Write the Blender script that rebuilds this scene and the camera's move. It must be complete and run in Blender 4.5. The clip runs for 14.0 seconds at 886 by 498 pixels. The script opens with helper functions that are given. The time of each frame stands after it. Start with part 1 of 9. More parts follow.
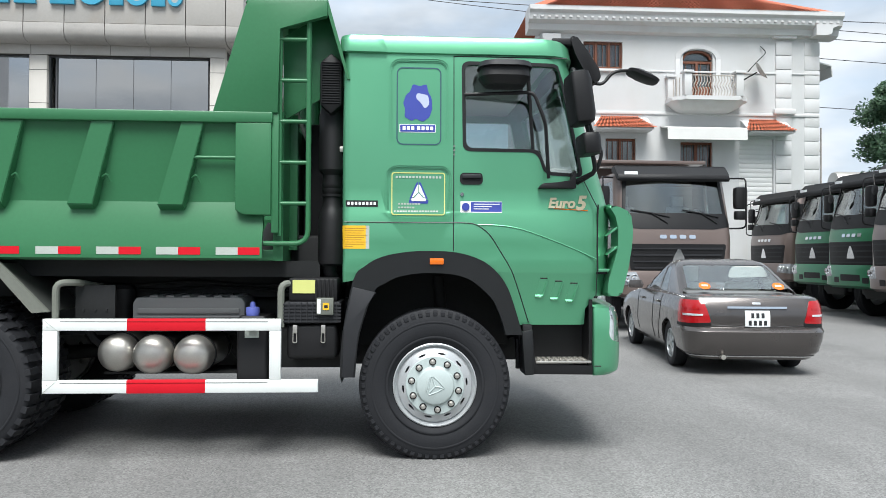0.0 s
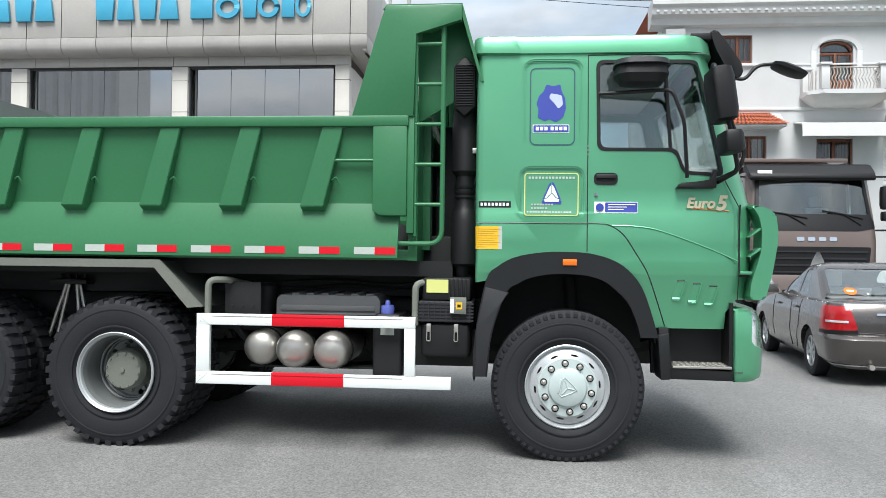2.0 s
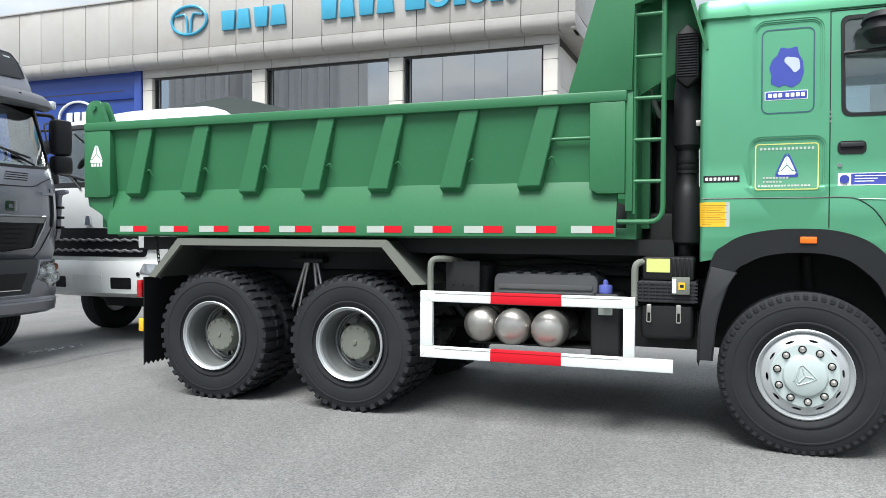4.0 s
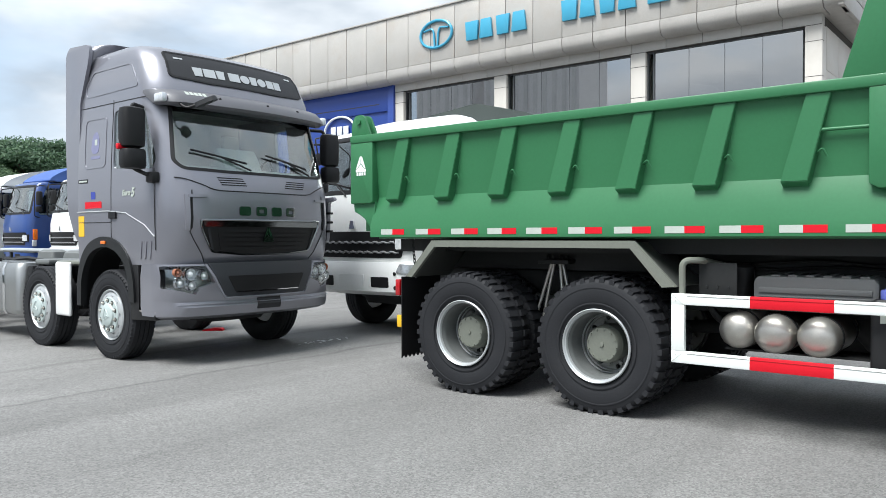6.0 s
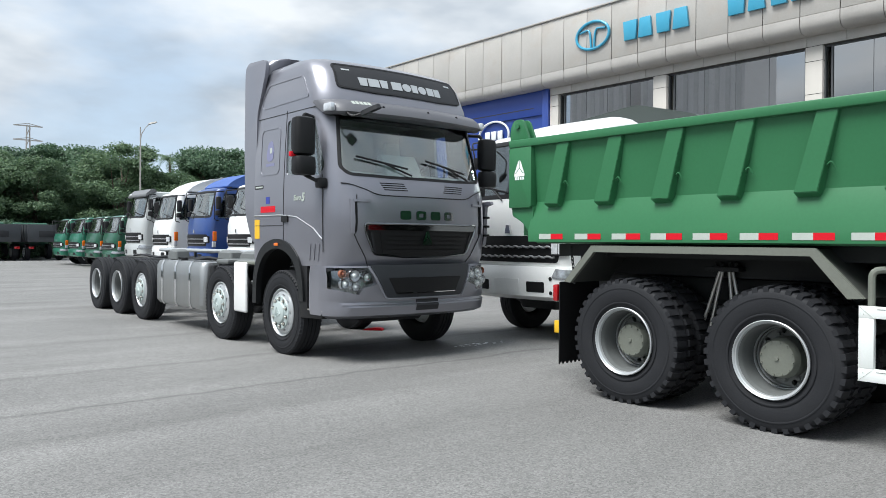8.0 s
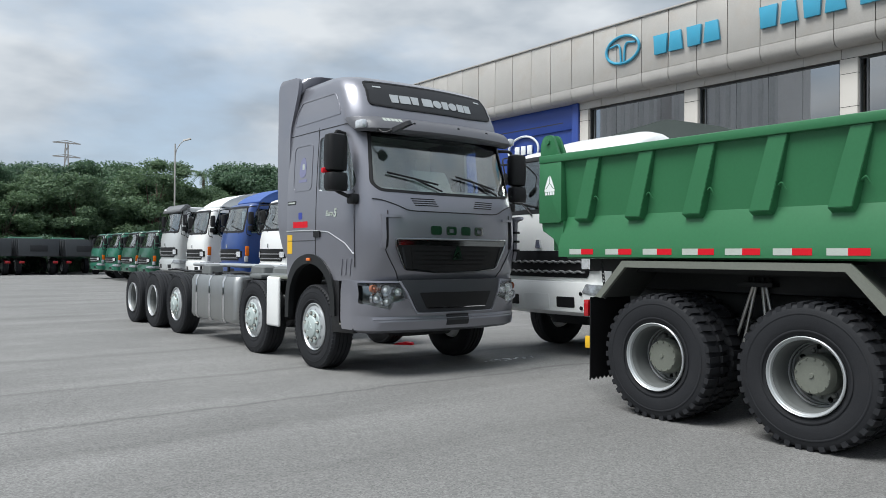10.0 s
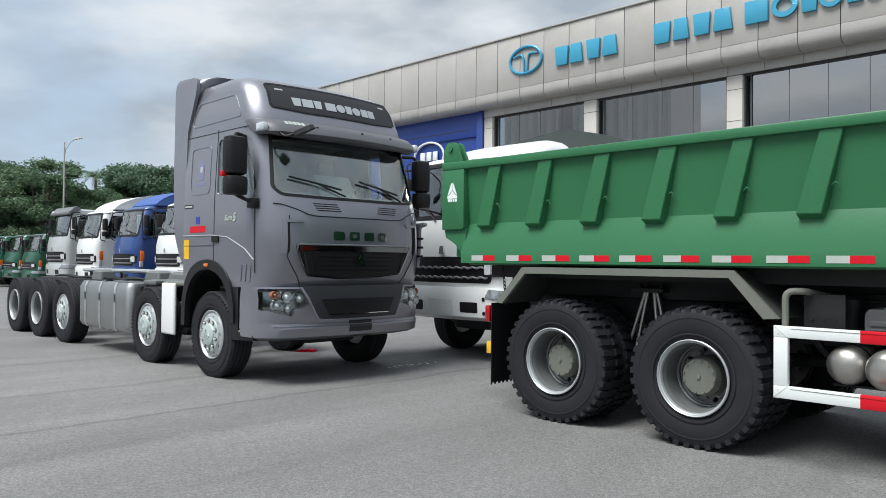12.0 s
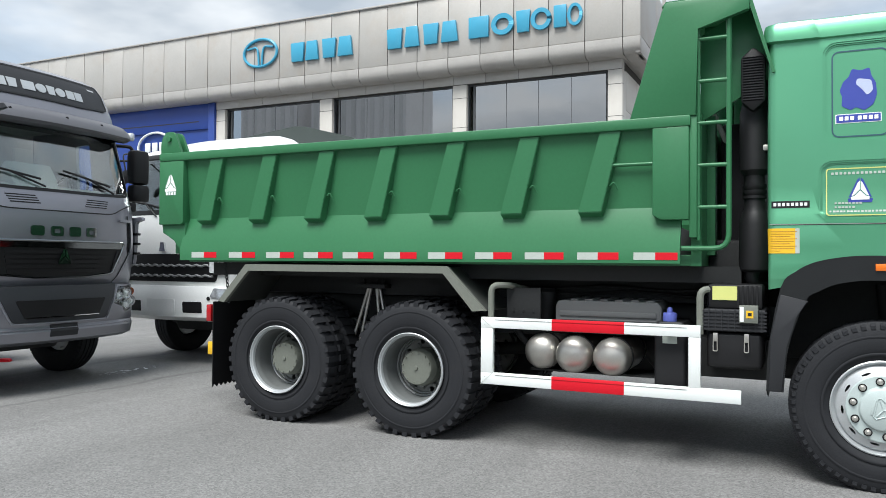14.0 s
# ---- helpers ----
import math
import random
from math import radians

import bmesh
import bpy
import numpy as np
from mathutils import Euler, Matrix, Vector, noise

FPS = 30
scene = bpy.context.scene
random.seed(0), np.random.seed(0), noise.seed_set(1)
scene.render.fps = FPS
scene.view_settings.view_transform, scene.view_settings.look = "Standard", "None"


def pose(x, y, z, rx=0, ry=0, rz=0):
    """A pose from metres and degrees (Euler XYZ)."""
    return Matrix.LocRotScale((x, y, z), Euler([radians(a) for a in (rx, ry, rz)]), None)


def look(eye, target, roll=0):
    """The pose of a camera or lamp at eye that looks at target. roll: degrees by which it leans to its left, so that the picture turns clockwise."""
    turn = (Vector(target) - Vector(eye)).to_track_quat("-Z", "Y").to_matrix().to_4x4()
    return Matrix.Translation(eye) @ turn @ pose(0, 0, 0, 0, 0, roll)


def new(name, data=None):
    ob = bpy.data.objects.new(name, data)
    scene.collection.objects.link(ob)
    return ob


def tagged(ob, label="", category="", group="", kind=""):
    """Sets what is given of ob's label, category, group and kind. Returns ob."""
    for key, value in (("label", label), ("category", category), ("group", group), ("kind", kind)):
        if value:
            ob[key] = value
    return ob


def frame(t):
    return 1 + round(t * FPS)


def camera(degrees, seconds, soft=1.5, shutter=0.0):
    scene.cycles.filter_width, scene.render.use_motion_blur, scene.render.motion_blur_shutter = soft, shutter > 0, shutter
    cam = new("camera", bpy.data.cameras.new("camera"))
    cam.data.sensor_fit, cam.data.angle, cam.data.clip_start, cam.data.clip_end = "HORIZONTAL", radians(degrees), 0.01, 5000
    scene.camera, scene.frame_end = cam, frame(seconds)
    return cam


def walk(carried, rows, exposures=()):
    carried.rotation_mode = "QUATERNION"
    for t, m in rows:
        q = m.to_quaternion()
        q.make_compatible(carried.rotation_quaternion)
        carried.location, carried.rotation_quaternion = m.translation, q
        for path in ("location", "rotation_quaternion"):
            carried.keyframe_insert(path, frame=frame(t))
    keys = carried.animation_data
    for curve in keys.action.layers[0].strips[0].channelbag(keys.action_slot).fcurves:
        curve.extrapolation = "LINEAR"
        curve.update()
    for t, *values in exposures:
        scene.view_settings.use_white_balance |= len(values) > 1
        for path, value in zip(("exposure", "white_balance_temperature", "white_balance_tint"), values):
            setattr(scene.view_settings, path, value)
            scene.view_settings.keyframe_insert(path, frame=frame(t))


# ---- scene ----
cam = camera(60.6, 14.0, soft=0.7)
PATH = [
    (0, (-0.332, -5.421, 1.46), (-0.213, -3.425, 1.479), 0.3),
    (0.5, (-0.361, -5.428, 1.457), (-0.35, -3.428, 1.492), 0.5),
    (1, (-0.392, -5.434, 1.455), (-0.462, -3.435, 1.488), 0.8),
    (1.5, (-0.425, -5.428, 1.451), (-0.553, -3.433, 1.478), 0.8),
    (2, (-0.464, -5.447, 1.45), (-0.645, -3.455, 1.471), 0.7),
    (4.5, (-0.535, -5.479, 1.432), (-1.394, -3.674, 1.387), 0.1),
    (5, (-0.54, -5.491, 1.431), (-1.533, -3.756, 1.388), -0.1),
    (5.5, (-0.551, -5.511, 1.436), (-1.662, -3.849, 1.397), -0.3),
    (6, (-0.571, -5.529, 1.435), (-1.819, -3.967, 1.404), -0.1),
    (6.5, (-0.589, -5.538, 1.435), (-1.939, -4.062, 1.403), 0.2),
    (7, (-0.608, -5.548, 1.432), (-2.027, -4.138, 1.396), 0.3),
    (7.5, (-0.614, -5.549, 1.436), (-2.088, -4.197, 1.403), 0.4),
    (8, (-0.626, -5.566, 1.437), (-2.158, -4.281, 1.416), 0.4),
    (10.5, (-0.59, -5.608, 1.45), (-2.171, -4.384, 1.467), 0.4),
    (11, (-0.606, -5.594, 1.455), (-2.143, -4.314, 1.469), 0.5),
    (11.5, (-0.595, -5.591, 1.446), (-2.095, -4.269, 1.466), 0.5),
    (12, (-0.583, -5.573, 1.454), (-2.001, -4.163, 1.486), 0.5),
    (12.5, (-0.568, -5.539, 1.453), (-1.858, -4.011, 1.491), 0.4),
    (13, (-0.543, -5.532, 1.445), (-1.709, -3.908, 1.478), 0.3),
    (13.5, (-0.522, -5.508, 1.448), (-1.548, -3.792, 1.479), 0.3),
    (14, (-0.497, -5.483, 1.441), (-1.361, -3.679, 1.474), 0.4),
]
walk(cam, [(t, look(eye, target, roll)) for t, eye, target, roll in PATH],
     [(t, e, 6350, 8) for t, e in ((0, 0.76), (2, 0.81), (4.5, 0.93), (6, 0.89), (7.5, 0.77), (10.5, 0.37), (12, 0.45), (14, 0.7))])


# ---------------------------------------------------------------- light
SUN_EL, SUN_AZ = 60.0, 186.0
world = bpy.data.worlds.new("sky_world")
scene.world = world
world.use_nodes = True
wn, wl = world.node_tree.nodes, world.node_tree.links
wn.clear()
w_out = wn.new("ShaderNodeOutputWorld")
w_bg = wn.new("ShaderNodeBackground")
w_sky = wn.new("ShaderNodeTexSky")
w_sky.sky_type, w_sky.sun_disc = "NISHITA", False
w_sky.sun_elevation, w_sky.sun_rotation = radians(SUN_EL), radians(SUN_AZ)
w_sky.air_density, w_sky.dust_density = 1.0, 2.0
w_tc = wn.new("ShaderNodeTexCoord")
w_map = wn.new("ShaderNodeMapping")
w_map.inputs["Scale"].default_value = (1.0, 1.0, 2.6)
w_map.inputs["Location"].default_value = (3.1, 0.4, 0.2)
w_noise = wn.new("ShaderNodeTexNoise")
w_noise.inputs["Scale"].default_value, w_noise.inputs["Detail"].default_value = 2.2, 7.0
w_noise.inputs["Roughness"].default_value = 0.55
w_ramp = wn.new("ShaderNodeValToRGB")
w_ramp.color_ramp.elements[0].position, w_ramp.color_ramp.elements[1].position = 0.3, 0.52
w_noise2 = wn.new("ShaderNodeTexNoise")
w_noise2.inputs["Scale"].default_value, w_noise2.inputs["Detail"].default_value = 3.4, 5.0
w_ramp2 = wn.new("ShaderNodeValToRGB")
w_ramp2.color_ramp.elements[0].position, w_ramp2.color_ramp.elements[1].position = 0.38, 0.6
w_ramp2.color_ramp.elements[0].color = (3.1, 3.5, 4.0, 1)
w_ramp2.color_ramp.elements[1].color = (5.85, 6.05, 6.3, 1)
w_mix = wn.new("ShaderNodeMixRGB")
wl.new(w_tc.outputs["Generated"], w_map.inputs["Vector"])
wl.new(w_map.outputs["Vector"], w_noise.inputs["Vector"])
wl.new(w_map.outputs["Vector"], w_noise2.inputs["Vector"])
wl.new(w_noise.outputs["Fac"], w_ramp.inputs["Fac"])
wl.new(w_noise2.outputs["Fac"], w_ramp2.inputs["Fac"])
wl.new(w_ramp.outputs["Color"], w_mix.inputs["Fac"])
w_blue = wn.new("ShaderNodeMixRGB")
w_blue.inputs["Fac"].default_value = 0.72
w_blue.inputs["Color2"].default_value = (4.2, 5.2, 6.4, 1)
wl.new(w_sky.outputs["Color"], w_blue.inputs["Color1"])
wl.new(w_blue.outputs["Color"], w_mix.inputs["Color1"])
wl.new(w_ramp2.outputs["Color"], w_mix.inputs["Color2"])
wl.new(w_mix.outputs["Color"], w_bg.inputs["Color"])
w_bg.inputs["Strength"].default_value = 0.1
wl.new(w_bg.outputs["Background"], w_out.inputs["Surface"])

sun_data = bpy.data.lights.new("sun", "SUN")
sun_data.energy, sun_data.angle, sun_data.color = 3.3, radians(32), (1.0, 0.985, 0.96)
sun = new("sun", sun_data)
_a, _e = radians(SUN_AZ), radians(SUN_EL)
sun.matrix_world = look((math.sin(_a) * math.cos(_e) * 60, math.cos(_a) * math.cos(_e) * 60, math.sin(_e) * 60), (0, 0, 0))


# ---------------------------------------------------------------- materials
def material(name, color, rough=0.5, metal=0.0, var=0.12, size=1.0, fine=60.0, bump=0.0, coat=0.0, stain=None, spec=0.5, random_var=0.0):
    """Base colour with coarse patches (size, in metres) and fine grain; stain: colour of irregular dirt."""
    m = bpy.data.materials.new(name)
    m.use_nodes = True
    n, l = m.node_tree.nodes, m.node_tree.links
    b = n["Principled BSDF"]
    b.inputs["Metallic"].default_value = metal
    b.inputs["Coat Weight"].default_value = coat
    b.inputs["Coat Roughness"].default_value = 0.08
    b.inputs["Specular IOR Level"].default_value = spec
    tc = n.new("ShaderNodeTexCoord")
    n1, n2 = n.new("ShaderNodeTexNoise"), n.new("ShaderNodeTexNoise")
    n1.inputs["Scale"].default_value, n1.inputs["Detail"].default_value = 1.0 / size, 5
    n2.inputs["Scale"].default_value, n2.inputs["Detail"].default_value = fine, 3
    l.new(tc.outputs["Object"], n1.inputs["Vector"])
    l.new(tc.outputs["Object"], n2.inputs["Vector"])
    add = n.new("ShaderNodeMath")
    add.operation = "ADD"
    l.new(n1.outputs["Fac"], add.inputs[0])
    l.new(n2.outputs["Fac"], add.inputs[1])
    rng = n.new("ShaderNodeMapRange")
    rng.inputs["From Min"].default_value, rng.inputs["From Max"].default_value = 0.6, 1.4
    rng.inputs["To Min"].default_value, rng.inputs["To Max"].default_value = 1.0 - var, 1.0 + var
    l.new(add.outputs[0], rng.inputs["Value"])
    val = rng.outputs["Result"]
    if random_var:
        info = n.new("ShaderNodeObjectInfo")
        r2 = n.new("ShaderNodeMapRange")
        r2.inputs["To Min"].default_value, r2.inputs["To Max"].default_value = 1 - random_var, 1 + random_var
        l.new(info.outputs["Random"], r2.inputs["Value"])
        mu = n.new("ShaderNodeMath")
        mu.operation = "MULTIPLY"
        l.new(val, mu.inputs[0])
        l.new(r2.outputs["Result"], mu.inputs[1])
        val = mu.outputs[0]
    mul = n.new("ShaderNodeMixRGB")
    mul.blend_type = "MULTIPLY"
    mul.inputs["Fac"].default_value = 1
    mul.inputs["Color1"].default_value = (*color, 1)
    l.new(val, mul.inputs["Color2"])
    col = mul.outputs["Color"]
    if stain:
        n3 = n.new("ShaderNodeTexNoise")
        n3.inputs["Scale"].default_value, n3.inputs["Detail"].default_value = 0.7 / size, 8
        n3.inputs["Roughness"].default_value = 0.7
        l.new(tc.outputs["Object"], n3.inputs["Vector"])
        rp = n.new("ShaderNodeValToRGB")
        rp.color_ramp.elements[0].position, rp.color_ramp.elements[1].position = 0.5, 0.72
        l.new(n3.outputs["Fac"], rp.inputs["Fac"])
        fm = n.new("ShaderNodeMath")
        fm.operation = "MULTIPLY"
        fm.inputs[1].default_value = 0.55
        l.new(rp.outputs["Color"], fm.inputs[0])
        mx = n.new("ShaderNodeMixRGB")
        mx.inputs["Color2"].default_value = (*stain, 1)
        l.new(fm.outputs[0], mx.inputs["Fac"])
        l.new(col, mx.inputs["Color1"])
        col = mx.outputs["Color"]
    l.new(col, b.inputs["Base Color"])
    rr = n.new("ShaderNodeMapRange")
    rr.inputs["To Min"].default_value, rr.inputs["To Max"].default_value = max(0.02, rough - 0.07), min(1, rough + 0.07)
    l.new(n1.outputs["Fac"], rr.inputs["Value"])
    l.new(rr.outputs["Result"], b.inputs["Roughness"])
    if bump:
        bp = n.new("ShaderNodeBump")
        bp.inputs["Strength"].default_value, bp.inputs["Distance"].default_value = bump, 0.004
        l.new(n2.outputs["Fac"], bp.inputs["Height"])
        l.new(bp.outputs["Normal"], b.inputs["Normal"])
    return m


def glass_material(name, tint, rough=0.02, clear=0.75, face=0.1, gloss=0.9):
    """A tinted pane: mostly clear, with a mirror-like gloss that grows towards grazing."""
    m = bpy.data.materials.new(name)
    m.use_nodes = True
    n, l = m.node_tree.nodes, m.node_tree.links
    n.clear()
    out = n.new("ShaderNodeOutputMaterial")
    tr, gl, mx, lw = n.new("ShaderNodeBsdfTransparent"), n.new("ShaderNodeBsdfGlossy"), n.new("ShaderNodeMixShader"), n.new("ShaderNodeLayerWeight")
    tr.inputs["Color"].default_value = (tint[0] * clear, tint[1] * clear, tint[2] * clear, 1)
    gl.inputs["Roughness"].default_value = rough
    gl.inputs["Color"].default_value = (gloss, gloss, gloss, 1)
    lw.inputs["Blend"].default_value = 0.5
    pw, ma = n.new("ShaderNodeMath"), n.new("ShaderNodeMath")
    pw.operation, ma.operation = "POWER", "MULTIPLY_ADD"
    pw.inputs[1].default_value = 4.0
    ma.inputs[1].default_value, ma.inputs[2].default_value = 1.0 - face, face
    l.new(lw.outputs["Facing"], pw.inputs[0])
    l.new(pw.outputs[0], ma.inputs[0])
    l.new(ma.outputs[0], mx.inputs["Fac"])
    l.new(tr.outputs["BSDF"], mx.inputs[1])
    l.new(gl.outputs["BSDF"], mx.inputs[2])
    l.new(mx.outputs["Shader"], out.inputs["Surface"])
    return m


M = {}
M["green"] = material("green_paint", (0.035, 0.158, 0.067), 0.4, 0.0, 0.06, 0.8, 40, coat=0.08, spec=0.38)
M["cab_green"] = material("metallic_green_paint", (0.114, 0.378, 0.212), 0.33, 0.5, 0.05, 0.5, 300, coat=0.3)
M["grey_paint"] = material("metallic_grey_paint", (0.25, 0.252, 0.285), 0.34, 0.5, 0.05, 0.8, 300, coat=0.6)
M["white_paint"] = material("white_truck_paint", (0.82, 0.83, 0.82), 0.35, 0, 0.05, 0.6, 50, coat=0.4)
M["silver_paint"] = material("silver_truck_paint", (0.5, 0.52, 0.52), 0.35, 0.1, 0.05, 0.6, 50, coat=0.4)
M["blue_paint"] = material("blue_truck_paint", (0.022, 0.06, 0.22), 0.34, 0, 0.06, 0.6, 50, coat=0.5)
M["brown_paint"] = material("brown_truck_paint", (0.155, 0.118, 0.105), 0.34, 0.2, 0.06, 0.6, 200, coat=0.5)
M["dark_green"] = material("dark_green_truck_paint", (0.018, 0.095, 0.055), 0.34, 0, 0.06, 0.6, 50, coat=0.5)
M["leaf_green_paint"] = material("bright_green_truck_paint", (0.022, 0.16, 0.072), 0.34, 0, 0.06, 0.6, 50, coat=0.4)
M["teal_paint"] = material("teal_truck_paint", (0.016, 0.14, 0.085), 0.34, 0, 0.06, 0.6, 50, coat=0.5)
M["black_plastic"] = material("black_plastic", (0.009, 0.009, 0.010), 0.5, 0, 0.15, 0.3, 150, bump=0.15, spec=0.35)
M["battery_grey"] = material("battery_cover_grey", (0.12, 0.124, 0.125), 0.55, 0, 0.1, 0.3, 120)
M["grey_plastic"] = material("dark_grey_plastic", (0.02, 0.021, 0.024), 0.55, 0, 0.12, 0.3, 150, bump=0.15, spec=0.4)
M["chassis"] = material("chassis_grey_paint", (0.013, 0.014, 0.0145), 0.65, 0, 0.25, 0.4, 40, bump=0.1)
M["slate_paint"] = material("dark_slate_paint", (0.045, 0.05, 0.056), 0.5, 0, 0.12, 0.6, 40)
M["olive"] = material("olive_grey_paint", (0.155, 0.165, 0.14), 0.5, 0, 0.1, 0.4, 60, bump=0.05)
M["rubber"] = material("tyre_rubber", (0.016, 0.017, 0.02), 0.7, 0, 0.2, 0.35, 90, bump=0.25, stain=(0.026, 0.026, 0.028), spec=0.3)
M["rim_silver"] = material("silver_rim_paint", (0.48, 0.5, 0.51), 0.4, 0.45, 0.06, 0.2, 120)
M["rim_grey"] = material("grey_wheel_disc", (0.24, 0.25, 0.24), 0.5, 0.2, 0.12, 0.2, 60)
M["rim_barrel"] = material("grey_wheel_barrel", (0.17, 0.18, 0.178), 0.5, 0.3, 0.1, 0.2, 80)
M["fender_inner"] = material("dark_fender_sheet", (0.05, 0.054, 0.05), 0.6, 0, 0.15, 0.3, 60)
M["sticker_faint"] = material("faded_lilac_sticker", (0.2, 0.205, 0.33), 0.45, 0, 0.1, 0.1, 90)
M["hub_green"] = material("pale_hub_cover", (0.46, 0.53, 0.52), 0.42, 0.1, 0.06, 0.2, 120)
M["steel"] = material("brushed_aluminium", (0.55, 0.53, 0.49), 0.42, 0.9, 0.08, 0.15, 90)
M["chrome"] = material("chrome", (0.75, 0.76, 0.77), 0.1, 1.0, 0.03, 0.2, 100)
M["dark_chrome"] = material("dark_chrome", (0.24, 0.255, 0.26), 0.14, 1.0, 0.05, 0.1, 80)
M["white_tape"] = material("white_reflective_paint", (0.75, 0.78, 0.76), 0.45, 0, 0.04, 0.2, 90)
M["red_tape"] = material("red_reflective_paint", (0.6, 0.008, 0.02), 0.5, 0, 0.05, 0.2, 90, spec=0.25)
M["pale_tape"] = material("silver_reflective_tape", (0.44, 0.48, 0.44), 0.4, 0, 0.08, 0.1, 120)
M["orange"] = material("orange_lens", (0.75, 0.16, 0.01), 0.2, 0, 0.05, 0.1, 90, coat=0.5)
M["red_lens"] = material("red_lens", (0.36, 0.006, 0.01), 0.2, 0, 0.06, 0.1, 90, coat=0.4)
M["yellow"] = material("yellow_sticker", (0.78, 0.46, 0.02), 0.5, 0, 0.04, 0.1, 90)
M["pale_yellow"] = material("pale_yellow_label", (0.6, 0.62, 0.2), 0.5, 0, 0.04, 0.1, 90)
M["sticker_blue"] = material("blue_sticker", (0.035, 0.055, 0.32), 0.45, 0, 0.04, 0.1, 90)
M["sticker_edge"] = material("blue_grey_rubber_edge", (0.035, 0.09, 0.12), 0.4, 0, 0.05, 0.1, 90)
M["lettering_cream"] = material("cream_silver_lettering", (0.62, 0.55, 0.38), 0.35, 0.2, 0.1, 0.1, 90)
M["pale_lilac"] = material("pale_lilac_print", (0.45, 0.5, 0.66), 0.45, 0, 0.05, 0.1, 90)
M["notice_print"] = material("brown_notice_print", (0.5, 0.26, 0.03), 0.5, 0, 0.1, 0.1, 90)
M["sticker_green"] = material("green_sticker", (0.075, 0.27, 0.15), 0.45, 0, 0.04, 0.1, 90)
M["white_print"] = material("white_print", (0.8, 0.82, 0.82), 0.5, 0, 0.03, 0.1, 90)
M["black_print"] = material("black_print", (0.012, 0.012, 0.014), 0.45, 0, 0.05, 0.1, 90)
M["interior"] = material("cab_interior_cloth", (0.5, 0.51, 0.5), 0.85, 0, 0.2, 0.3, 80)
M["interior_light"] = material("plastic_seat_cover", (0.5, 0.52, 0.5), 0.35, 0, 0.15, 0.2, 50)
M["lamp_clear"] = material("headlamp_reflector", (0.7, 0.72, 0.75), 0.13, 0.4, 0.2, 0.08, 40)
M["lamp_amber"] = material("amber_turn_lamp", (0.5, 0.2, 0.12), 0.25, 0.4, 0.1, 0.1, 60)
M["cap_blue"] = material("light_blue_plastic_cap", (0.12, 0.15, 0.5), 0.35, 0, 0.05, 0.1, 60)
M["lamp_bright"] = material("bright_lamp_reflector", (0.86, 0.88, 0.9), 0.22, 0.35, 0.25, 0.05, 25)
M["lamp_dim"] = material("truck_headlamp", (0.42, 0.44, 0.46), 0.2, 0.5, 0.35, 0.06, 30)
M["tank_polished"] = material("dull_aluminium", (0.42, 0.43, 0.43), 0.4, 0.9, 0.06, 0.3, 60)
M["glass"] = glass_material("vehicle_glass", (0.92, 0.98, 0.965), 0.015, 0.96, 0.16)
M["lens_glass"] = glass_material("lamp_lens", (0.97, 0.98, 0.98), 0.01, 0.98, 0.03)
M["dark_glass"] = glass_material("tinted_glass", (0.88, 0.94, 0.93), 0.02, 0.88, 0.1)
M["tarp_white"] = material("white_canvas", (0.7, 0.72, 0.72), 0.7, 0, 0.08, 0.7, 60, bump=0.2)
M["tarp_grey"] = material("dark_green_grey_canvas", (0.06, 0.075, 0.07), 0.75, 0, 0.18, 0.7, 60, bump=0.25)
M["tarp_blue"] = material("blue_canvas", (0.05, 0.11, 0.34), 0.6, 0, 0.1, 0.7, 60, bump=0.2)


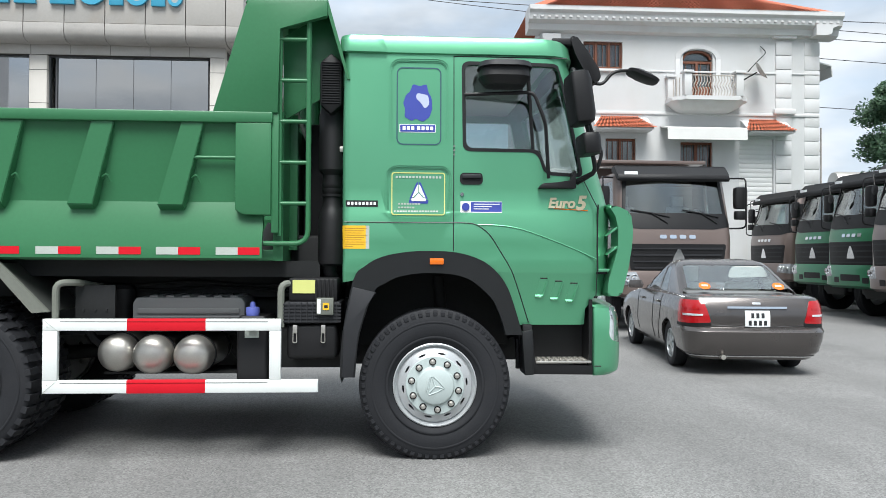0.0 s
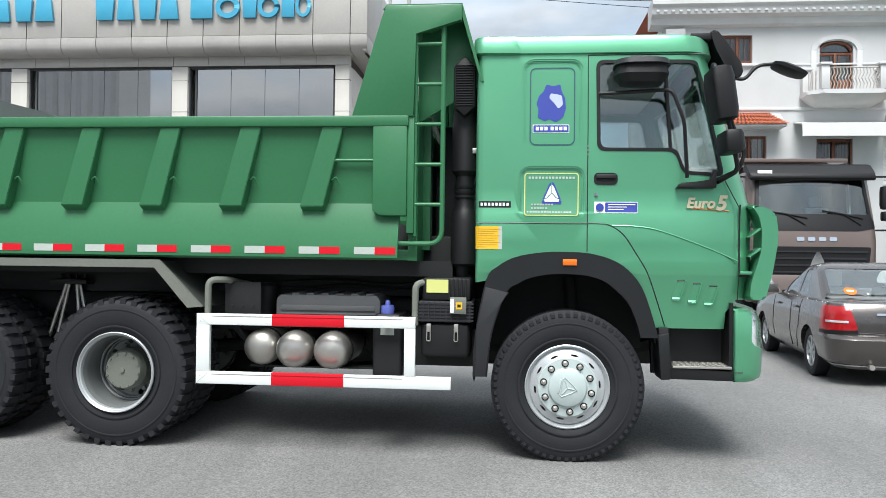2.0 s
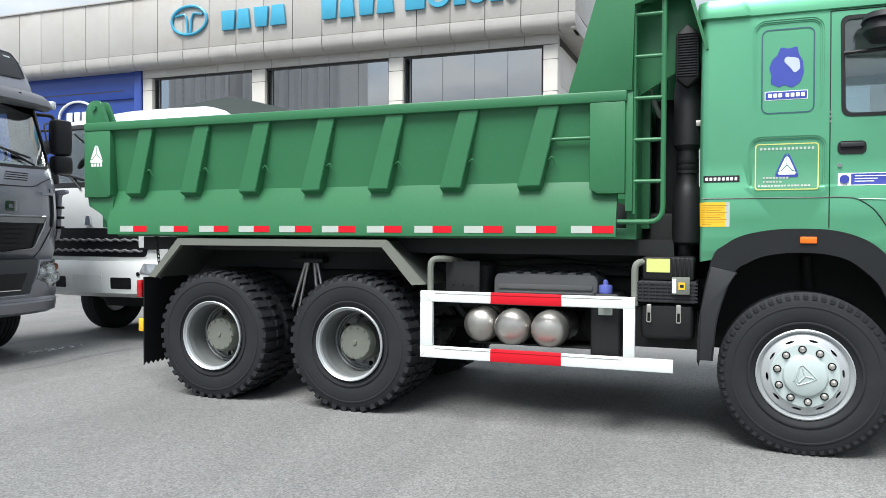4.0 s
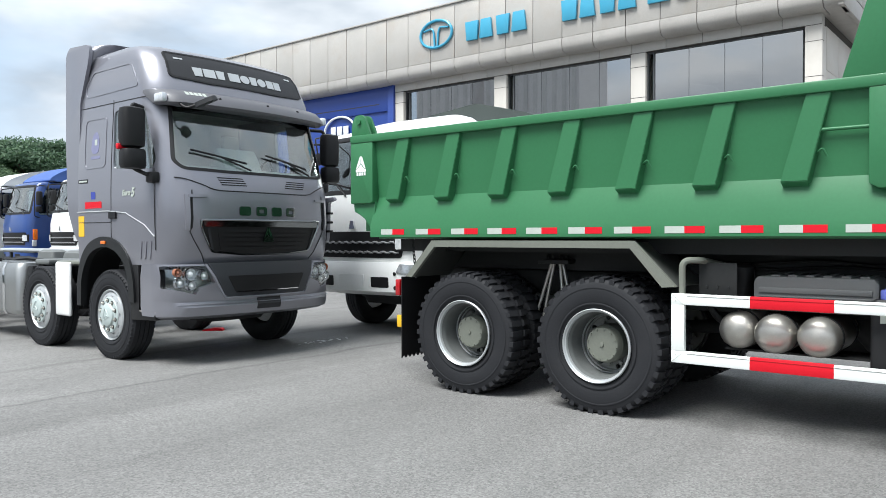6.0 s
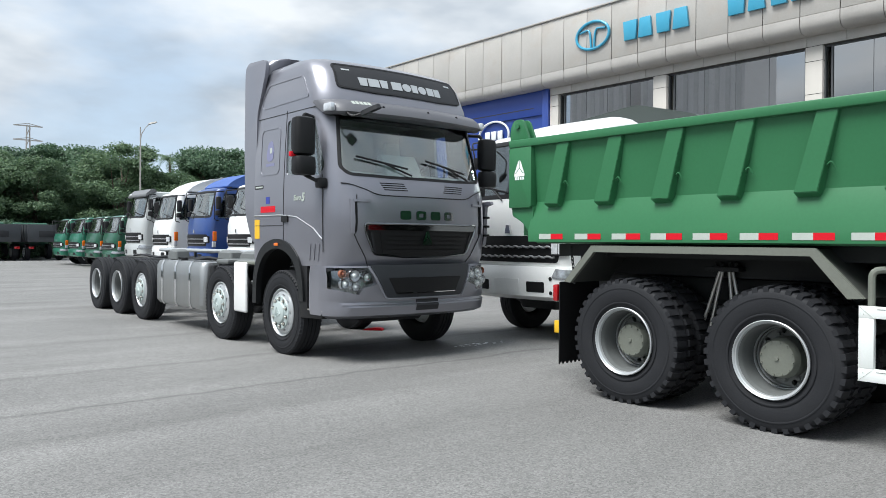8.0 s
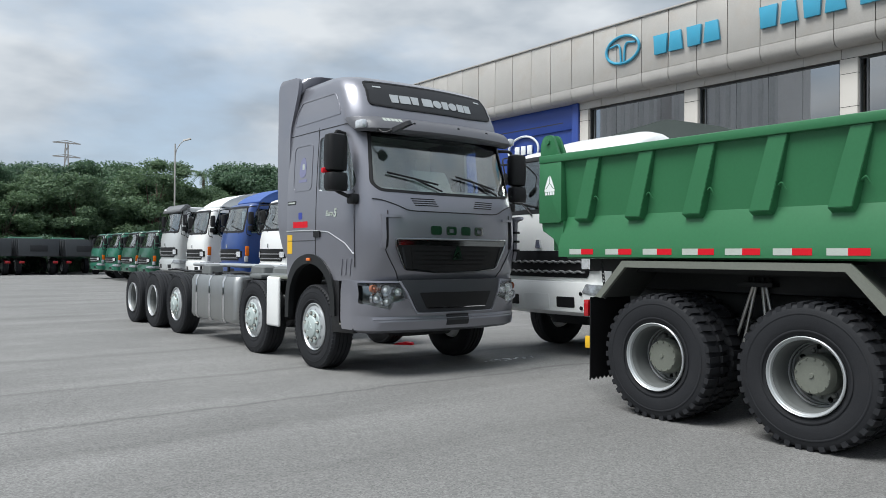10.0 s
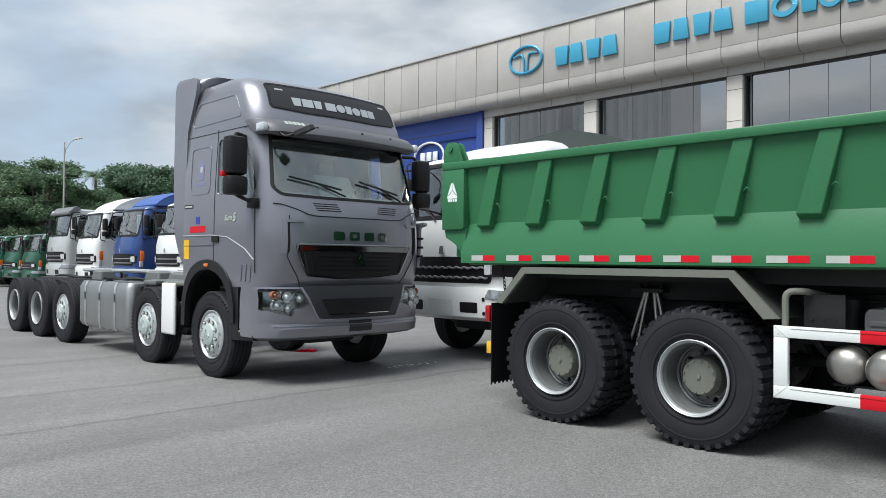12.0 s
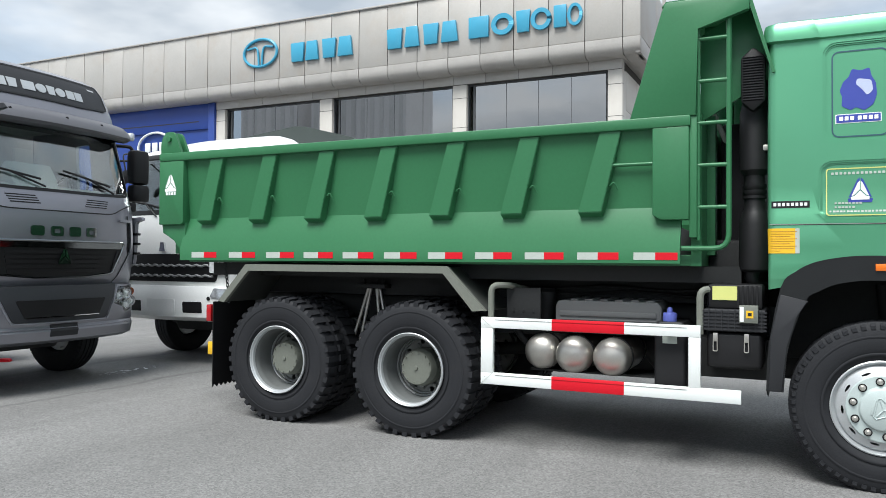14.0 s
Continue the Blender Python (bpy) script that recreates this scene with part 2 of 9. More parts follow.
def ground_material():
    m = material("worn_asphalt", (0.178, 0.176, 0.172), 0.85, 0, 0.16, 2.6, 120, bump=0.6, stain=(0.25, 0.247, 0.24))
    n, l = m.node_tree.nodes, m.node_tree.links
    b = n["Principled BSDF"]
    src = b.inputs["Base Color"].links[0].from_socket
    tc = n.new("ShaderNodeTexCoord")
    # speckle of light stones
    v = n.new("ShaderNodeTexVoronoi")
    v.inputs["Scale"].default_value = 88
    l.new(tc.outputs["Object"], v.inputs["Vector"])
    vr = n.new("ShaderNodeMapRange")
    vr.inputs["From Min"].default_value, vr.inputs["From Max"].default_value = 0.0, 1.0
    vr.inputs["To Min"].default_value, vr.inputs["To Max"].default_value = 0.6, 1.42
    l.new(v.outputs["Color"], vr.inputs["Value"])
    mu = n.new("ShaderNodeMixRGB")
    mu.blend_type, mu.inputs["Fac"].default_value = "MULTIPLY", 1.0
    l.new(src, mu.inputs["Color1"])
    l.new(vr.outputs["Result"], mu.inputs["Color2"])
    # long streaks along the paving strips
    mp = n.new("ShaderNodeMapping")
    mp.inputs["Scale"].default_value = (0.7, 0.1, 1)
    mp.inputs["Rotation"].default_value = (0, 0, radians(2))
    l.new(tc.outputs["Object"], mp.inputs["Vector"])
    n4 = n.new("ShaderNodeTexNoise")
    n4.inputs["Scale"].default_value, n4.inputs["Detail"].default_value = 1.6, 6
    l.new(mp.outputs["Vector"], n4.inputs["Vector"])
    sr = n.new("ShaderNodeMapRange")
    sr.inputs["From Min"].default_value, sr.inputs["From Max"].default_value = 0.35, 0.65
    sr.inputs["To Min"].default_value, sr.inputs["To Max"].default_value = 0.88, 1.12
    l.new(n4.outputs["Fac"], sr.inputs["Value"])
    mu2 = n.new("ShaderNodeMixRGB")
    mu2.blend_type, mu2.inputs["Fac"].default_value = "MULTIPLY", 1
    l.new(mu.outputs["Color"], mu2.inputs["Color1"])
    l.new(sr.outputs["Result"], mu2.inputs["Color2"])
    # dark, broken seams between the paving strips
    sep = n.new("ShaderNodeSeparateXYZ")
    l.new(tc.outputs["Object"], sep.inputs[0])
    wob = n.new("ShaderNodeTexNoise")
    wob.inputs["Scale"].default_value, wob.inputs["Detail"].default_value = 0.9, 4
    l.new(tc.outputs["Object"], wob.inputs["Vector"])
    shift = n.new("ShaderNodeMath")
    shift.operation = "MULTIPLY_ADD"
    shift.inputs[1].default_value = 0.35
    l.new(wob.outputs["Fac"], shift.inputs[0])
    l.new(sep.outputs["X"], shift.inputs[2])
    col = mu2.outputs["Color"]
    for x0, w, depth in ((-7.35, 0.07, 0.30), (-9.15, 0.12, 0.2), (-11.75, 0.2, 0.16), (-6.4, 0.16, 0.1), (-5.05, 0.25, 0.1), (-2.2, 0.2, 0.08)):
        d = n.new("ShaderNodeMath")
        d.operation = "SUBTRACT"
        d.inputs[1].default_value = x0
        l.new(shift.outputs[0], d.inputs[0])
        ab = n.new("ShaderNodeMath")
        ab.operation = "ABSOLUTE"
        l.new(d.outputs[0], ab.inputs[0])
        r = n.new("ShaderNodeMapRange")
        r.interpolation_type = "SMOOTHSTEP"
        r.inputs["From Min"].default_value, r.inputs["From Max"].default_value = 0.0, w
        r.inputs["To Min"].default_value, r.inputs["To Max"].default_value = 1.0 - depth, 1.0
        l.new(ab.outputs[0], r.inputs["Value"])
        mm = n.new("ShaderNodeMixRGB")
        mm.blend_type = "MULTIPLY"
        mm.inputs["Fac"].default_value = 1.0
        l.new(col, mm.inputs["Color1"])
        l.new(r.outputs["Result"], mm.inputs["Color2"])
        col = mm.outputs["Color"]
    l.new(col, b.inputs["Base Color"])
    return m


M["asphalt"] = ground_material()


# ---------------------------------------------------------------- mesh helpers
def finish(bm, name, mat=None, smooth=35):
    bmesh.ops.recalc_face_normals(bm, faces=bm.faces)
    me = bpy.data.meshes.new(name)
    bm.to_mesh(me)
    bm.free()
    me.polygons.foreach_set("use_smooth", [smooth > 0] * len(me.polygons))
    if smooth:
        me.set_sharp_from_angle(angle=radians(smooth))
    if mat:
        me.materials.append(mat)
    return me


def part(name, bm, mat, parent, label="", m=None, smooth=35):
    """One mesh object under a thing or a part; bm is a bmesh or a finished mesh."""
    me = bm if isinstance(bm, bpy.types.Mesh) else finish(bm, name, mat, smooth)
    ob = new(name, me)
    ob.parent = parent
    if name in ("windscreen", "side_window", "rear_window", "headlight_lens"):
        ob.visible_shadow = False
    if m is not None:
        ob.matrix_basis = m
    return tagged(ob, label)


def thing(name, label, category, m=None, group="", kind=""):
    ob = new(name)
    ob.empty_display_size = 0.3
    if m is not None:
        ob.matrix_basis = m
    return tagged(ob, label, category, group, kind)


def single(name, bm, mat, label, category="", group="", kind="", m=None, smooth=35):
    ob = new(name, finish(bm, name, mat, smooth))
    if m is not None:
        ob.matrix_basis = m
    return tagged(ob, label, category, group, kind)


def B():
    return bmesh.new()


def box(bm, x0, x1, y0, y1, z0, z1, bev=0.0, seg=2):
    v = [bm.verts.new(p) for p in ((x0, y0, z0), (x1, y0, z0), (x1, y1, z0), (x0, y1, z0), (x0, y0, z1), (x1, y0, z1), (x1, y1, z1), (x0, y1, z1))]
    f = [bm.faces.new([v[i] for i in q]) for q in ((3, 2, 1, 0), (4, 5, 6, 7), (0, 1, 5, 4), (1, 2, 6, 5), (2, 3, 7, 6), (3, 0, 4, 7))]
    if bev:
        e = list({e for q in f for e in q.edges})
        bmesh.ops.bevel(bm, geom=e, offset=bev, segments=seg, affect="EDGES", profile=0.5)
    return bm


def prism(bm, pts, lo, hi, axis="y", bev=0.0, seg=2):
    """A polygon extruded along an axis: y takes (x, z), x takes (y, z), z takes (x, y)."""
    def at(p, h):
        return {"y": (p[0], h, p[1]), "x": (h, p[0], p[1]), "z": (p[0], p[1], h)}[axis]
    a, b = [bm.verts.new(at(p, lo)) for p in pts], [bm.verts.new(at(p, hi)) for p in pts]
    f = [bm.faces.new(a), bm.faces.new(b[::-1])]
    k = len(pts)
    f += [bm.faces.new((a[i], b[i], b[(i + 1) % k], a[(i + 1) % k])) for i in range(k)]
    if bev:
        e = list({e for q in f for e in q.edges})
        bmesh.ops.bevel(bm, geom=e, offset=bev, segments=seg, affect="EDGES", profile=0.5)
    return bm


def band(bm, outer, inner, lo, hi):
    """A strip between two open (x, z) lines, extruded along y."""
    k = len(outer)
    q = [[bm.verts.new((p[0], h, p[1])) for p in ln] for ln in (outer, inner) for h in (lo, hi)]
    ol, oh, il, ih = q
    for i in range(k - 1):
        for a, b in ((ol, oh), (oh, ih), (ih, il), (il, ol)):
            bm.faces.new((a[i], a[i + 1], b[i + 1], b[i]))
    for i in (0, k - 1):
        bm.faces.new((ol[i], oh[i], ih[i], il[i]))
    return bm


def rounded(x0, x1, z0, z1, r, n=5):
    pts = []
    for cx, cz, a0 in ((x1 - r, z1 - r, 0), (x0 + r, z1 - r, 90), (x0 + r, z0 + r, 180), (x1 - r, z0 + r, 270)):
        for i in range(n + 1):
            a = radians(a0 + 90 * i / n)
            pts.append((cx + r * math.cos(a), cz + r * math.sin(a)))
    return pts


def round_poly(pts, r, n=4):
    """Rounds the corners of a polygon."""
    out, k = [], len(pts)
    for i in range(k):
        p, a, b = Vector(pts[i]), Vector(pts[i - 1]), Vector(pts[(i + 1) % k])
        da, db = (a - p), (b - p)
        ra = min(r, da.length * 0.45, db.length * 0.45)
        s, e = p + da.normalized() * ra, p + db.normalized() * ra
        for j in range(n + 1):
            t = j / n
            q = s * (1 - t) ** 2 + p * 2 * t * (1 - t) + e * t ** 2
            out.append((q.x, q.y))
    return out


def lathe(bm, prof, seg=48, at=(0, 0, 0), axis="y", close=False):
    """Revolves (radius, height) about an axis through at."""
    rings = []
    for r, h in prof:
        ring = []
        for i in range(seg):
            a = 2 * math.pi * i / seg
            c, s = r * math.cos(a), r * math.sin(a)
            p = {"y": (c, h, s), "z": (c, s, h), "x": (h, c, s)}[axis]
            ring.append(bm.verts.new((p[0] + at[0], p[1] + at[1], p[2] + at[2])))
        rings.append(ring)
    pairs = list(zip(rings, rings[1:])) + ([(rings[-1], rings[0])] if close else [])
    for a, b in pairs:
        for i in range(seg):
            bm.faces.new((a[i], a[(i + 1) % seg], b[(i + 1) % seg], b[i]))
    if not close:
        bm.faces.new(rings[0])
        bm.faces.new(rings[-1])
    return bm


def tube(bm, pts, r, seg=8, caps=True, loop=False):
    pts = [Vector(p) for p in pts]
    k, rings, side = len(pts), [], None
    for i, p in enumerate(pts):
        a = pts[i - 1] if (i or loop) else p
        b = pts[(i + 1) % k] if (i < k - 1 or loop) else p
        d = (b - a).normalized()
        if side is None or abs(side.dot(d)) > 0.95:
            side = d.orthogonal().normalized()
        side = (side - d * side.dot(d)).normalized()
        up = d.cross(side)
        rr = r[i] if isinstance(r, (list, tuple)) else r
        rings.append([bm.verts.new(p + (side * math.cos(2 * math.pi * j / seg) + up * math.sin(2 * math.pi * j / seg)) * rr) for j in range(seg)])
    pairs = list(zip(rings, rings[1:])) + ([(rings[-1], rings[0])] if loop else [])
    for a, b in pairs:
        for j in range(seg):
            bm.faces.new((a[j], a[(j + 1) % seg], b[(j + 1) % seg], b[j]))
    if caps and not loop:
        bm.faces.new(rings[0][::-1])
        bm.faces.new(rings[-1])
    return bm


def bend(pts, r=0.06, n=4):
    """Rounds the corners of an open 3D line."""
    pts = [Vector(p) for p in pts]
    out = [pts[0]]
    for a, p, b in zip(pts, pts[1:], pts[2:]):
        rr = min(r, (a - p).length * 0.45, (b - p).length * 0.45)
        s, e = p + (a - p).normalized() * rr, p + (b - p).normalized() * rr
        for j in range(n + 1):
            t = j / n
            out.append(s * (1 - t) ** 2 + p * 2 * t * (1 - t) + e * t * t)
    return out + [pts[-1]]


def cyl(bm, p, q, r, r2=None, seg=16):
    return tube(bm, [p, q], [r, r if r2 is None else r2], seg)


def loft(levels, off=0.0, nc=5, ns=8, nf=10):
    """A closed body from level rounded outlines. Rows: z, back x, front x, half width, front radius, back radius, bow of the front."""
    bm, rings = bmesh.new(), []
    last = len(levels) - 1
    for k, (z, xb, xf, hw, rf, rb, bow) in enumerate(levels):
        z += -off if k == 0 else off if k == last else 0
        xb, xf, hw, rf, rb = xb - off, xf + off, hw + off, max(0.004, rf + off), max(0.004, rb + off)
        pts = []
        def arc(cx, cy, r, a0):
            for i in range(nc + 1):
                a = radians(a0 + 90 * i / nc)
                pts.append([cx + r * math.cos(a), cy + r * math.sin(a)])
        arc(xf - rf, hw - rf, rf, 0)
        for i in range(1, ns):
            t = i / ns
            pts.append([(xf - rf) * (1 - t) + (xb + rb) * t, hw])
        arc(xb + rb, hw - rb, rb, 90)
        arc(xb + rb, -hw + rb, rb, 180)
        for i in range(1, ns):
            t = i / ns
            pts.append([(xb + rb) * (1 - t) + (xf - rf) * t, -hw])
        arc(xf - rf, -hw + rf, rf, 270)
        for i in range(1, nf):
            t = i / nf
            pts.append([xf, (-hw + rf) * (1 - t) + (hw - rf) * t])
        for p in pts:
            f = min(1, max(0, (p[0] - (xf - rf)) / rf))
            p[0] += bow * (1 - (p[1] / hw) ** 2) * f * f
        rings.append([bm.verts.new((p[0], p[1], z)) for p in pts])
    n = len(rings[0])
    for a, b in zip(rings, rings[1:]):
        for i in range(n):
            bm.faces.new((a[i], a[(i + 1) % n], b[(i + 1) % n], b[i]))
    bm.faces.new(rings[0][::-1])
    bm.faces.new(rings[-1])
    return bm


def solid(bm):
    bmesh.ops.recalc_face_normals(bm, faces=bm.faces)
    me = bpy.data.meshes.new("solid")
    bm.to_mesh(me)
    bm.free()
    return me


def cut(a, b, how="DIFFERENCE"):
    """Boolean of two solids, as a new mesh."""
    oa, ob = bpy.data.objects.new("a", a), bpy.data.objects.new("b", b)
    scene.collection.objects.link(oa)
    scene.collection.objects.link(ob)
    md = oa.modifiers.new("cut", "BOOLEAN")
    md.operation, md.object, md.solver = how, ob, "EXACT"
    dg = bpy.context.evaluated_depsgraph_get()
    me = bpy.data.meshes.new_from_object(oa.evaluated_get(dg))
    bpy.data.objects.remove(oa)
    bpy.data.objects.remove(ob)
    return me


def dress(me, mat, smooth=30):
    me.materials.clear()
    me.materials.append(mat)
    me.polygons.foreach_set("use_smooth", [True] * len(me.polygons))
    me.set_sharp_from_angle(angle=radians(smooth))
    return me


def ident(x=0, y=0, z=0, rz=0):
    return pose(x, y, z, 0, 0, rz)


# ---------------------------------------------------------------- ground
g = bmesh.new()
GX = [-3000, -300, -80, -30, -15, -5, 5, 15, 40, 300, 3000]
GY = [-3000, -300, -60, -20, -8, 0, 8, 20, 60, 300, 3000]
gv = [[g.verts.new((x, y, 0)) for x in GX] for y in GY]
for j in range(len(GY) - 1):
    for i in range(len(GX) - 1):
        g.faces.new((gv[j][i], gv[j][i + 1], gv[j + 1][i + 1], gv[j + 1][i]))
single("ground", g, M["asphalt"], "worn grey asphalt yard with pale patches and tyre streaks", "ground", kind="structure")

# unseen wall added behind the camera; its height shapes the paint and glass reflections
M["yard_wall"] = material("dull_green_added_wall", (0.13, 0.145, 0.135), 0.8, 0, 0.12, 2.0, 20)
single("yard_wall", box(B(), -70, 45, -17.3, -17, 0, 3.4), M["yard_wall"], "plain dull grey-green wall added unseen behind the camera", "wall", kind="structure")


# ---------------------------------------------------------------- wheels (axle along y, outer side at -y)
def tyre_mesh(R, W, lugs, rim_r):
    bm = B()
    s = W / 2
    tread = R - (0.022 if lugs else 0.008)
    prof = [(rim_r, -s * 0.72), (rim_r + 0.02, -s * 0.86), (rim_r + 0.09, -s * 0.99), (R - 0.12, -s), (R - 0.055, -s * 0.95), (tread - 0.008, -s * 0.86), (tread, -s * 0.78),
            (tread, s * 0.78), (tread - 0.008, s * 0.86), (R - 0.055, s * 0.95), (R - 0.12, s), (rim_r + 0.09, s * 0.99), (rim_r + 0.02, s * 0.86), (rim_r, s * 0.72)]
    if not lugs:
        prof[6:8] = [(R, -s * 0.78), (R, -s * 0.42), (R - 0.012, -s * 0.4), (R - 0.012, -s * 0.34), (R, -s * 0.32), (R, -s * 0.05), (R - 0.012, -s * 0.04), (R - 0.012, s * 0.04), (R, s * 0.05),
                     (R, s * 0.32), (R - 0.012, s * 0.34), (R - 0.012, s * 0.4), (R, s * 0.42), (R, s * 0.78)]
    lathe(bm, prof, 64, close=True)
    # raised rings on the side wall
    for rr in (rim_r + 0.045, R - 0.1):
        lathe(bm, [(rr, -s * 0.995), (rr + 0.004, -s * 1.006), (rr + 0.012, -s * 1.006), (rr + 0.016, -s * 0.995)], 64, close=True)
    n = lugs or 60
    for i in range(n):
        a = 2 * math.pi * i / n
        rot = Matrix.Rotation(a, 4, "Y")
        for sg in (-1, 1):
            t = B()
            if lugs:
                da = 0.5 * sg
                rot2 = Matrix.Rotation(a + da * 2 * math.pi / n, 4, "Y")
                prism(t, [(-0.026, s * 0.18), (0.03, s * 0.18), (0.022, s * 0.93), (-0.022, s * 0.93)], R - 0.05, R + 0.001, axis="z")
                for v in t.verts:
                    if v.co.y > s * 0.5 and v.co.z > R - 0.01:
                        v.co.z -= 0.012
                    v.co.y *= sg
                    v.co = rot2 @ v.co
            else:
                prism(t, [(-0.016, s * 0.8), (0.016, s * 0.8), (0.014, s * 0.965), (-0.014, s * 0.965)], R - 0.045, R - 0.006, axis="z")
                for v in t.verts:
                    if v.co.y > s * 0.9 and v.co.z > R - 0.03:
                        v.co.z -= 0.016
                    v.co.y *= sg
                    v.co = rot @ v.co
            me = solid(t)
            bm.from_mesh(me)
            bpy.data.meshes.remove(me)
    return finish(bm, "tyre", M["rubber"], 40)


def nut_mesh(r=0.016, h=0.03, name="wheel_nut"):
    bm = B()
    lathe(bm, [(r * 1.5, 0.0), (r * 1.5, -0.006), (r, -0.008), (r, -h), (r * 0.7, -h - 0.004)], 8)
    return finish(bm, name, M["steel"], 30)


NUT = nut_mesh(0.0125, 0.022)
# flat black disc standing in for the shade of a nut's recess
NUT_SHADE = finish(lathe(B(), [(0.026, 0.002), (0.026, -0.002), (0.005, -0.002)], 18), "nut_recess", M["black_plastic"], 30)


def front_rim_mesh():
    """Convex steel wheel with hand holes."""
    bm = B()
    lathe(bm, [(0.262, 0.06), (0.300, -0.115), (0.302, -0.135), (0.294, -0.140), (0.286, -0.128), (0.272, -0.110), (0.262, -0.128), (0.252, -0.132), (0.215, -0.150), (0.2, -0.154), (0.15, -0.156), (0.15, 0.06)], 64, close=True)
    me = solid(bm)
    holes = B()
    for i in range(10):
        a = 2 * math.pi * (i + 0.5) / 10
        c, s = math.cos(a), math.sin(a)
        pts = []
        for j in range(10):
            b = 2 * math.pi * j / 10
            u, v = 0.0075 * math.cos(b), 0.029 * math.sin(b)
            pts.append((0.229 * c + u * c - v * s, 0.229 * s + u * s + v * c))
        prism(holes, pts, -0.4, 0.3)
    return dress(cut(me, solid(holes)), M["rim_silver"], 30)


def front_hub_mesh():
    bm = B()
    lathe(bm, [(0.212, -0.12), (0.212, -0.156), (0.206, -0.162), (0.142, -0.166), (0.136, -0.172), (0.131, -0.186), (0.122, -0.192), (0.01, -0.194)], 48)
    return finish(bm, "hub_cover", M["hub_green"], 35)


def hub_mark_mesh():
    """Raised triangular outline with a three-way rib on the hub cover, lying on its side."""
    bm = B()
    tri = [(0.066, 0.002), (0.03, 0.03), (-0.03, 0.068), (-0.046, 0.058), (-0.046, -0.058), (-0.03, -0.068), (0.03, -0.03)]
    tube(bm, [(x, -0.195, z) for x, z in tri], 0.004, 6, loop=True)
    for x, z in ((0.05, 0.0), (-0.03, 0.05), (-0.03, -0.05)):
        tube(bm, [(-0.002, -0.195, 0), (x, -0.195, z)], 0.005, 6)
    box(bm, -0.066, -0.052, -0.198, -0.193, -0.05, 0.05, 0.002)
    return finish(bm, "hub_emblem", M["hub_green"], 30)


def rear_rim_mesh(silver):
    """Bright rolled flange of a deep-dish wheel."""
    bm = B()
    lathe(bm, [(0.292, -0.11), (0.300, -0.13), (0.304, -0.152), (0.297, -0.159), (0.290, -0.153), (0.286, -0.143), (0.279, -0.139), (0.275, -0.13), (0.274, -0.11)], 64, close=True)
    return finish(bm, "wheel", silver, 30)


def rear_barrel_mesh():
    bm = B()
    lathe(bm, [(0.29, 0.16), (0.29, -0.11), (0.2745, -0.112), (0.266, -0.085), (0.26, -0.06), (0.262, -0.05), (0.254, 0.02), (0.25, 0.1), (0.248, 0.115), (0.285, 0.16)], 64, close=True)
    return finish(bm, "wheel_barrel", M["rim_barrel"], 30)


def rear_bead_mesh():
    bm = B()
    for r, y in ((0.25, 0.085), (0.238, 0.12)):
        lathe(bm, [(r, y), (r - 0.006, y - 0.004), (r - 0.012, y + 0.004), (r - 0.004, y + 0.03), (r + 0.006, y + 0.03)], 56, close=True)
    return finish(bm, "bead_ring", M["rim_silver"], 30)


def rear_dish_mesh(mat):
    bm = B()
    lathe(bm, [(0.256, 0.09), (0.246, 0.14), (0.225, 0.165), (0.2, 0.172), (0.11, 0.175), (0.11, 0.2), (0.27, 0.2)], 48, close=True)
    me = solid(bm)
    holes = B()
    for i in range(8):
        a = 2 * math.pi * (i + 0.5) / 8
        pts = [(0.205 * math.cos(a) + 0.022 * math.cos(2 * math.pi * j / 10), 0.205 * math.sin(a) + 0.022 * math.sin(2 * math.pi * j / 10)) for j in range(10)]
        prism(holes, pts, 0.05, 0.3)
    return dress(cut(me, solid(holes)), mat, 30)


def rear_hub_mesh():
    bm = B()
    lathe(bm, [(0.158, 0.18), (0.158, 0.03), (0.15, 0.02), (0.146, -0.018), (0.136, -0.034), (0.06, -0.04), (0.02, -0.04), (0.017, -0.052), (0.008, -0.053)], 32)
    for i in range(12):
        a = 2 * math.pi * i / 12
        cyl(bm, (0.127 * math.cos(a), -0.03, 0.127 * math.sin(a)), (0.127 * math.cos(a), -0.046, 0.127 * math.sin(a)), 0.008, seg=6)
    return finish(bm, "hub", M["olive"], 35)


TYRE_FRONT, TYRE_LUG, TYRE_ROAD = tyre_mesh(0.545, 0.31, 0, 0.292), tyre_mesh(0.565, 0.31, 38, 0.292), tyre_mesh(0.535, 0.30, 0, 0.292)
RIM_FRONT, HUB_FRONT, HUB_MARK = front_rim_mesh(), front_hub_mesh(), hub_mark_mesh()
NUT_DULL = finish(lathe(B(), [(0.026, 0.0), (0.026, -0.006), (0.018, -0.008), (0.018, -0.03), (0.012, -0.034)], 8), "wheel_nut", M["rim_grey"], 30)
BARREL_REAR, BEAD_REAR = rear_barrel_mesh(), rear_bead_mesh()
RIM_REAR, HUB_REAR, DISH_REAR = rear_rim_mesh(M["rim_silver"]), rear_hub_mesh(), rear_dish_mesh(M["rim_grey"])


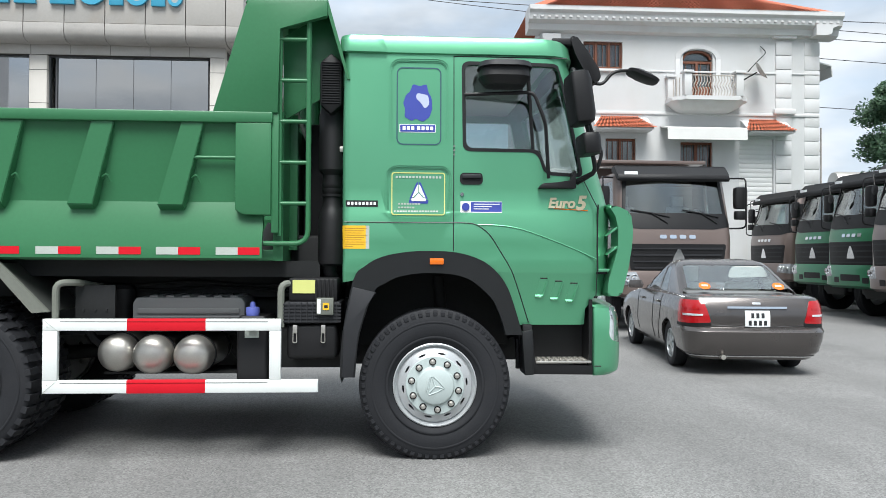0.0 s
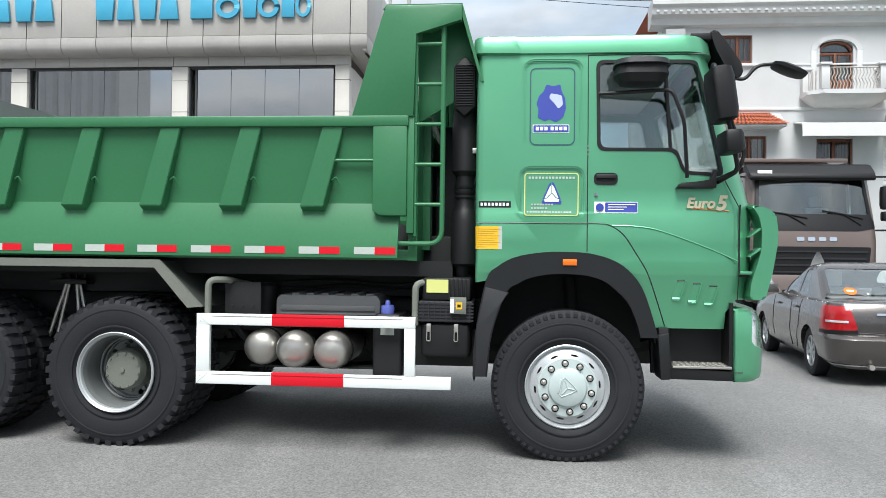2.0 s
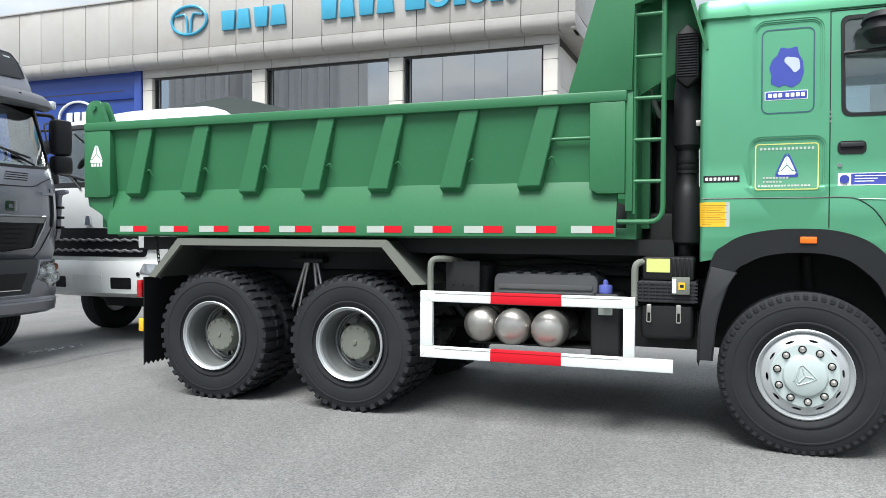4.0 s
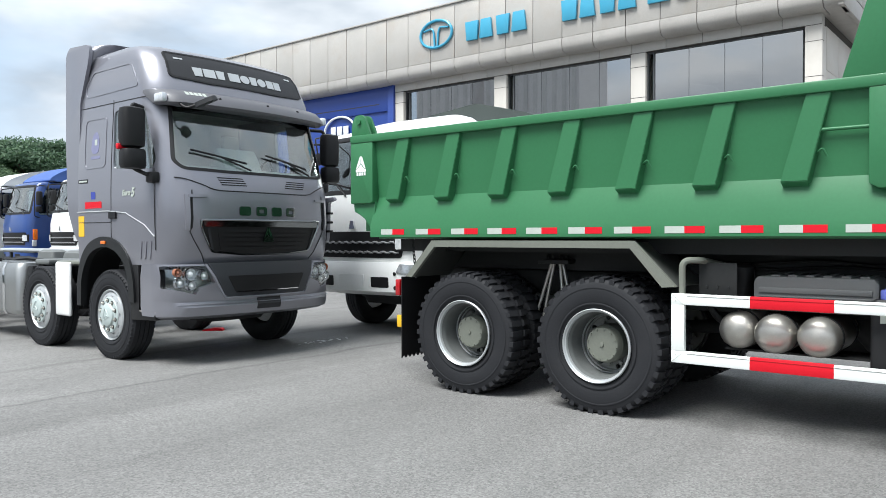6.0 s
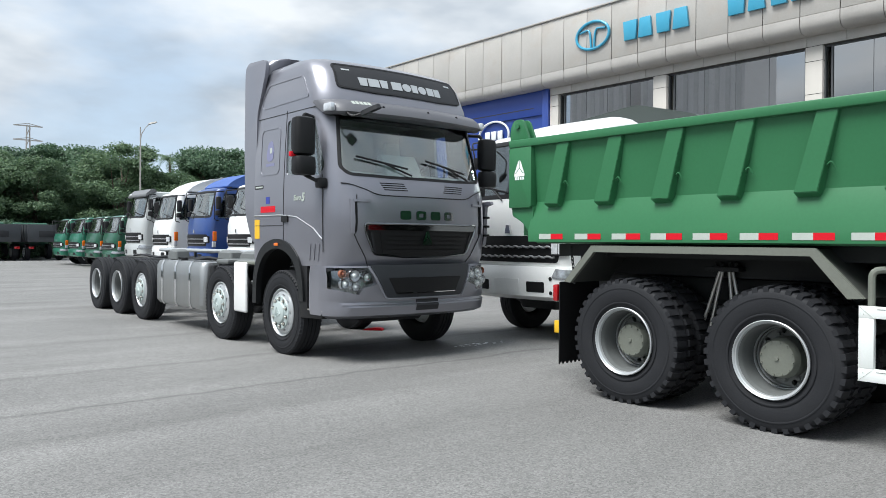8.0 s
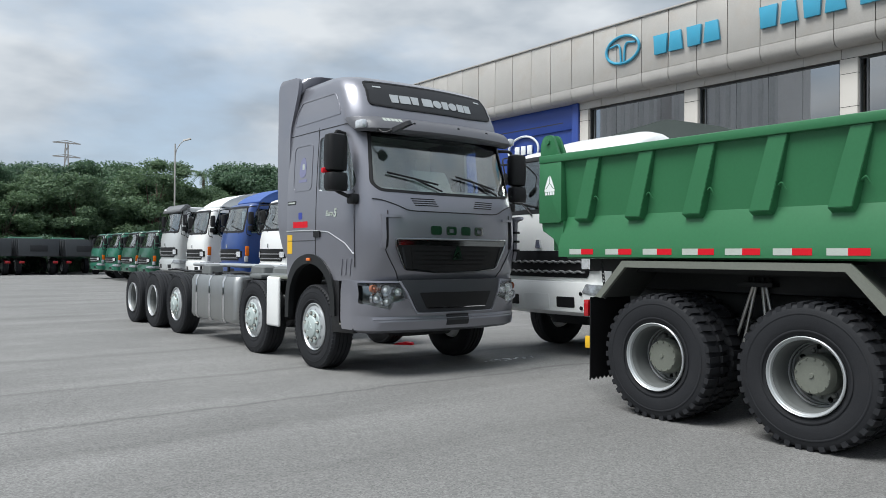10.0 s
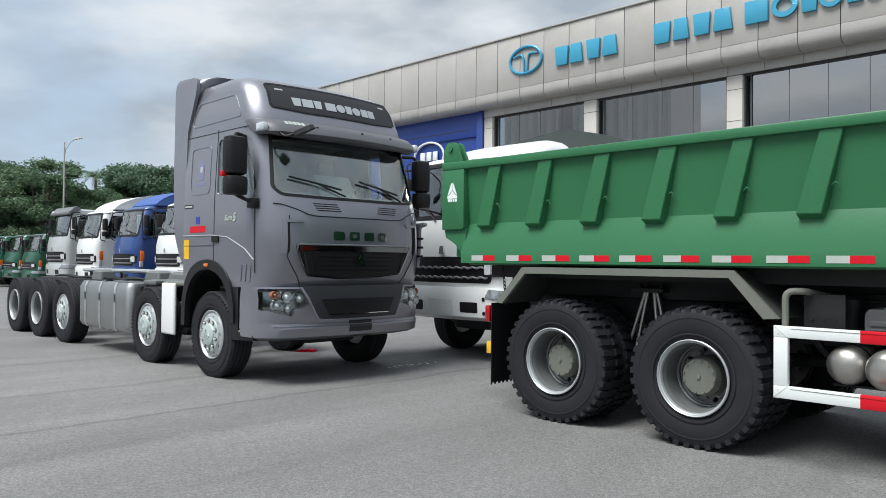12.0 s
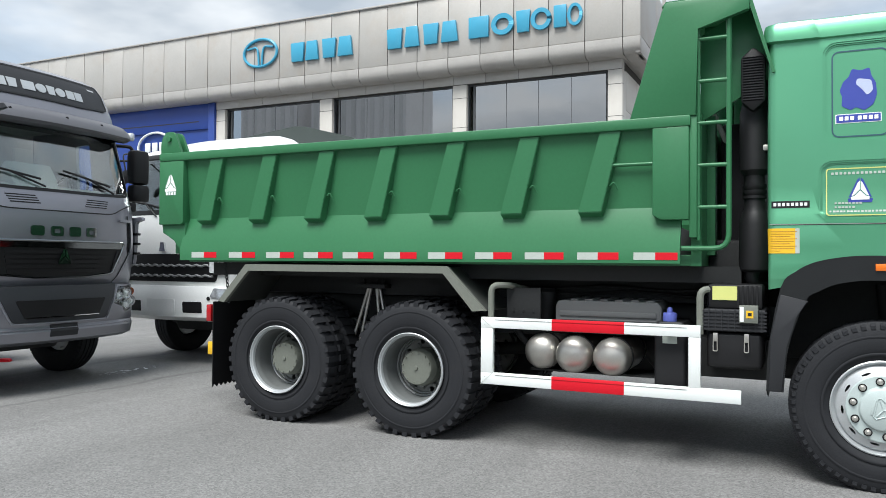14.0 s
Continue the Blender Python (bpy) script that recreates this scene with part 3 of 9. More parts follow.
def front_wheel(parent, x, y, R, tyre, turn=0, flip=False):
    w = part("wheel", RIM_FRONT, None, parent, "silver steel wheel", pose(x, y, R - 0.012, 0, turn, 180 if flip else 0))
    part("tyre", tyre, None, w)
    part("hub_cover", HUB_FRONT, None, w, "pale grey-green hub cover")
    part("hub_emblem", HUB_MARK, None, w)
    if not flip:
        for i in range(10):
            a = 2 * math.pi * i / 10
            part("nut_recess", NUT_SHADE, None, w, m=Matrix.Translation((0.172 * math.cos(a), -0.1665, 0.172 * math.sin(a))))
            part("wheel_nut", NUT, None, w, m=Matrix.Translation((0.172 * math.cos(a), -0.167, 0.172 * math.sin(a))))
    return w


def rear_wheel(parent, x, y, R, tyre, turn=0, flip=False, hub=True):
    w = part("wheel", RIM_REAR, None, parent, "silver deep-dish wheel", pose(x, y, R - 0.012, 0, turn, 180 if flip else 0))
    part("tyre", tyre, None, w)
    part("wheel_barrel", BARREL_REAR, None, w, "grey wheel barrel")
    part("bead_ring", BEAD_REAR, None, w)
    part("wheel_disc", DISH_REAR, None, w)
    if hub:
        part("hub", HUB_REAR, None, w, "olive-grey axle hub")
        if not flip:
            for i in range(10):
                a = 2 * math.pi * (i + 0.5) / 10
                part("wheel_nut", NUT_DULL, None, w, m=Matrix.Translation((0.184 * math.cos(a), 0.172, 0.184 * math.sin(a))))
    return w


def peak(r, depth=0.001):
    """Plain three-piece triangular emblem facing -y."""
    bm = B()
    for sg in (-1, 1):
        prism(bm, [(sg * 0.04 * r, 0.1 * r), (sg * 0.04 * r, 1.0 * r), (sg * 0.22 * r, 0.8 * r), (sg * 0.8 * r, -0.55 * r), (sg * 0.6 * r, -0.5 * r)], -depth, depth)
    prism(bm, [(0, 0.0), (0.5 * r, -0.55 * r), (0.86 * r, -0.66 * r), (0.8 * r, -0.95 * r), (-0.8 * r, -0.95 * r), (-0.86 * r, -0.66 * r), (-0.5 * r, -0.55 * r)], -depth, depth)
    return bm


# ---------------------------------------------------------------- green dump truck (front axle at local x 0, nearer side at local y -1.23)
HW = 1.23
truck = thing("dump_truck", "green six-wheel dump truck with ribbed steel tipper body", "truck", ident(-0.06, HW, 0))

# wheels
front_wheel(truck, 0, -HW + 0.17, 0.545, TYRE_FRONT, 12)
front_wheel(truck, 0, HW - 0.17, 0.545, TYRE_FRONT, 0, True)
for i, ax in enumerate((-3.365, -4.715)):
    for sd, fl in ((-1, False), (1, True)):
        rear_wheel(truck, ax, sd * (HW - 0.165), 0.565, TYRE_LUG, 10 + 25 * i, fl)
        rear_wheel(truck, ax, sd * (HW - 0.52), 0.565, TYRE_LUG, 3, fl, False)

# frame
for sd in (-1, 1):
    part("frame_rail", box(B(), -5.75, 1.0, sd * 0.43 - 0.04, sd * 0.43 + 0.04, 0.82, 1.12, 0.01), M["chassis"], truck)
for x in (-5.5, -4.05, -2.7, -1.4, -0.5, 0.7):
    part("cross_member", box(B(), x - 0.06, x + 0.06, -0.39, 0.39, 0.86, 1.08, 0.01), M["chassis"], truck)
for x in (0, -3.365, -4.715):
    bm = cyl(B(), (x, -0.95, 0.53), (x, 0.95, 0.53), 0.09)
    if x:
        lathe(bm, [(0.02, -0.2), (0.16, -0.17), (0.22, -0.06), (0.22, 0.06), (0.16, 0.17), (0.02, 0.2)], 20, at=(x, 0, 0.53))
    part("axle", bm, M["chassis"], truck)
# leaf springs and torque rods between the rear axles
for sd in (-1, 1):
    bm = B()
    for k in range(9):
        t = 0.022 * k
        ln = 0.72 - 0.05 * k
        pts_u = [(-4.04 + ln * (j / 8 * 2 - 1), 0.98 - t - 0.16 * (j / 8 * 2 - 1) ** 2 * (ln / 0.72) ** 2 * -1 - 0.1) for j in range(9)]
        band(bm, pts_u, [(a, b - 0.018) for a, b in pts_u], sd * 0.58 - 0.045, sd * 0.58 + 0.045)
    part("leaf_spring", bm, M["fender_inner"], truck, "worn leaf spring pack")
    for dx, tx in ((-0.09, -0.2), (-0.05, -0.12), (0.05, 0.1), (0.1, 0.19)):
        part("spring_bolt", cyl(B(), (-4.04 + dx * 0.6, sd * 0.66, 1.2), (-4.04 + tx, sd * 0.7, 0.7), 0.016, seg=8), M["steel"], truck, "bright steel rod")
    bm = box(B(), -4.2, -3.88, sd * 0.6, sd * 0.74, 1.19, 1.23, 0.006)
    for dx in (-0.1, -0.04, 0.04, 0.1):
        cyl(bm, (-4.04 + dx, sd * 0.67, 1.22), (-4.04 + dx, sd * 0.67, 1.27), 0.014, seg=6)
    part("spring_plate", bm, M["chassis"], truck)
part("engine", loft([(0.6, -0.7, 0.95, 0.35, 0.1, 0.1, 0), (0.8, -0.75, 1.0, 0.42, 0.1, 0.1, 0), (1.46, -0.75, 1.0, 0.42, 0.1, 0.1, 0)]), M["chassis"], truck, "dark engine block")
for sd in (-1, 1):
    part("frame_bracket", box(B(), -0.62, 0.62, sd * 0.5 - 0.04, sd * 0.5 + 0.04, 0.75, 1.4, 0.01), M["chassis"], truck)
    part("front_spring", band(B(), [(-0.75 + 0.15 * i, 0.72 + 0.1 * ((i - 5) / 5) ** 2) for i in range(11)], [(-0.75 + 0.15 * i, 0.64 + 0.1 * ((i - 5) / 5) ** 2) for i in range(11)], sd * 0.44 - 0.045, sd * 0.44 + 0.045), M["chassis"], truck)
    part("shock_absorber", cyl(B(), (0.12, sd * 0.6, 0.6), (0.05, sd * 0.58, 1.3), 0.045), M["chassis"], truck)
part("drive_shaft", cyl(B(), (-3.3, 0, 0.6), (-0.6, 0, 0.85), 0.06), M["chassis"], truck)
part("gearbox", loft([(0.55, -1.6, 0.5, 0.22, 0.1, 0.1, 0), (0.7, -1.7, 0.6, 0.3, 0.1, 0.1, 0), (1.15, -1.7, 0.6, 0.3, 0.1, 0.1, 0)]), M["chassis"], truck)
part("tipper_subframe", box(B(), -5.7, -0.85, -0.95, 0.95, 1.3, 1.418), M["chassis"], truck)
part("engine_cover", box(B(), -1.12, -0.7, -0.68, 0.68, 0.8, 1.62, 0.03), M["chassis"], truck)
part("subframe_plate", box(B(), -5.7, -0.75, -0.62, 0.62, 1.13, 1.36, 0.01), M["chassis"], truck)

# tipper body: x from -6.14 to -1.16, side wall with slanted ribs, flared skirt
BX0, BX1 = -5.86, -1.16
body = part("tipper_floor", box(B(), BX0, BX1, -1.12, 1.12, 1.42, 1.5, 0.01), M["green"], truck)
for sd in (-1, 1):
    bm = B()
    # cross-section (y, z): upper wall upright and set back, skirt flared out, lower band upright
    sec = [(-1.19, 2.40), (-1.142, 1.838), (-1.24, 1.545), (-1.238, 1.438), (-1.215, 1.438), (-1.215, 1.53), (-1.11, 1.82), (-1.15, 2.40)]
    sec = [(sd * -a, b) for a, b in sec]
    prism(bm, [(a, b) for a, b in sec], BX0, -1.23, axis="x")
    w = part("side_wall", bm, M["green"], truck, smooth=20)
    part("top_rail", box(B(), BX0 - 0.28, BX1, min(sd * 1.05, sd * 1.245), max(sd * 1.05, sd * 1.245), 2.395, 2.475, 0.012), M["green"], w)
    # slanted folded ribs with a sloping foot plate
    for k in range(7):
        xb = -5.578 + 0.6173 * k
        xt = xb + 0.153
        bm = B()
        hw_t, hw_b = 0.077, 0.087
        v = [[bm.verts.new(p) for p in ((xb - hw_b, y, zf), (xb + hw_b, y, zf), (xt + hw_t, y, 2.397), (xt - hw_t, y, 2.397))] for y, zf in ((sd * 1.13, 1.762), (sd * 1.226, 1.81))]
        bm.faces.new(v[0])
        bm.faces.new(v[1][::-1])
        for i in range(4):
            bm.faces.new((v[0][i], v[1][i], v[1][(i + 1) % 4], v[0][(i + 1) % 4]))
        bmesh.ops.bevel(bm, geom=list(bm.edges), offset=0.005, segments=2, affect="EDGES")
        part("rib", bm, M["green"], w)
        hk = B()
        hx = xb + 0.2
        tube(hk, bend([(hx - 0.06, sd * 1.15, 2.0), (hx - 0.06, sd * 1.2, 2.0), (hx - 0.02, sd * 1.215, 2.03), (hx, sd * 1.19, 1.97)], 0.02), 0.007, 6)
        part("tarp_hook", hk, M["green"], w)
    # end posts
    prismp = B()
    prism(prismp, [(-1.42, 2.397), (-1.42, 1.78), (-1.36, 1.745), (-1.17, 1.745), (-1.17, 2.397)], min(sd * 1.12, sd * 1.24), max(sd * 1.12, sd * 1.24), bev=0.008)
    part("front_post", prismp, M["green"], w)
    rp = B()
    prism(rp, [(-5.83, 2.397), (-5.83, 1.80), (-5.86, 1.78), (-6.14, 1.78), (-6.14, 2.397)], min(sd * 1.12, sd * 1.238), max(sd * 1.12, sd * 1.238), bev=0.008)
    part("rear_post", rp, M["green"], w)
    gp = B()
    prism(gp, [(-5.83, 1.80), (-6.14, 1.80), (-6.12, 1.70), (-5.97, 1.63), (-5.87, 1.50), (-5.84, 1.50)], min(sd * 1.1, sd * 1.2), max(sd * 1.1, sd * 1.2), bev=0.006)
    part("rear_gusset", gp, M["green"], w)
    ear = B()
    prism(ear, round_poly([(-6.17, 2.40), (-6.17, 2.60), (-6.12, 2.69), (-6.0, 2.69), (-5.9, 2.47), (-5.9, 2.40)], 0.04), min(sd * 1.16, sd * 1.19), max(sd * 1.16, sd * 1.19), bev=0.004)
    prism(ear, round_poly([(-6.17, 2.40), (-6.17, 2.60), (-6.12, 2.69), (-6.0, 2.69), (-5.9, 2.47), (-5.9, 2.40)], 0.04), min(sd * 1.07, sd * 1.1), max(sd * 1.07, sd * 1.1), bev=0.004)
    cyl(ear, (-6.06, sd * 1.05, 2.62), (-6.06, sd * 1.21, 2.62), 0.028)
    part("tailgate_hinge", ear, M["green"], w)
    rl = cyl(B(), (-1.76, sd * 1.205, 2.15), (-1.41, sd * 1.205, 2.15), 0.013)
    part("grab_bar", rl, M["green"], w)
part("tailgate", box(B(), -6.1, -6.02, -1.06, 1.06, 1.5, 2.5, 0.01), M["green"], truck)
# front wall and cab guard
bm = B()
prism(bm, [(-1.17, 1.42), (-1.10, 1.42), (-1.10, 2.5), (-1.17, 2.5)], -1.12, 1.12)
part("front_wall", bm, M["green"], truck)
for sd in (-1, 1):
    bm = B()
    prism(bm, [(-1.58, 2.47), (-1.36, 3.22), (-1.33, 3.28), (-0.78, 3.28), (-0.78, 3.16), (-1.12, 3.075), (-1.12, 2.47)], min(sd * 1.19, sd * 1.235), max(sd * 1.19, sd * 1.235), bev=0.008)
    part("guard_side", bm, M["green"], truck)
    bm = B()
    prism(bm, [(-0.78, 3.27), (-0.62, 2.75), (-1.12, 2.45), (-1.12, 3.07)], min(sd * 1.0, sd * 1.02), max(sd * 1.0, sd * 1.02), bev=0.004)
    part("guard_gusset", bm, M["green"], truck)
    bm = B()
    prism(bm, [(-1.17, 2.47), (-1.17, 1.62), (-1.12, 1.62), (-1.12, 2.47)], min(sd * 1.12, sd * 1.22), max(sd * 1.12, sd * 1.22), bev=0.004)
    part("front_angle", bm, M["green"], truck)
part("cab_guard", prism(B(), [(-1.36, 3.255), (-1.33, 3.29), (-0.78, 3.29), (-0.62, 2.72), (-0.64, 2.72), (-0.8, 3.26), (-1.32, 3.26)], -1.22, 1.22), M["green"], truck, smooth=20)
for y in (-0.75, 0, 0.75):
    part("guard_stiffener", box(B(), -1.12, -1.04, y - 0.05, y + 0.05, 1.5, 3.2, 0.006), M["green"], truck)
part("guard_brace", cyl(B(), (-1.1, -0.9, 2.66), (-0.98, -0.6, 2.36), 0.02), M["pale_tape"], truck, "bare silver brace")
# access ladder beside the front wall
bm = B()
tube(bm, bend([(-0.914, -1.18, 3.14), (-0.914, -1.18, 1.545), (-1.23, -1.18, 1.545)], 0.1), 0.019, 10)
part("ladder_rail", bm, M["green"], truck)
part("ladder_rail", cyl(B(), (-1.115, -1.18, 1.6), (-1.115, -1.18, 3.08), 0.014), M["green"], truck)
for z in (1.831, 2.124, 2.418, 2.711, 3.006):
    part("ladder_rung", cyl(B(), (-1.12, -1.18, z), (-0.914, -1.18, z), 0.015), M["green"], truck)
# reflective tape: pairs along the skirt
TAPE_W, TAPE_R = finish(box(B(), 0, 0.152, -0.0015, 0, 0, 0.053), "tape_white", M["pale_tape"], 0), finish(box(B(), 0, 0.152, -0.0015, 0, 0, 0.053), "tape_red", M["red_tape"], 0)
tape_x = [-5.71, -5.255, -4.825, -4.414, -4.009, -3.601, -3.192, -2.778, -2.368, -1.96, -1.549]
for x in tape_x:
    part("tape_white", TAPE_W, None, truck, "silver reflective tape", Matrix.Translation((x, -1.2395, 1.462)))
    part("tape_red", TAPE_R, None, truck, "red reflective tape", Matrix.Translation((x + 0.152, -1.2395, 1.462)))
# plain white emblem and bar on the rear post
part("emblem", peak(0.085), M["white_print"], truck, "white triangular emblem", Matrix.Translation((-5.99, -1.2395, 2.18)))
bm = B()
for i in range(4):
    box(bm, -6.05 + i * 0.034, -6.05 + i * 0.034 + 0.024, -1.2405, -1.2385, 2.065, 2.095)
part("lettering_bar", bm, M["white_print"], truck, "small white lettering", smooth=0)

# rear fender, mud flap, tail lamp
bm = B()
band(bm, [(-5.38, 1.06), (-5.06, 1.405), (-3.03, 1.405), (-2.69, 1.06)], [(-5.31, 1.05), (-5.03, 1.345), (-3.06, 1.345), (-2.80, 1.05)], -1.24, -1.2)
part("rear_fender", bm, M["olive"], truck, "olive-grey sheet fender")
bm = B()
band(bm, [(-5.37, 1.06), (-5.055, 1.395), (-3.035, 1.395), (-2.70, 1.06)], [(-5.35, 1.05), (-5.05, 1.38), (-3.045, 1.38), (-2.72, 1.05)], -1.2, -0.6)
part("fender_sheet", bm, M["fender_inner"], truck, "dark inner fender sheet")
bm = B()
band(bm, [(-5.37, 1.06), (-5.055, 1.395), (-3.035, 1.395), (-2.70, 1.06)], [(-5.35, 1.05), (-5.05, 1.38), (-3.045, 1.38), (-2.72, 1.05)], 0.6, 1.2)
part("rear_fender", bm, M["fender_inner"], truck)
for sd in (-1, 1):
    bm = B()
    pts = [(-1.22, 1.05), (-0.62, 1.05)] + [(-0.62 - 0.03 * i, 0.25 + (0.03 if i % 2 else 0)) for i in range(21)]
    prism(bm, [(sd * -a if sd > 0 else a, b) for a, b in pts], -5.46, -5.45, axis="x")
    part("mud_flap", bm, M["black_plastic"], truck, "black rubber mud flap with serrated edge")
part("tail_lamp", box(B(), -5.56, -5.5, -1.2, -0.86, 0.86, 1.02, 0.01), M["red_lens"], truck, "red tail lamp")
part("tail_marker", box(B(), -5.60, -5.47, -1.13, -1.1, 0.54, 0.66, 0.006), M["yellow"], truck, "yellow-orange marker lamp")
bm = B()
for k in range(11):
    p = Vector((-5.42 + 0.05 * k / 10, -1.1, 1.42 - 0.036 * k))
    ring = [p + Vector((0.012 * math.cos(a), (0.012 * math.sin(a)) if k % 2 else 0, (0.026 * math.sin(a)))) if k % 2 == 0 else p + Vector((0, 0.012 * math.cos(a), 0.026 * math.sin(a))) for a in [2 * math.pi * j / 10 for j in range(10)]]
    tube(bm, ring, 0.005, 5, loop=True)
part("chain", bm, M["chassis"], truck, "hanging steel chain")

# side guard: white frame with red middles
GY0, GY1 = -1.255, -1.215
gd = [("guard_bar", [(-2.72, 1.012), (-1.09, 1.012), (-1.09, 0.93), (-2.72, 0.93)]), ("guard_bar", [(-2.72, 0.585), (-0.83, 0.585), (-0.83, 0.495), (-2.72, 0.495)]),
      ("guard_post", [(-2.72, 0.93), (-2.62, 0.93), (-2.62, 0.585), (-2.72, 0.585)]), ("guard_post", [(-1.17, 0.93), (-1.09, 0.93), (-1.09, 0.585), (-1.17, 0.585)])]
for nm, pts in gd:
    bm = B()
    prism(bm, pts, GY0, GY1, bev=0.004)
    part(nm, bm, M["white_tape"], truck, "white side guard tube")
for z0, z1 in ((0.929, 1.013), (0.494, 0.586)):
    bm = box(B(), -2.15, -1.61, GY0 - 0.002, GY1, z0, z1, 0.004)
    part("guard_red_band", bm, M["red_tape"], truck, "red band on the side guard")
    for x0, x1 in ((-2.6, -2.152), (-1.608, -1.18)):
        part("guard_fold", box(B(), x0, x1, GY0 - 0.0025, GY0, z1 - 0.02, z1 - 0.0165, 0), M["rim_grey"], truck)
    part("guard_fold", box(B(), -2.148, -1.612, GY0 - 0.0045, GY0 - 0.001, z1 - 0.02, z1 - 0.016, 0), M["red_lens"], truck)
for x0, x1 in ((-2.72, -2.62),):
    for z0, z1 in ((1.012, 0.93), (0.495, 0.585)):
        part("mitre_joint", tube(B(), [(x0, GY0 - 0.001, z0), (x1, GY0 - 0.001, z1)], 0.0016, 4), M["pale_tape"], truck)
        part("rivet", cyl(B(), ((x0 * 2 + x1) / 3, GY0 - 0.003, (z0 + 2 * z1) / 3), ((x0 * 2 + x1) / 3, GY0, (z0 + 2 * z1) / 3), 0.004, seg=8), M["pale_tape"], truck)
for x in (-2.68, -1.12):
    bm = B()
    tube(bm, bend([(x + 0.02, -1.19, 0.95), (x + 0.02, -1.19, 1.26), (x + 0.14, -1.12, 1.26), (x + 0.16, -0.6, 1.2)], 0.06), 0.025, 10)
    part("handrail", bm, M["olive"], truck, "bent grey tube")
for x in (-2.5, -1.3):
    part("guard_bracket", box(B(), x - 0.03, x + 0.03, -1.215, -0.5, 0.94, 1.0, 0.004), M["chassis"], truck)

part("valve_bracket", box(B(), -2.58, -2.3, -1.06, -1.05, 0.98, 1.24, 0.004), M["chassis"], truck, "dark bracket plate")
for i in range(3):
    part("bracket_bolt", cyl(B(), (-2.52 + 0.08 * i, -1.07, 1.06), (-2.52 + 0.08 * i, -1.05, 1.06), 0.01, seg=6), M["chassis"], truck)
# underbody units between the axles
bm = B()
prism(bm, [(-2.2, 0.96), (-2.2, 1.11), (-2.17, 1.15), (-1.42, 1.15), (-1.39, 1.11), (-1.39, 0.96)], -1.0, -0.5, bev=0.015)
bat = part("battery_box", bm, M["battery_grey"], truck, "grey ribbed plastic battery cover")
part("cover_rib", box(B(), -2.16, -1.43, -1.012, -0.995, 1.03, 1.07, 0.006), M["battery_grey"], bat)
part("cover_rib", box(B(), -2.16, -1.43, -1.008, -0.995, 1.0, 1.012, 0.003), M["battery_grey"], bat)
for i in range(6):
    part("cover_rib", box(B(), -2.08 + 0.115 * i, -2.02 + 0.115 * i, -0.99, -0.55, 1.145, 1.162, 0.004), M["battery_grey"], bat)
part("battery_tray", box(B(), -2.22, -1.37, -1.0, -0.46, 0.9, 0.955, 0.006), M["chassis"], truck)
TANK = lathe(B(), [(0.01, -0.42), (0.07, -0.41), (0.115, -0.385), (0.135, -0.345), (0.14, -0.3), (0.14, 0.3), (0.135, 0.345), (0.115, 0.385), (0.07, 0.41), (0.01, 0.42)], 32)
TANK = finish(TANK, "air_tank", M["steel"], 40)
for x, y0 in ((-2.33, -0.6), (-2.04, -0.72), (-1.745, -0.74)):
    t = part("air_tank", TANK, None, truck, "round aluminium air tank", Matrix.Translation((x, y0, 0.735)))
    for y in (-0.26, 0.2):
        part("tank_strap", lathe(B(), [(0.142, y), (0.147, y), (0.147, y + 0.035), (0.142, y + 0.035)], 32, close=True), M["black_plastic"], t)
part("tank_carrier", box(B(), -2.45, -1.45, -0.85, -0.5, 0.57, 0.585), M["chassis"], truck)
bm = loft([(0.5, -0.13, 0.13, 0.2, 0.03, 0.03, 0), (0.98, -0.13, 0.13, 0.2, 0.03, 0.03, 0), (1.02, -0.11, 0.11, 0.18, 0.03, 0.03, 0)])
part("urea_tank", bm, M["black_plastic"], truck, "black plastic urea tank", Matrix.Translation((-1.31, -0.95, 0)) @ Matrix.Diagonal((0.85, 1, 1, 1)))
bm = lathe(B(), [(0.045, 1.0), (0.05, 1.02), (0.05, 1.07), (0.046, 1.08), (0.02, 1.085), (0.018, 1.11), (0.01, 1.12)], 20, at=(-1.33, -1.02, 0), axis="z")
part("urea_cap", bm, M["cap_blue"], truck, "blue filler cap")
part("urea_label", box(B(), -1.36, -1.26, -1.156, -1.152, 0.87, 0.93), M["pale_tape"], truck)
bm = lathe(B(), [(0.07, 0.95), (0.085, 0.97), (0.085, 1.2), (0.06, 1.23)], 24, at=(-2.35, -0.75, 0), axis="z")
part("oil_filter", bm, M["black_plastic"], truck)
bm = B()
tube(bm, bend([(-2.62, -0.8, 1.0), (-2.55, -0.85, 0.85), (-2.45, -0.8, 0.75), (-2.3, -0.75, 0.72)], 0.08), 0.03, 8)
part("hose", bm, M["black_plastic"], truck)
for k, z in enumerate((1.2, 1.24)):
    part("air_line", tube(B(), [(-2.9 + 0.2 * i, -0.66 + 0.01 * math.sin(i * 2 + k), z + 0.015 * math.sin(i * 1.3 + k)) for i in range(10)], 0.012, 6), M["black_plastic"], truck)
# unseen far-side tank and guard, added to deepen the shade under the truck
part("fuel_tank", loft([(0.42, -0.75, 0.75, 0.27, 0.08, 0.08, 0), (0.48, -0.78, 0.78, 0.3, 0.08, 0.08, 0), (0.95, -0.78, 0.78, 0.3, 0.08, 0.08, 0), (1.0, -0.75, 0.75, 0.27, 0.08, 0.08, 0)]), M["chassis"], truck, "dark unseen tank added on the far side to block light", Matrix.Translation((-1.75, 0.9, 0)))
part("far_guard", box(B(), -2.7, -0.85, 1.2, 1.24, 0.5, 0.59, 0.004), M["white_tape"], truck)
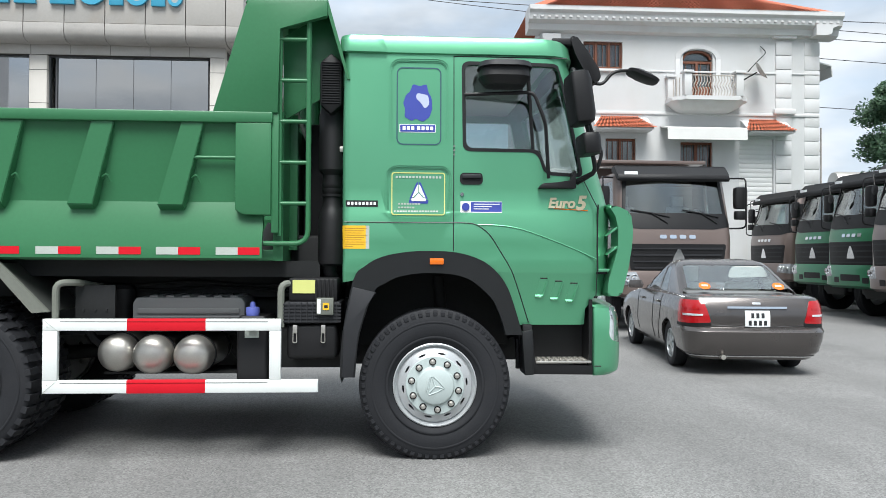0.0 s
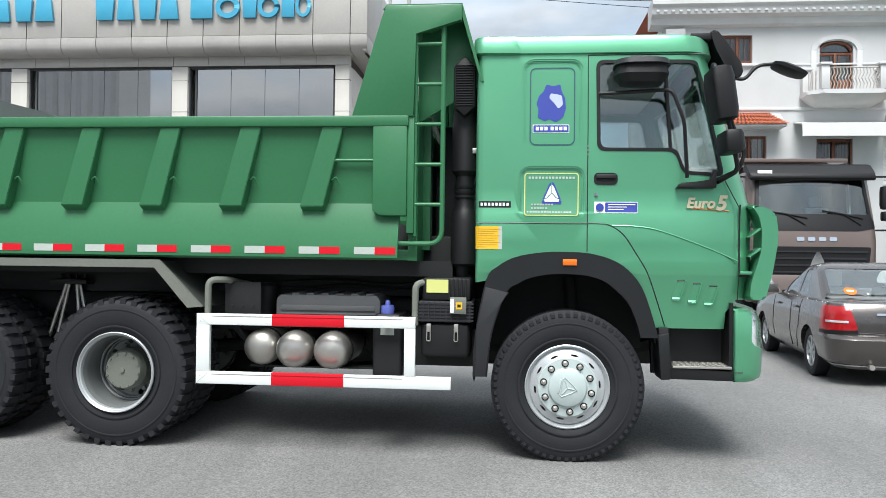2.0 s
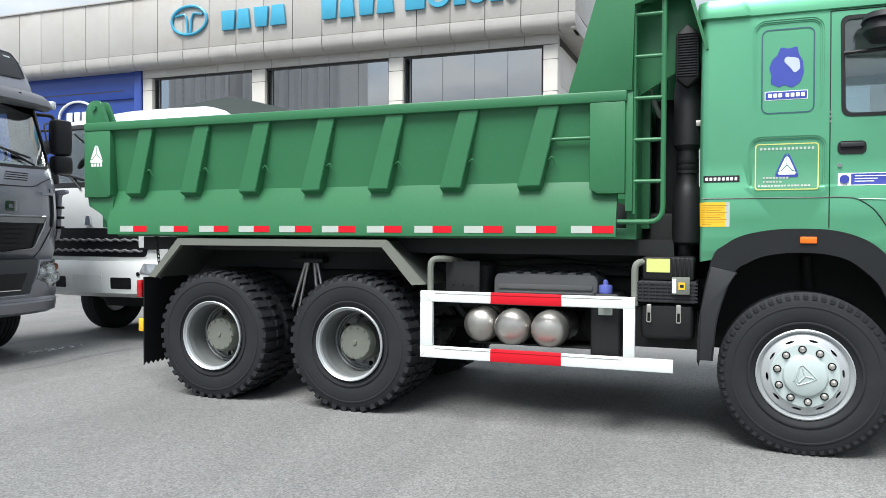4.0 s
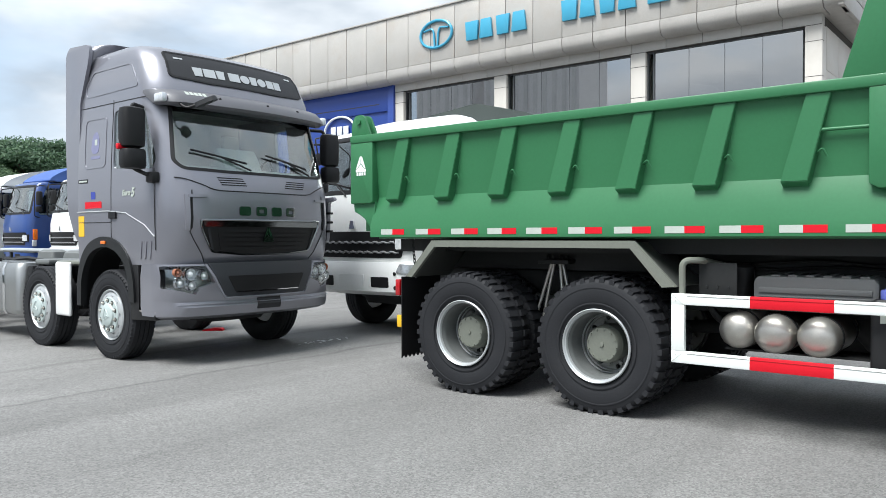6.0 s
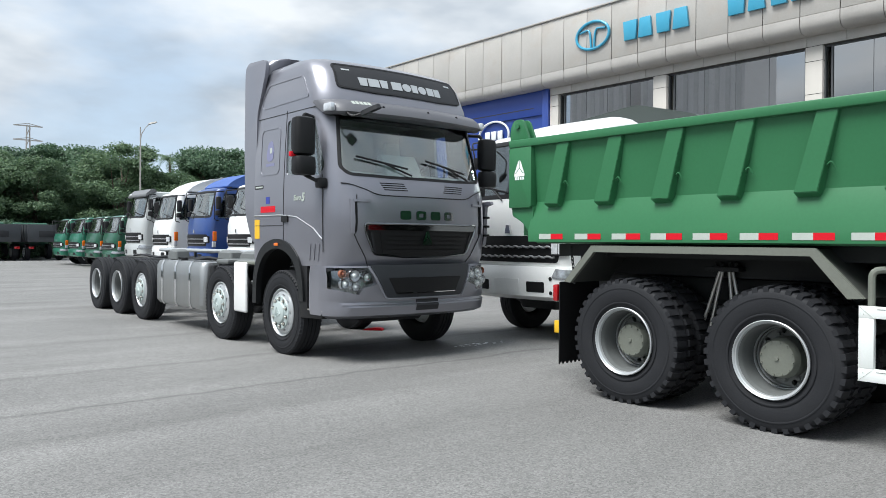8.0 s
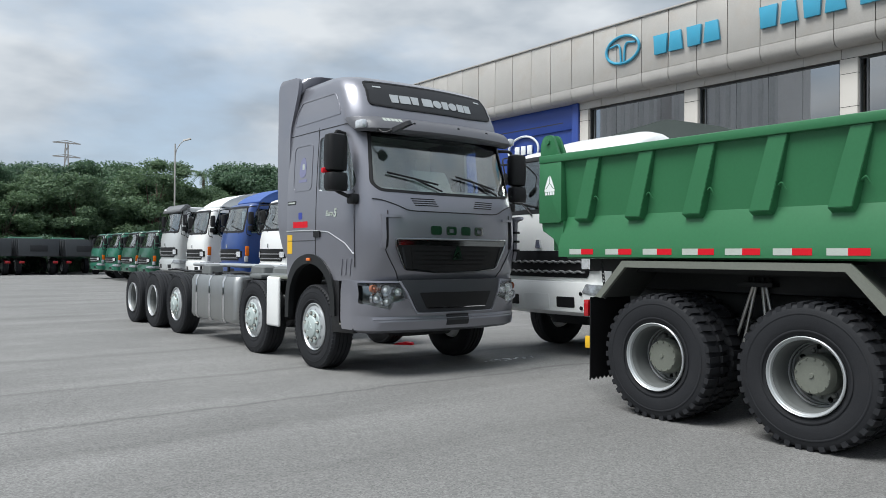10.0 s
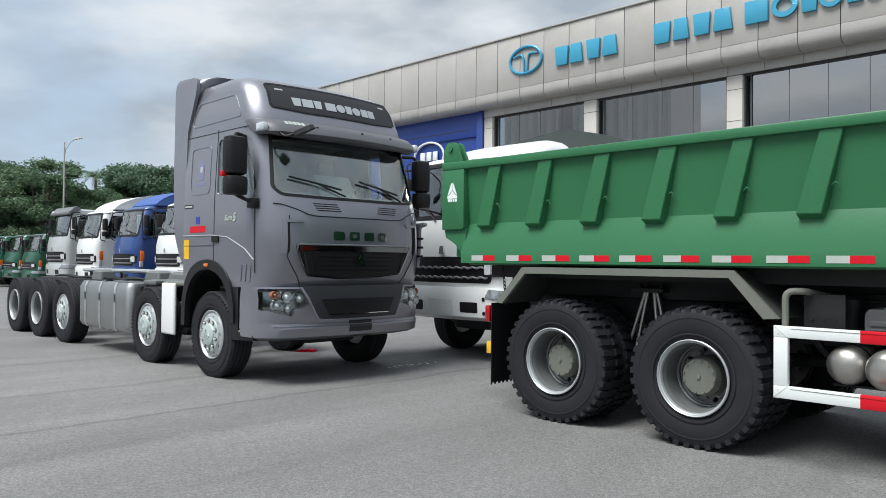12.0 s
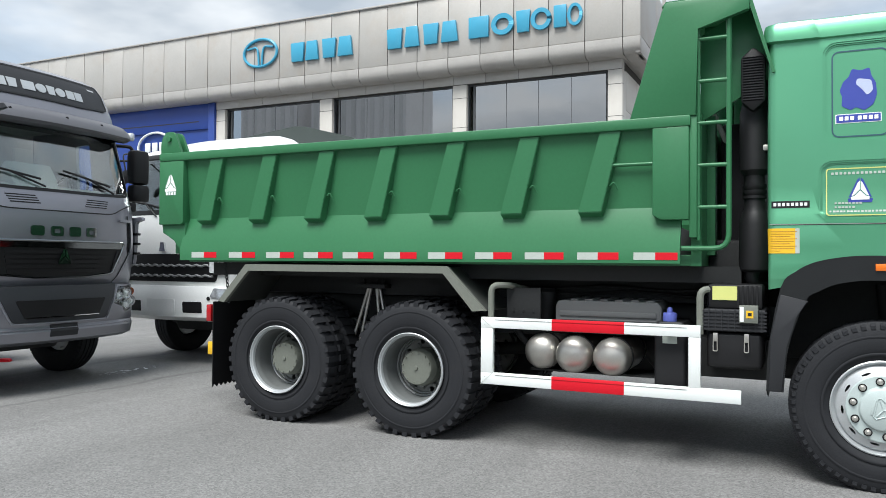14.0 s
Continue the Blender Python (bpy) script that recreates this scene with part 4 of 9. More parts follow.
part("tipping_ram", cyl(B(), (-1.7, 0, 0.85), (-1.3, 0, 1.7), 0.11), M["chassis"], truck)
bm = loft([(0.62, -0.3, 0.3, 0.3, 0.05, 0.05, 0), (0.9, -0.3, 0.3, 0.3, 0.05, 0.05, 0)])
part("silencer", bm, M["chassis"], truck, "", Matrix.Translation((-0.9, -0.6, 0)))

# air filter housing and intake stack behind the cab
af = part("air_filter_box", box(B(), -1.06, -0.7, -1.18, -0.72, 0.72, 0.97, 0.03, 3), M["black_plastic"], truck, "ribbed black plastic air filter box")
part("filter_band", box(B(), -1.08, -0.68, -1.2, -0.72, 0.975, 1.13, 0.015), M["grey_plastic"], af)
part("filter_lid", box(B(), -1.05, -0.7, -1.18, -0.72, 1.13, 1.3, 0.02), M["black_plastic"], af)
for i in range(6):
    part("filter_rib", box(B(), -1.085, -0.675, -1.206, -1.19, 0.985 + 0.024 * i, 0.997 + 0.024 * i), M["grey_plastic"], af)
for i in range(5):
    part("filter_rib", box(B(), -0.86 + 0.03 * i, -0.848 + 0.03 * i, -1.192, -1.17, 1.14, 1.29), M["black_plastic"], af)
part("filter_label", box(B(), -1.02, -0.85, -1.186, -1.182, 1.19, 1.285), M["pale_yellow"], af, "pale yellow label")
for x in (-1.0, -0.8):
    cl = part("clasp", box(B(), x - 0.016, x + 0.016, -1.198, -1.18, 0.905, 0.965, 0.004), M["steel"], af, "bright steel clasp")
    part("clasp_loop", tube(B(), bend([(x - 0.012, -1.196, 0.92), (x - 0.014, -1.2, 0.84), (x + 0.014, -1.2, 0.84), (x + 0.012, -1.196, 0.92)], 0.01), 0.004, 6), M["steel"], cl)
for i in range(9):
    part("filter_rib", box(B(), -1.045 + 0.042 * i, -1.037 + 0.042 * i, -1.21, -1.19, 0.98, 1.125), M["grey_plastic"], af)
part("switch_box", box(B(), -0.845, -0.725, -1.24, -1.2, 1.04, 1.16, 0.006), M["olive"], truck, "grey metal switch box")
part("switch_label", box(B(), -0.84, -0.815, -1.2425, -1.239, 1.05, 1.15), M["white_print"], truck)
part("switch_label", box(B(), -0.8, -0.755, -1.2425, -1.239, 1.075, 1.125), M["yellow"], truck, "yellow warning label")
part("switch_label", box(B(), -0.79, -0.765, -1.2445, -1.242, 1.09, 1.11), M["black_print"], truck)
bm = lathe(B(), [(0.075, 1.38), (0.1, 1.4), (0.105, 1.46), (0.105, 1.72), (0.085, 1.8), (0.07, 1.83), (0.07, 1.9), (0.08, 1.9), (0.08, 1.92), (0.07, 1.92), (0.08, 1.94), (0.08, 1.96), (0.07, 1.96), (0.08, 1.98), (0.08, 2.0), (0.07, 2.0), (0.07, 2.06), (0.1, 2.1), (0.1, 2.5), (0.08, 2.6)], 28, at=(-0.765, -0.92, 0), axis="z")
part("intake_pipe", bm, M["black_plastic"], truck, "black plastic intake pipe with bellows")
bm = B()
prism(bm, [(-0.845, 2.56), (-0.845, 2.87), (-0.765, 2.94), (-0.685, 2.87), (-0.685, 2.56), (-0.765, 2.49)], -1.1, -0.74, bev=0.02)
me = solid(bm)
slots = B()
for i in range(17):
    box(slots, -0.83, -0.7, -1.2, -1.085, 2.562 + 0.0185 * i, 2.572 + 0.0185 * i)
part("intake_grille", dress(cut(me, solid(slots)), M["black_plastic"]), None, truck, "slotted black intake head")
part("intake_bracket", box(B(), -0.72, -0.66, -1.0, -0.97, 2.23, 2.27, 0.004), M["steel"], truck)
# dark box added to stop bright sky showing through the shaded gap
part("hydraulic_tank", box(B(), -1.02, -0.74, -0.62, 0.62, 1.35, 2.5, 0.03), M["black_plastic"], truck, "dark box added behind the cab to darken the gap")
part("exhaust_bend", tube(B(), bend([(-0.78, -0.92, 1.4), (-0.78, -0.92, 1.32), (-0.7, -0.8, 1.25)], 0.06), 0.05, 12), M["black_plastic"], truck)


# ---------------------------------------------------------------- cabs
def width_at(levels, z):
    for a, b in zip(levels, levels[1:]):
        if a[0] <= z <= b[0]:
            t = (z - a[0]) / (b[0] - a[0])
            return a[3] * (1 - t) + b[3] * t
    return levels[-1][3]


def front_at(levels, z, y=0.0):
    for a, b in zip(levels, levels[1:]):
        if a[0] <= z <= b[0]:
            t = (z - a[0]) / (b[0] - a[0])
            xf, hw, bow, rf = [a[i] * (1 - t) + b[i] * t for i in (2, 3, 6, 4)]
            x = xf + bow * (1 - (y / hw) ** 2)
            d = abs(y) - (hw - rf)
            return x - (rf - math.sqrt(max(0, rf * rf - d * d)) if d > 0 else 0)
    return levels[-1][2]


def cab_shell(levels, cuts, thick=0.045):
    """Hollow cab with openings; cuts are solids to take away."""
    me = cut(solid(loft(levels)), solid(loft(levels, -thick)))
    for c in cuts:
        me = cut(me, c)
    return me


def skin_piece(levels, cutter, off=0.003):
    """The cab's outer surface, off metres proud, where it lies inside the cutter."""
    return cut(solid(loft(levels, off)), cutter, "INTERSECT")


def shell_piece(levels, cutter, outer, inner):
    return cut(cut(solid(loft(levels, outer)), solid(loft(levels, inner))), cutter, "INTERSECT")


def side_cut(pts, near=True, far=True, deep=0.3, hw=1.24):
    bm = B()
    if near:
        prism(bm, pts, -hw - 0.3, -hw + deep)
    if far:
        prism(bm, pts, hw - deep, hw + 0.3)
    return solid(bm)


def front_cut(pts, x0, x1=4.0):
    return solid(prism(B(), pts, x0, x1, axis="x"))


def side_line(levels, pts, r=0.005, sd=-1):
    """A thin seam drawn on the cab's side through (x, z) points."""
    return tube(B(), [(x, sd * (width_at(levels, z) + r * 0.2), z) for x, z in pts], r, 5)


def dense(pts, step=0.08):
    out = []
    for a, b in zip(pts, pts[1:]):
        n = max(1, int(math.hypot(b[0] - a[0], b[1] - a[1]) / step))
        out += [(a[0] + (b[0] - a[0]) * i / n, a[1] + (b[1] - a[1]) * i / n) for i in range(n)]
    return out + [pts[-1]]


def seat(parent, x, y, z, light=False):
    bm = B()
    box(bm, x - 0.25, x + 0.25, y - 0.25, y + 0.25, z, z + 0.16, 0.05, 3)
    prism(bm, [(x - 0.3, z + 0.1), (x - 0.42, z + 0.75), (x - 0.3, z + 0.75), (x - 0.16, z + 0.14)], y - 0.24, y + 0.24, bev=0.04)
    prism(bm, [(x - 0.43, z + 0.76), (x - 0.45, z + 0.98), (x - 0.36, z + 0.98), (x - 0.34, z + 0.76)], y - 0.13, y + 0.13, bev=0.03)
    part("seat", bm, M["interior_light" if light else "interior"], parent, "driver's seat in plastic cover" if light else "dark cloth seat")


def steering_wheel(parent, x, y, z):
    bm = B()
    rot = Matrix.Translation((x, y, z)) @ Matrix.Rotation(radians(-55), 4, "Y")
    tube(bm, [rot @ Vector((0.22 * math.cos(a), 0.22 * math.sin(a), 0)) for a in [2 * math.pi * i / 24 for i in range(24)]], 0.016, 6, loop=True)
    for a in (90, 210, 330):
        cyl(bm, rot @ Vector((0, 0, -0.03)), rot @ Vector((0.22 * math.cos(radians(a)), 0.22 * math.sin(radians(a)), 0)), 0.014, seg=6)
    cyl(bm, rot @ Vector((0, 0, 0)), rot @ Vector((0, 0, -0.4)), 0.03, seg=8)
    part("steering_wheel", bm, M["black_plastic"], parent)


def curve_line(pts, n=4):
    """A smooth line through (x, z) points."""
    out, k = [], len(pts)
    for i in range(k - 1):
        p0, p1, p2, p3 = (Vector(pts[max(0, min(k - 1, j))]) for j in (i - 1, i, i + 1, i + 2))
        for q in range(n):
            t = q / n
            v = 0.5 * ((2 * p1) + (p2 - p0) * t + (2 * p0 - 5 * p1 + 4 * p2 - p3) * t * t + (3 * p1 - p0 - 3 * p2 + p3) * t ** 3)
            out.append((v.x, v.y))
    return out + [tuple(pts[-1])]


M["arch_black"] = material("satin_black_arch", (0.011, 0.012, 0.013), 0.42, 0, 0.12, 0.3, 150, bump=0.1, spec=0.4)


def text_mesh(body, size, depth=0.002):
    """Built-in font; faces -y, base line along x."""
    cu = bpy.data.curves.new("lettering", "FONT")
    cu.body, cu.size, cu.extrude, cu.offset, cu.shear = body, size, depth, size * 0.035, 0.2
    cu.align_x, cu.align_y = "CENTER", "CENTER"
    ob = bpy.data.objects.new("lettering", cu)
    scene.collection.objects.link(ob)
    dg = bpy.context.evaluated_depsgraph_get()
    me = bpy.data.meshes.new_from_object(ob.evaluated_get(dg))
    bpy.data.objects.remove(ob)
    me.transform(Matrix.Rotation(radians(90), 4, "X"))
    return me


# green cab; levels: z, back, front, half width, front radius, back radius, bow
GL = [(0.965, -0.665, 1.20, 1.176, 0.20, 0.03, 0.10), (1.10, -0.665, 1.235, 1.198, 0.20, 0.03, 0.11), (1.335, -0.665, 1.262, 1.24, 0.20, 0.03, 0.12), (1.352, -0.665, 1.265, 1.245, 0.20, 0.03, 0.12), (1.45, -0.665, 1.27, 1.236, 0.20, 0.05, 0.12), (1.55, -0.665, 1.27, 1.233, 0.20, 0.05, 0.12),
      (1.768, -0.67, 1.27, 1.236, 0.2, 0.06, 0.14), (1.782, -0.67, 1.265, 1.230, 0.2, 0.06, 0.14), (1.95, -0.67, 1.22, 1.232, 0.2, 0.06, 0.15), (2.35, -0.67, 1.10, 1.228, 0.2, 0.06, 0.15), (2.86, -0.665, 0.97, 1.205, 0.18, 0.06, 0.12), (2.912, -0.665, 0.96, 1.20, 0.18, 0.06, 0.12),
      (2.92, -0.675, 0.985, 1.217, 0.18, 0.06, 0.12), (3.01, -0.68, 0.97, 1.213, 0.18, 0.06, 0.11), (3.042, -0.675, 0.95, 1.197, 0.18, 0.07, 0.1), (3.062, -0.65, 0.88, 1.15, 0.18, 0.08, 0.08), (3.07, -0.5, 0.6, 0.95, 0.18, 0.1, 0.05)]
ARCH = [(-0.9, 0.5), (-0.9, 1.27), (-0.66, 1.27), (-0.585, 1.285), (-0.50, 1.385), (-0.38, 1.45), (-0.2, 1.485), (-0.02, 1.492), (0.16, 1.48), (0.32, 1.43), (0.43, 1.35), (0.52, 1.22), (0.60, 0.98), (0.61, 0.5)]
SIDE_WIN = round_poly([(0.205, 2.845), (0.885, 2.84), (1.045, 2.06), (0.80, 2.075), (0.745, 2.235), (0.215, 2.24)], 0.05)
SCREEN = round_poly([(-1.04, 2.06), (1.04, 2.06), (1.0, 2.84), (-1.0, 2.84)], 0.1)
DOOR_CUT = side_cut(SIDE_WIN)
# two sunk panels behind the door, stepped at the rim; notch above the bumper
SUNK = [(-0.325, 0.078, 2.238, 2.868), (-0.35, 0.098, 1.722, 2.095)]
sinks = []
for x0, x1, z0, z1 in SUNK:
    for off, e in ((-0.006, 0.012), (-0.014, 0.0), (-0.02, -0.01)):
        sinks.append(cut(side_cut(rounded(x0 - e, x1 + e, z0 - e, z1 + e, 0.07 + e), True, False, 0.2), solid(loft(GL, off))))
NOTCH = solid(prism(B(), [(1.092, 0.5), (1.096, 1.083), (1.166, 1.172), (1.9, 1.172), (1.9, 0.5)], -1.5, 1.5))
cab = part("cab", dress(cab_shell(GL, [side_cut(ARCH, deep=1.235), DOOR_CUT, front_cut(SCREEN, 0.6), NOTCH] + sinks), M["cab_green"]), None, truck, "metallic green cab shell")
# raised roof end behind the cab's rear edge
part("roof_rear_edge", dress(skin_piece(GL, solid(prism(B(), [(-0.7, 2.925), (-0.7, 3.2), (-0.45, 3.2), (-0.36, 2.95), (-0.36, 2.915)], -1.3, 1.3)), 0.014), M["cab_green"]), None, cab)
for sd in (-1, 1):
    part("side_window", dress(shell_piece(GL, side_cut(SIDE_WIN, sd < 0, sd > 0), -0.014, -0.02), M["dark_glass"]), None, cab, "tinted door window")
part("windscreen", dress(shell_piece(GL, front_cut(SCREEN, 0.7), -0.014, -0.02), M["glass"]), None, cab, "clear windscreen")
# black window seal
ring_out = round_poly([(0.18, 2.87), (0.905, 2.865), (1.075, 2.035), (0.785, 2.05), (0.73, 2.212), (0.19, 2.215)], 0.06)
seal = cut(side_cut(ring_out, True, False, 0.06), side_cut(SIDE_WIN, True, False, 0.4))
part("window_seal", dress(skin_piece(GL, seal, 0.004), M["black_plastic"]), None, cab, "black rubber window seal")
part("window_divider", tube(B(), [(0.70, -1.222, 2.235), (0.66, -1.218, 2.84)], 0.012, 6), M["black_plastic"], cab)
# door seams and body lines
arch_seam = curve_line([(0.127, 1.702), (0.2, 1.70), (0.285, 1.688), (0.38, 1.622), (0.461, 1.502), (0.543, 1.361), (0.605, 1.2), (0.679, 0.982)])
for pts in ([(0.125, 2.905), (0.126, 1.50)], [(0.125, 2.905), (0.95, 2.905)], [(1.05, 2.05), (1.17, 1.82), (1.168, 1.44), (1.168, 1.175)], arch_seam, [(-0.655, 1.70), (0.127, 1.70)]):
    part("door_seam", side_line(GL, dense(pts), 0.0038), M["black_print"], cab)
part("body_crease", side_line(GL, curve_line([(0.3, 1.687), (0.44, 1.684), (0.602, 1.661), (0.805, 1.594), (1.008, 1.515), (1.165, 1.443)]), 0.005), M["cab_green"], cab)
for x, z in ((0.128, 2.25), (0.128, 2.22), (0.128, 2.19)):
    part("hinge_pin", cyl(B(), (x, -1.226, z), (x, -1.237, z), 0.007, seg=8), M["rim_grey"], cab)
def sticker(x0, x1, z0, z1, mat, off, r=0.02, label=""):
    return part("sticker", dress(skin_piece(GL, side_cut(rounded(x0, x1, z0, z1, r), True, False, 0.09), off), mat), None, cab, label)
def sticker_ring(x0, x1, z0, z1, w, mat, off, r=0.02, label=""):
    c = cut(side_cut(rounded(x0, x1, z0, z1, r), True, False, 0.09), side_cut(rounded(x0 + w, x1 - w, z0 + w, z1 - w, r * 0.8), True, False, 0.4))
    return part("sticker_edge", dress(skin_piece(GL, c, off), mat), None, cab, label)
SK = -0.02
sticker_ring(-0.287, 0.036, 2.258, 2.822, 0.009, M["sticker_edge"], SK + 0.003, 0.045, "blue-grey rubber edge of the panel")
# plain blue shape and bar of the upper sticker
bm = B()
prism(bm, round_poly([(-0.175, 2.43), (-0.23, 2.46), (-0.225, 2.52), (-0.24, 2.56), (-0.22, 2.62), (-0.19, 2.645), (-0.17, 2.7), (-0.12, 2.685), (-0.07, 2.7), (-0.06, 2.645), (-0.035, 2.6), (-0.03, 2.52), (-0.05, 2.46), (-0.1, 2.425), (-0.15, 2.45)], 0.014), -1.26, -1.1)
part("sticker_shape", dress(skin_piece(GL, solid(bm), SK + 0.003), M["sticker_blue"]), None, cab, "plain blue printed shape")
bm = B()
prism(bm, round_poly([(-0.14, 2.635), (-0.06, 2.62), (-0.05, 2.55), (-0.085, 2.52), (-0.11, 2.56), (-0.15, 2.6)], 0.018), -1.26, -1.1)
part("sticker_shape", dress(skin_piece(GL, solid(bm), SK + 0.005), M["pale_lilac"]), None, cab)
sticker(-0.265, -0.005, 2.348, 2.408, M["white_print"], SK + 0.002, 0.004)
sticker(-0.26, -0.01, 2.353, 2.403, M["sticker_blue"], SK + 0.004, 0.004, "blue printed bar")
for i in range(7):
    sticker(-0.243 + i * 0.031 + (0.012 if i > 2 else 0), -0.243 + i * 0.031 + 0.022 + (0.012 if i > 2 else 0), 2.366, 2.392, M["white_print"], SK + 0.006, 0.003)
sticker(-0.325, 0.07, 1.748, 2.065, M["sticker_green"], SK + 0.002, 0.02, "pale green dealer sticker with yellow edge")
sticker_ring(-0.32, 0.065, 1.753, 2.06, 0.007, M["pale_yellow"], SK + 0.004, 0.02)
part("emblem", peak(0.082), M["sticker_blue"], cab, "white triangular emblem with blue edge", Matrix.Translation((-0.125, -1.2135, 1.915)))
part("emblem", peak(0.062), M["white_print"], cab, "", Matrix.Translation((-0.125, -1.2155, 1.913)))
for i in range(14):
    sticker(-0.29 + 0.024 * i, -0.275 + 0.024 * i, 2.018, 2.034, M["pale_tape"], SK + 0.0045, 0.003)
for z, a, b in ((1.828, -0.27, -0.1), (1.802, -0.27, -0.15), (1.776, -0.3, 0.03)):
    n = int((b - a) / 0.02)
    for i in range(n):
        sticker(a + 0.02 * i, a + 0.02 * i + (0.015 if i % 4 else 0.011), z, z + 0.012, M["pale_tape"], SK + 0.0045, 0.002)
sticker(-0.645, -0.415, 1.81, 1.855, M["black_print"], 0.002, 0.003, "black badge with pale letters")
for i in range(8):
    sticker(-0.632 + 0.0265 * i, -0.632 + 0.0265 * i + 0.017, 1.822, 1.843, M["white_print"], 0.0045, 0.002)
sticker(-0.69 + 0.02, -0.5, 1.51, 1.675, M["yellow"], 0.002, 0.003, "yellow notice sticker with fine print")
sticker(-0.5, -0.475, 1.51, 1.675, M["pale_tape"], 0.002, 0.003)
for i in range(9):
    sticker(-0.65, -0.53 + 0.02 * (i % 3) - (0.06 if i == 0 else 0), 1.525 + 0.016 * i, 1.5285 + 0.016 * i, M["notice_print"], 0.0035, 0.0012)
sticker(0.175, 0.475, 1.775, 1.855, M["white_print"], 0.002, 0.003)
sticker(0.25, 0.473, 1.78, 1.85, M["sticker_blue"], 0.0035, 0.003, "blue and white contact sticker")
part("sticker_dot", cyl(B(), (0.212, -1.234, 1.815), (0.212, -1.2405, 1.815), 0.028, seg=20), M["sticker_blue"], cab)
for z, b in ((1.832, 0.46), (1.815, 0.4), (1.798, 0.38)):
    sticker(0.27, b, z, z + 0.006, M["white_print"], 0.005, 0.002)
# lettering Euro5 on the door
for txt, size, x, mat in (("Euro", 0.1, 0.905, M["lettering_cream"]), ("5", 0.14, 1.045, M["lettering_cream"])):
    me = text_mesh(txt, size, 0.003)
    part("lettering", dress(me, mat), None, cab, "raised silver lettering", Matrix.Translation((x, -1.238, 1.845)))
part("lettering_edge", side_line(GL, dense([(0.85, 1.808), (1.1, 1.796)]), 0.004), M["orange"], cab)
# door handle and lock
hd = part("door_handle", dress(skin_piece(GL, side_cut(rounded(0.17, 0.335, 1.975, 2.06, 0.03), True, False, 0.05), 0.006), M["black_plastic"]), None, cab, "black recessed door handle")
part("handle_lever", box(B(), 0.185, 0.32, -1.256, -1.244, 2.02, 2.05, 0.005), M["grey_plastic"], hd)
part("door_lock", cyl(B(), (0.185, -1.236, 1.905), (0.185, -1.243, 1.905), 0.013), M["chrome"], cab)
# three raised fins on the lower door
for x, z in ((0.742, 1.305), (0.852, 1.285), (0.963, 1.27)):
    bm = B()
    prism(bm, [(x - 0.022, z - 0.125), (x + 0.032, z - 0.13), (x + 0.07, z - 0.005), (x + 0.06, z), (x + 0.015, z)], -1.28, -1.15)
    fin = part("door_fin", dress(skin_piece(GL, solid(bm), 0.003), M["cab_green"]), None, cab)
    w = B()
    y0, y1 = -(width_at(GL, z - 0.127) - 0.01), -(width_at(GL, z) - 0.01)
    a = [w.verts.new(p) for p in ((x + 0.026, y0, z - 0.13), (x + 0.04, y0, z - 0.13), (x + 0.078, y1, z), (x + 0.064, y1, z))]
    b = [w.verts.new(p) for p in ((x + 0.029, y0 - 0.034, z - 0.13), (x + 0.036, y0 - 0.034, z - 0.13), (x + 0.074, y1 - 0.02, z), (x + 0.067, y1 - 0.02, z))]
    w.faces.new(a)
    w.faces.new(b[::-1])
    for i in range(4):
        w.faces.new((a[i], b[i], b[(i + 1) % 4], a[(i + 1) % 4]))
    part("fin_blade", w, M["cab_green"], fin)
    part("fin_edge", side_line(GL, dense([(x - 0.02, z - 0.129), (x + 0.03, z - 0.13)]), 0.012), M["cab_green"], fin)
    part("fin_edge", side_line(GL, dense([(x + 0.012, z), (x + 0.064, z)]), 0.005), M["black_plastic"], fin)
# black wheel arch
arch_out = [(-0.675, 0.60), (-0.66, 0.9), (-0.585, 1.29), (-0.50, 1.39), (-0.38, 1.455), (-0.2, 1.49), (-0.02, 1.497), (0.16, 1.485), (0.32, 1.435), (0.43, 1.355), (0.52, 1.225), (0.60, 0.985), (0.62, 0.90)]
arch_in = [(-0.57, 0.60), (-0.54, 0.9), (-0.44, 1.20), (-0.36, 1.265), (-0.27, 1.31), (-0.14, 1.335), (-0.02, 1.34), (0.12, 1.33), (0.24, 1.295), (0.34, 1.22), (0.42, 1.13), (0.48, 0.985), (0.50, 0.90)]
arch_out, arch_in = curve_line(arch_out), curve_line(arch_in)
for sd in (-1, 1):
    bm = band(B(), arch_out, arch_in, min(sd * 1.2, sd * 1.262), max(sd * 1.2, sd * 1.262))
    bmesh.ops.bevel(bm, geom=[e for e in bm.edges if len(e.link_faces) == 2 and e.calc_face_angle() > 1.0], offset=0.008, segments=2, affect="EDGES")
    a = part("wheel_arch", bm, M["arch_black"], truck, "black plastic wheel arch")
    if sd < 0:
        part("arch_lamp", box(B(), -0.045, 0.055, -1.275, -1.255, 1.40, 1.445, 0.006), M["orange"], a, "orange side marker lamp")
        part("arch_flare", prism(B(), [(-0.66, 0.6), (-0.575, 0.6), (-0.56, 0.9), (-0.5, 1.1), (-0.42, 1.2), (-0.59, 1.24), (-0.65, 0.95)], -1.27, -1.235, bev=0.008), M["grey_plastic"], a)
    bm = band(B(), [(p[0], p[1] - 0.02) for p in arch_out], [(p[0] * 0.985, p[1] - 0.05) for p in arch_out], min(sd * 0.78, sd * 1.2), max(sd * 0.78, sd * 1.2))
    part("arch_liner", bm, M["black_plastic"], a)
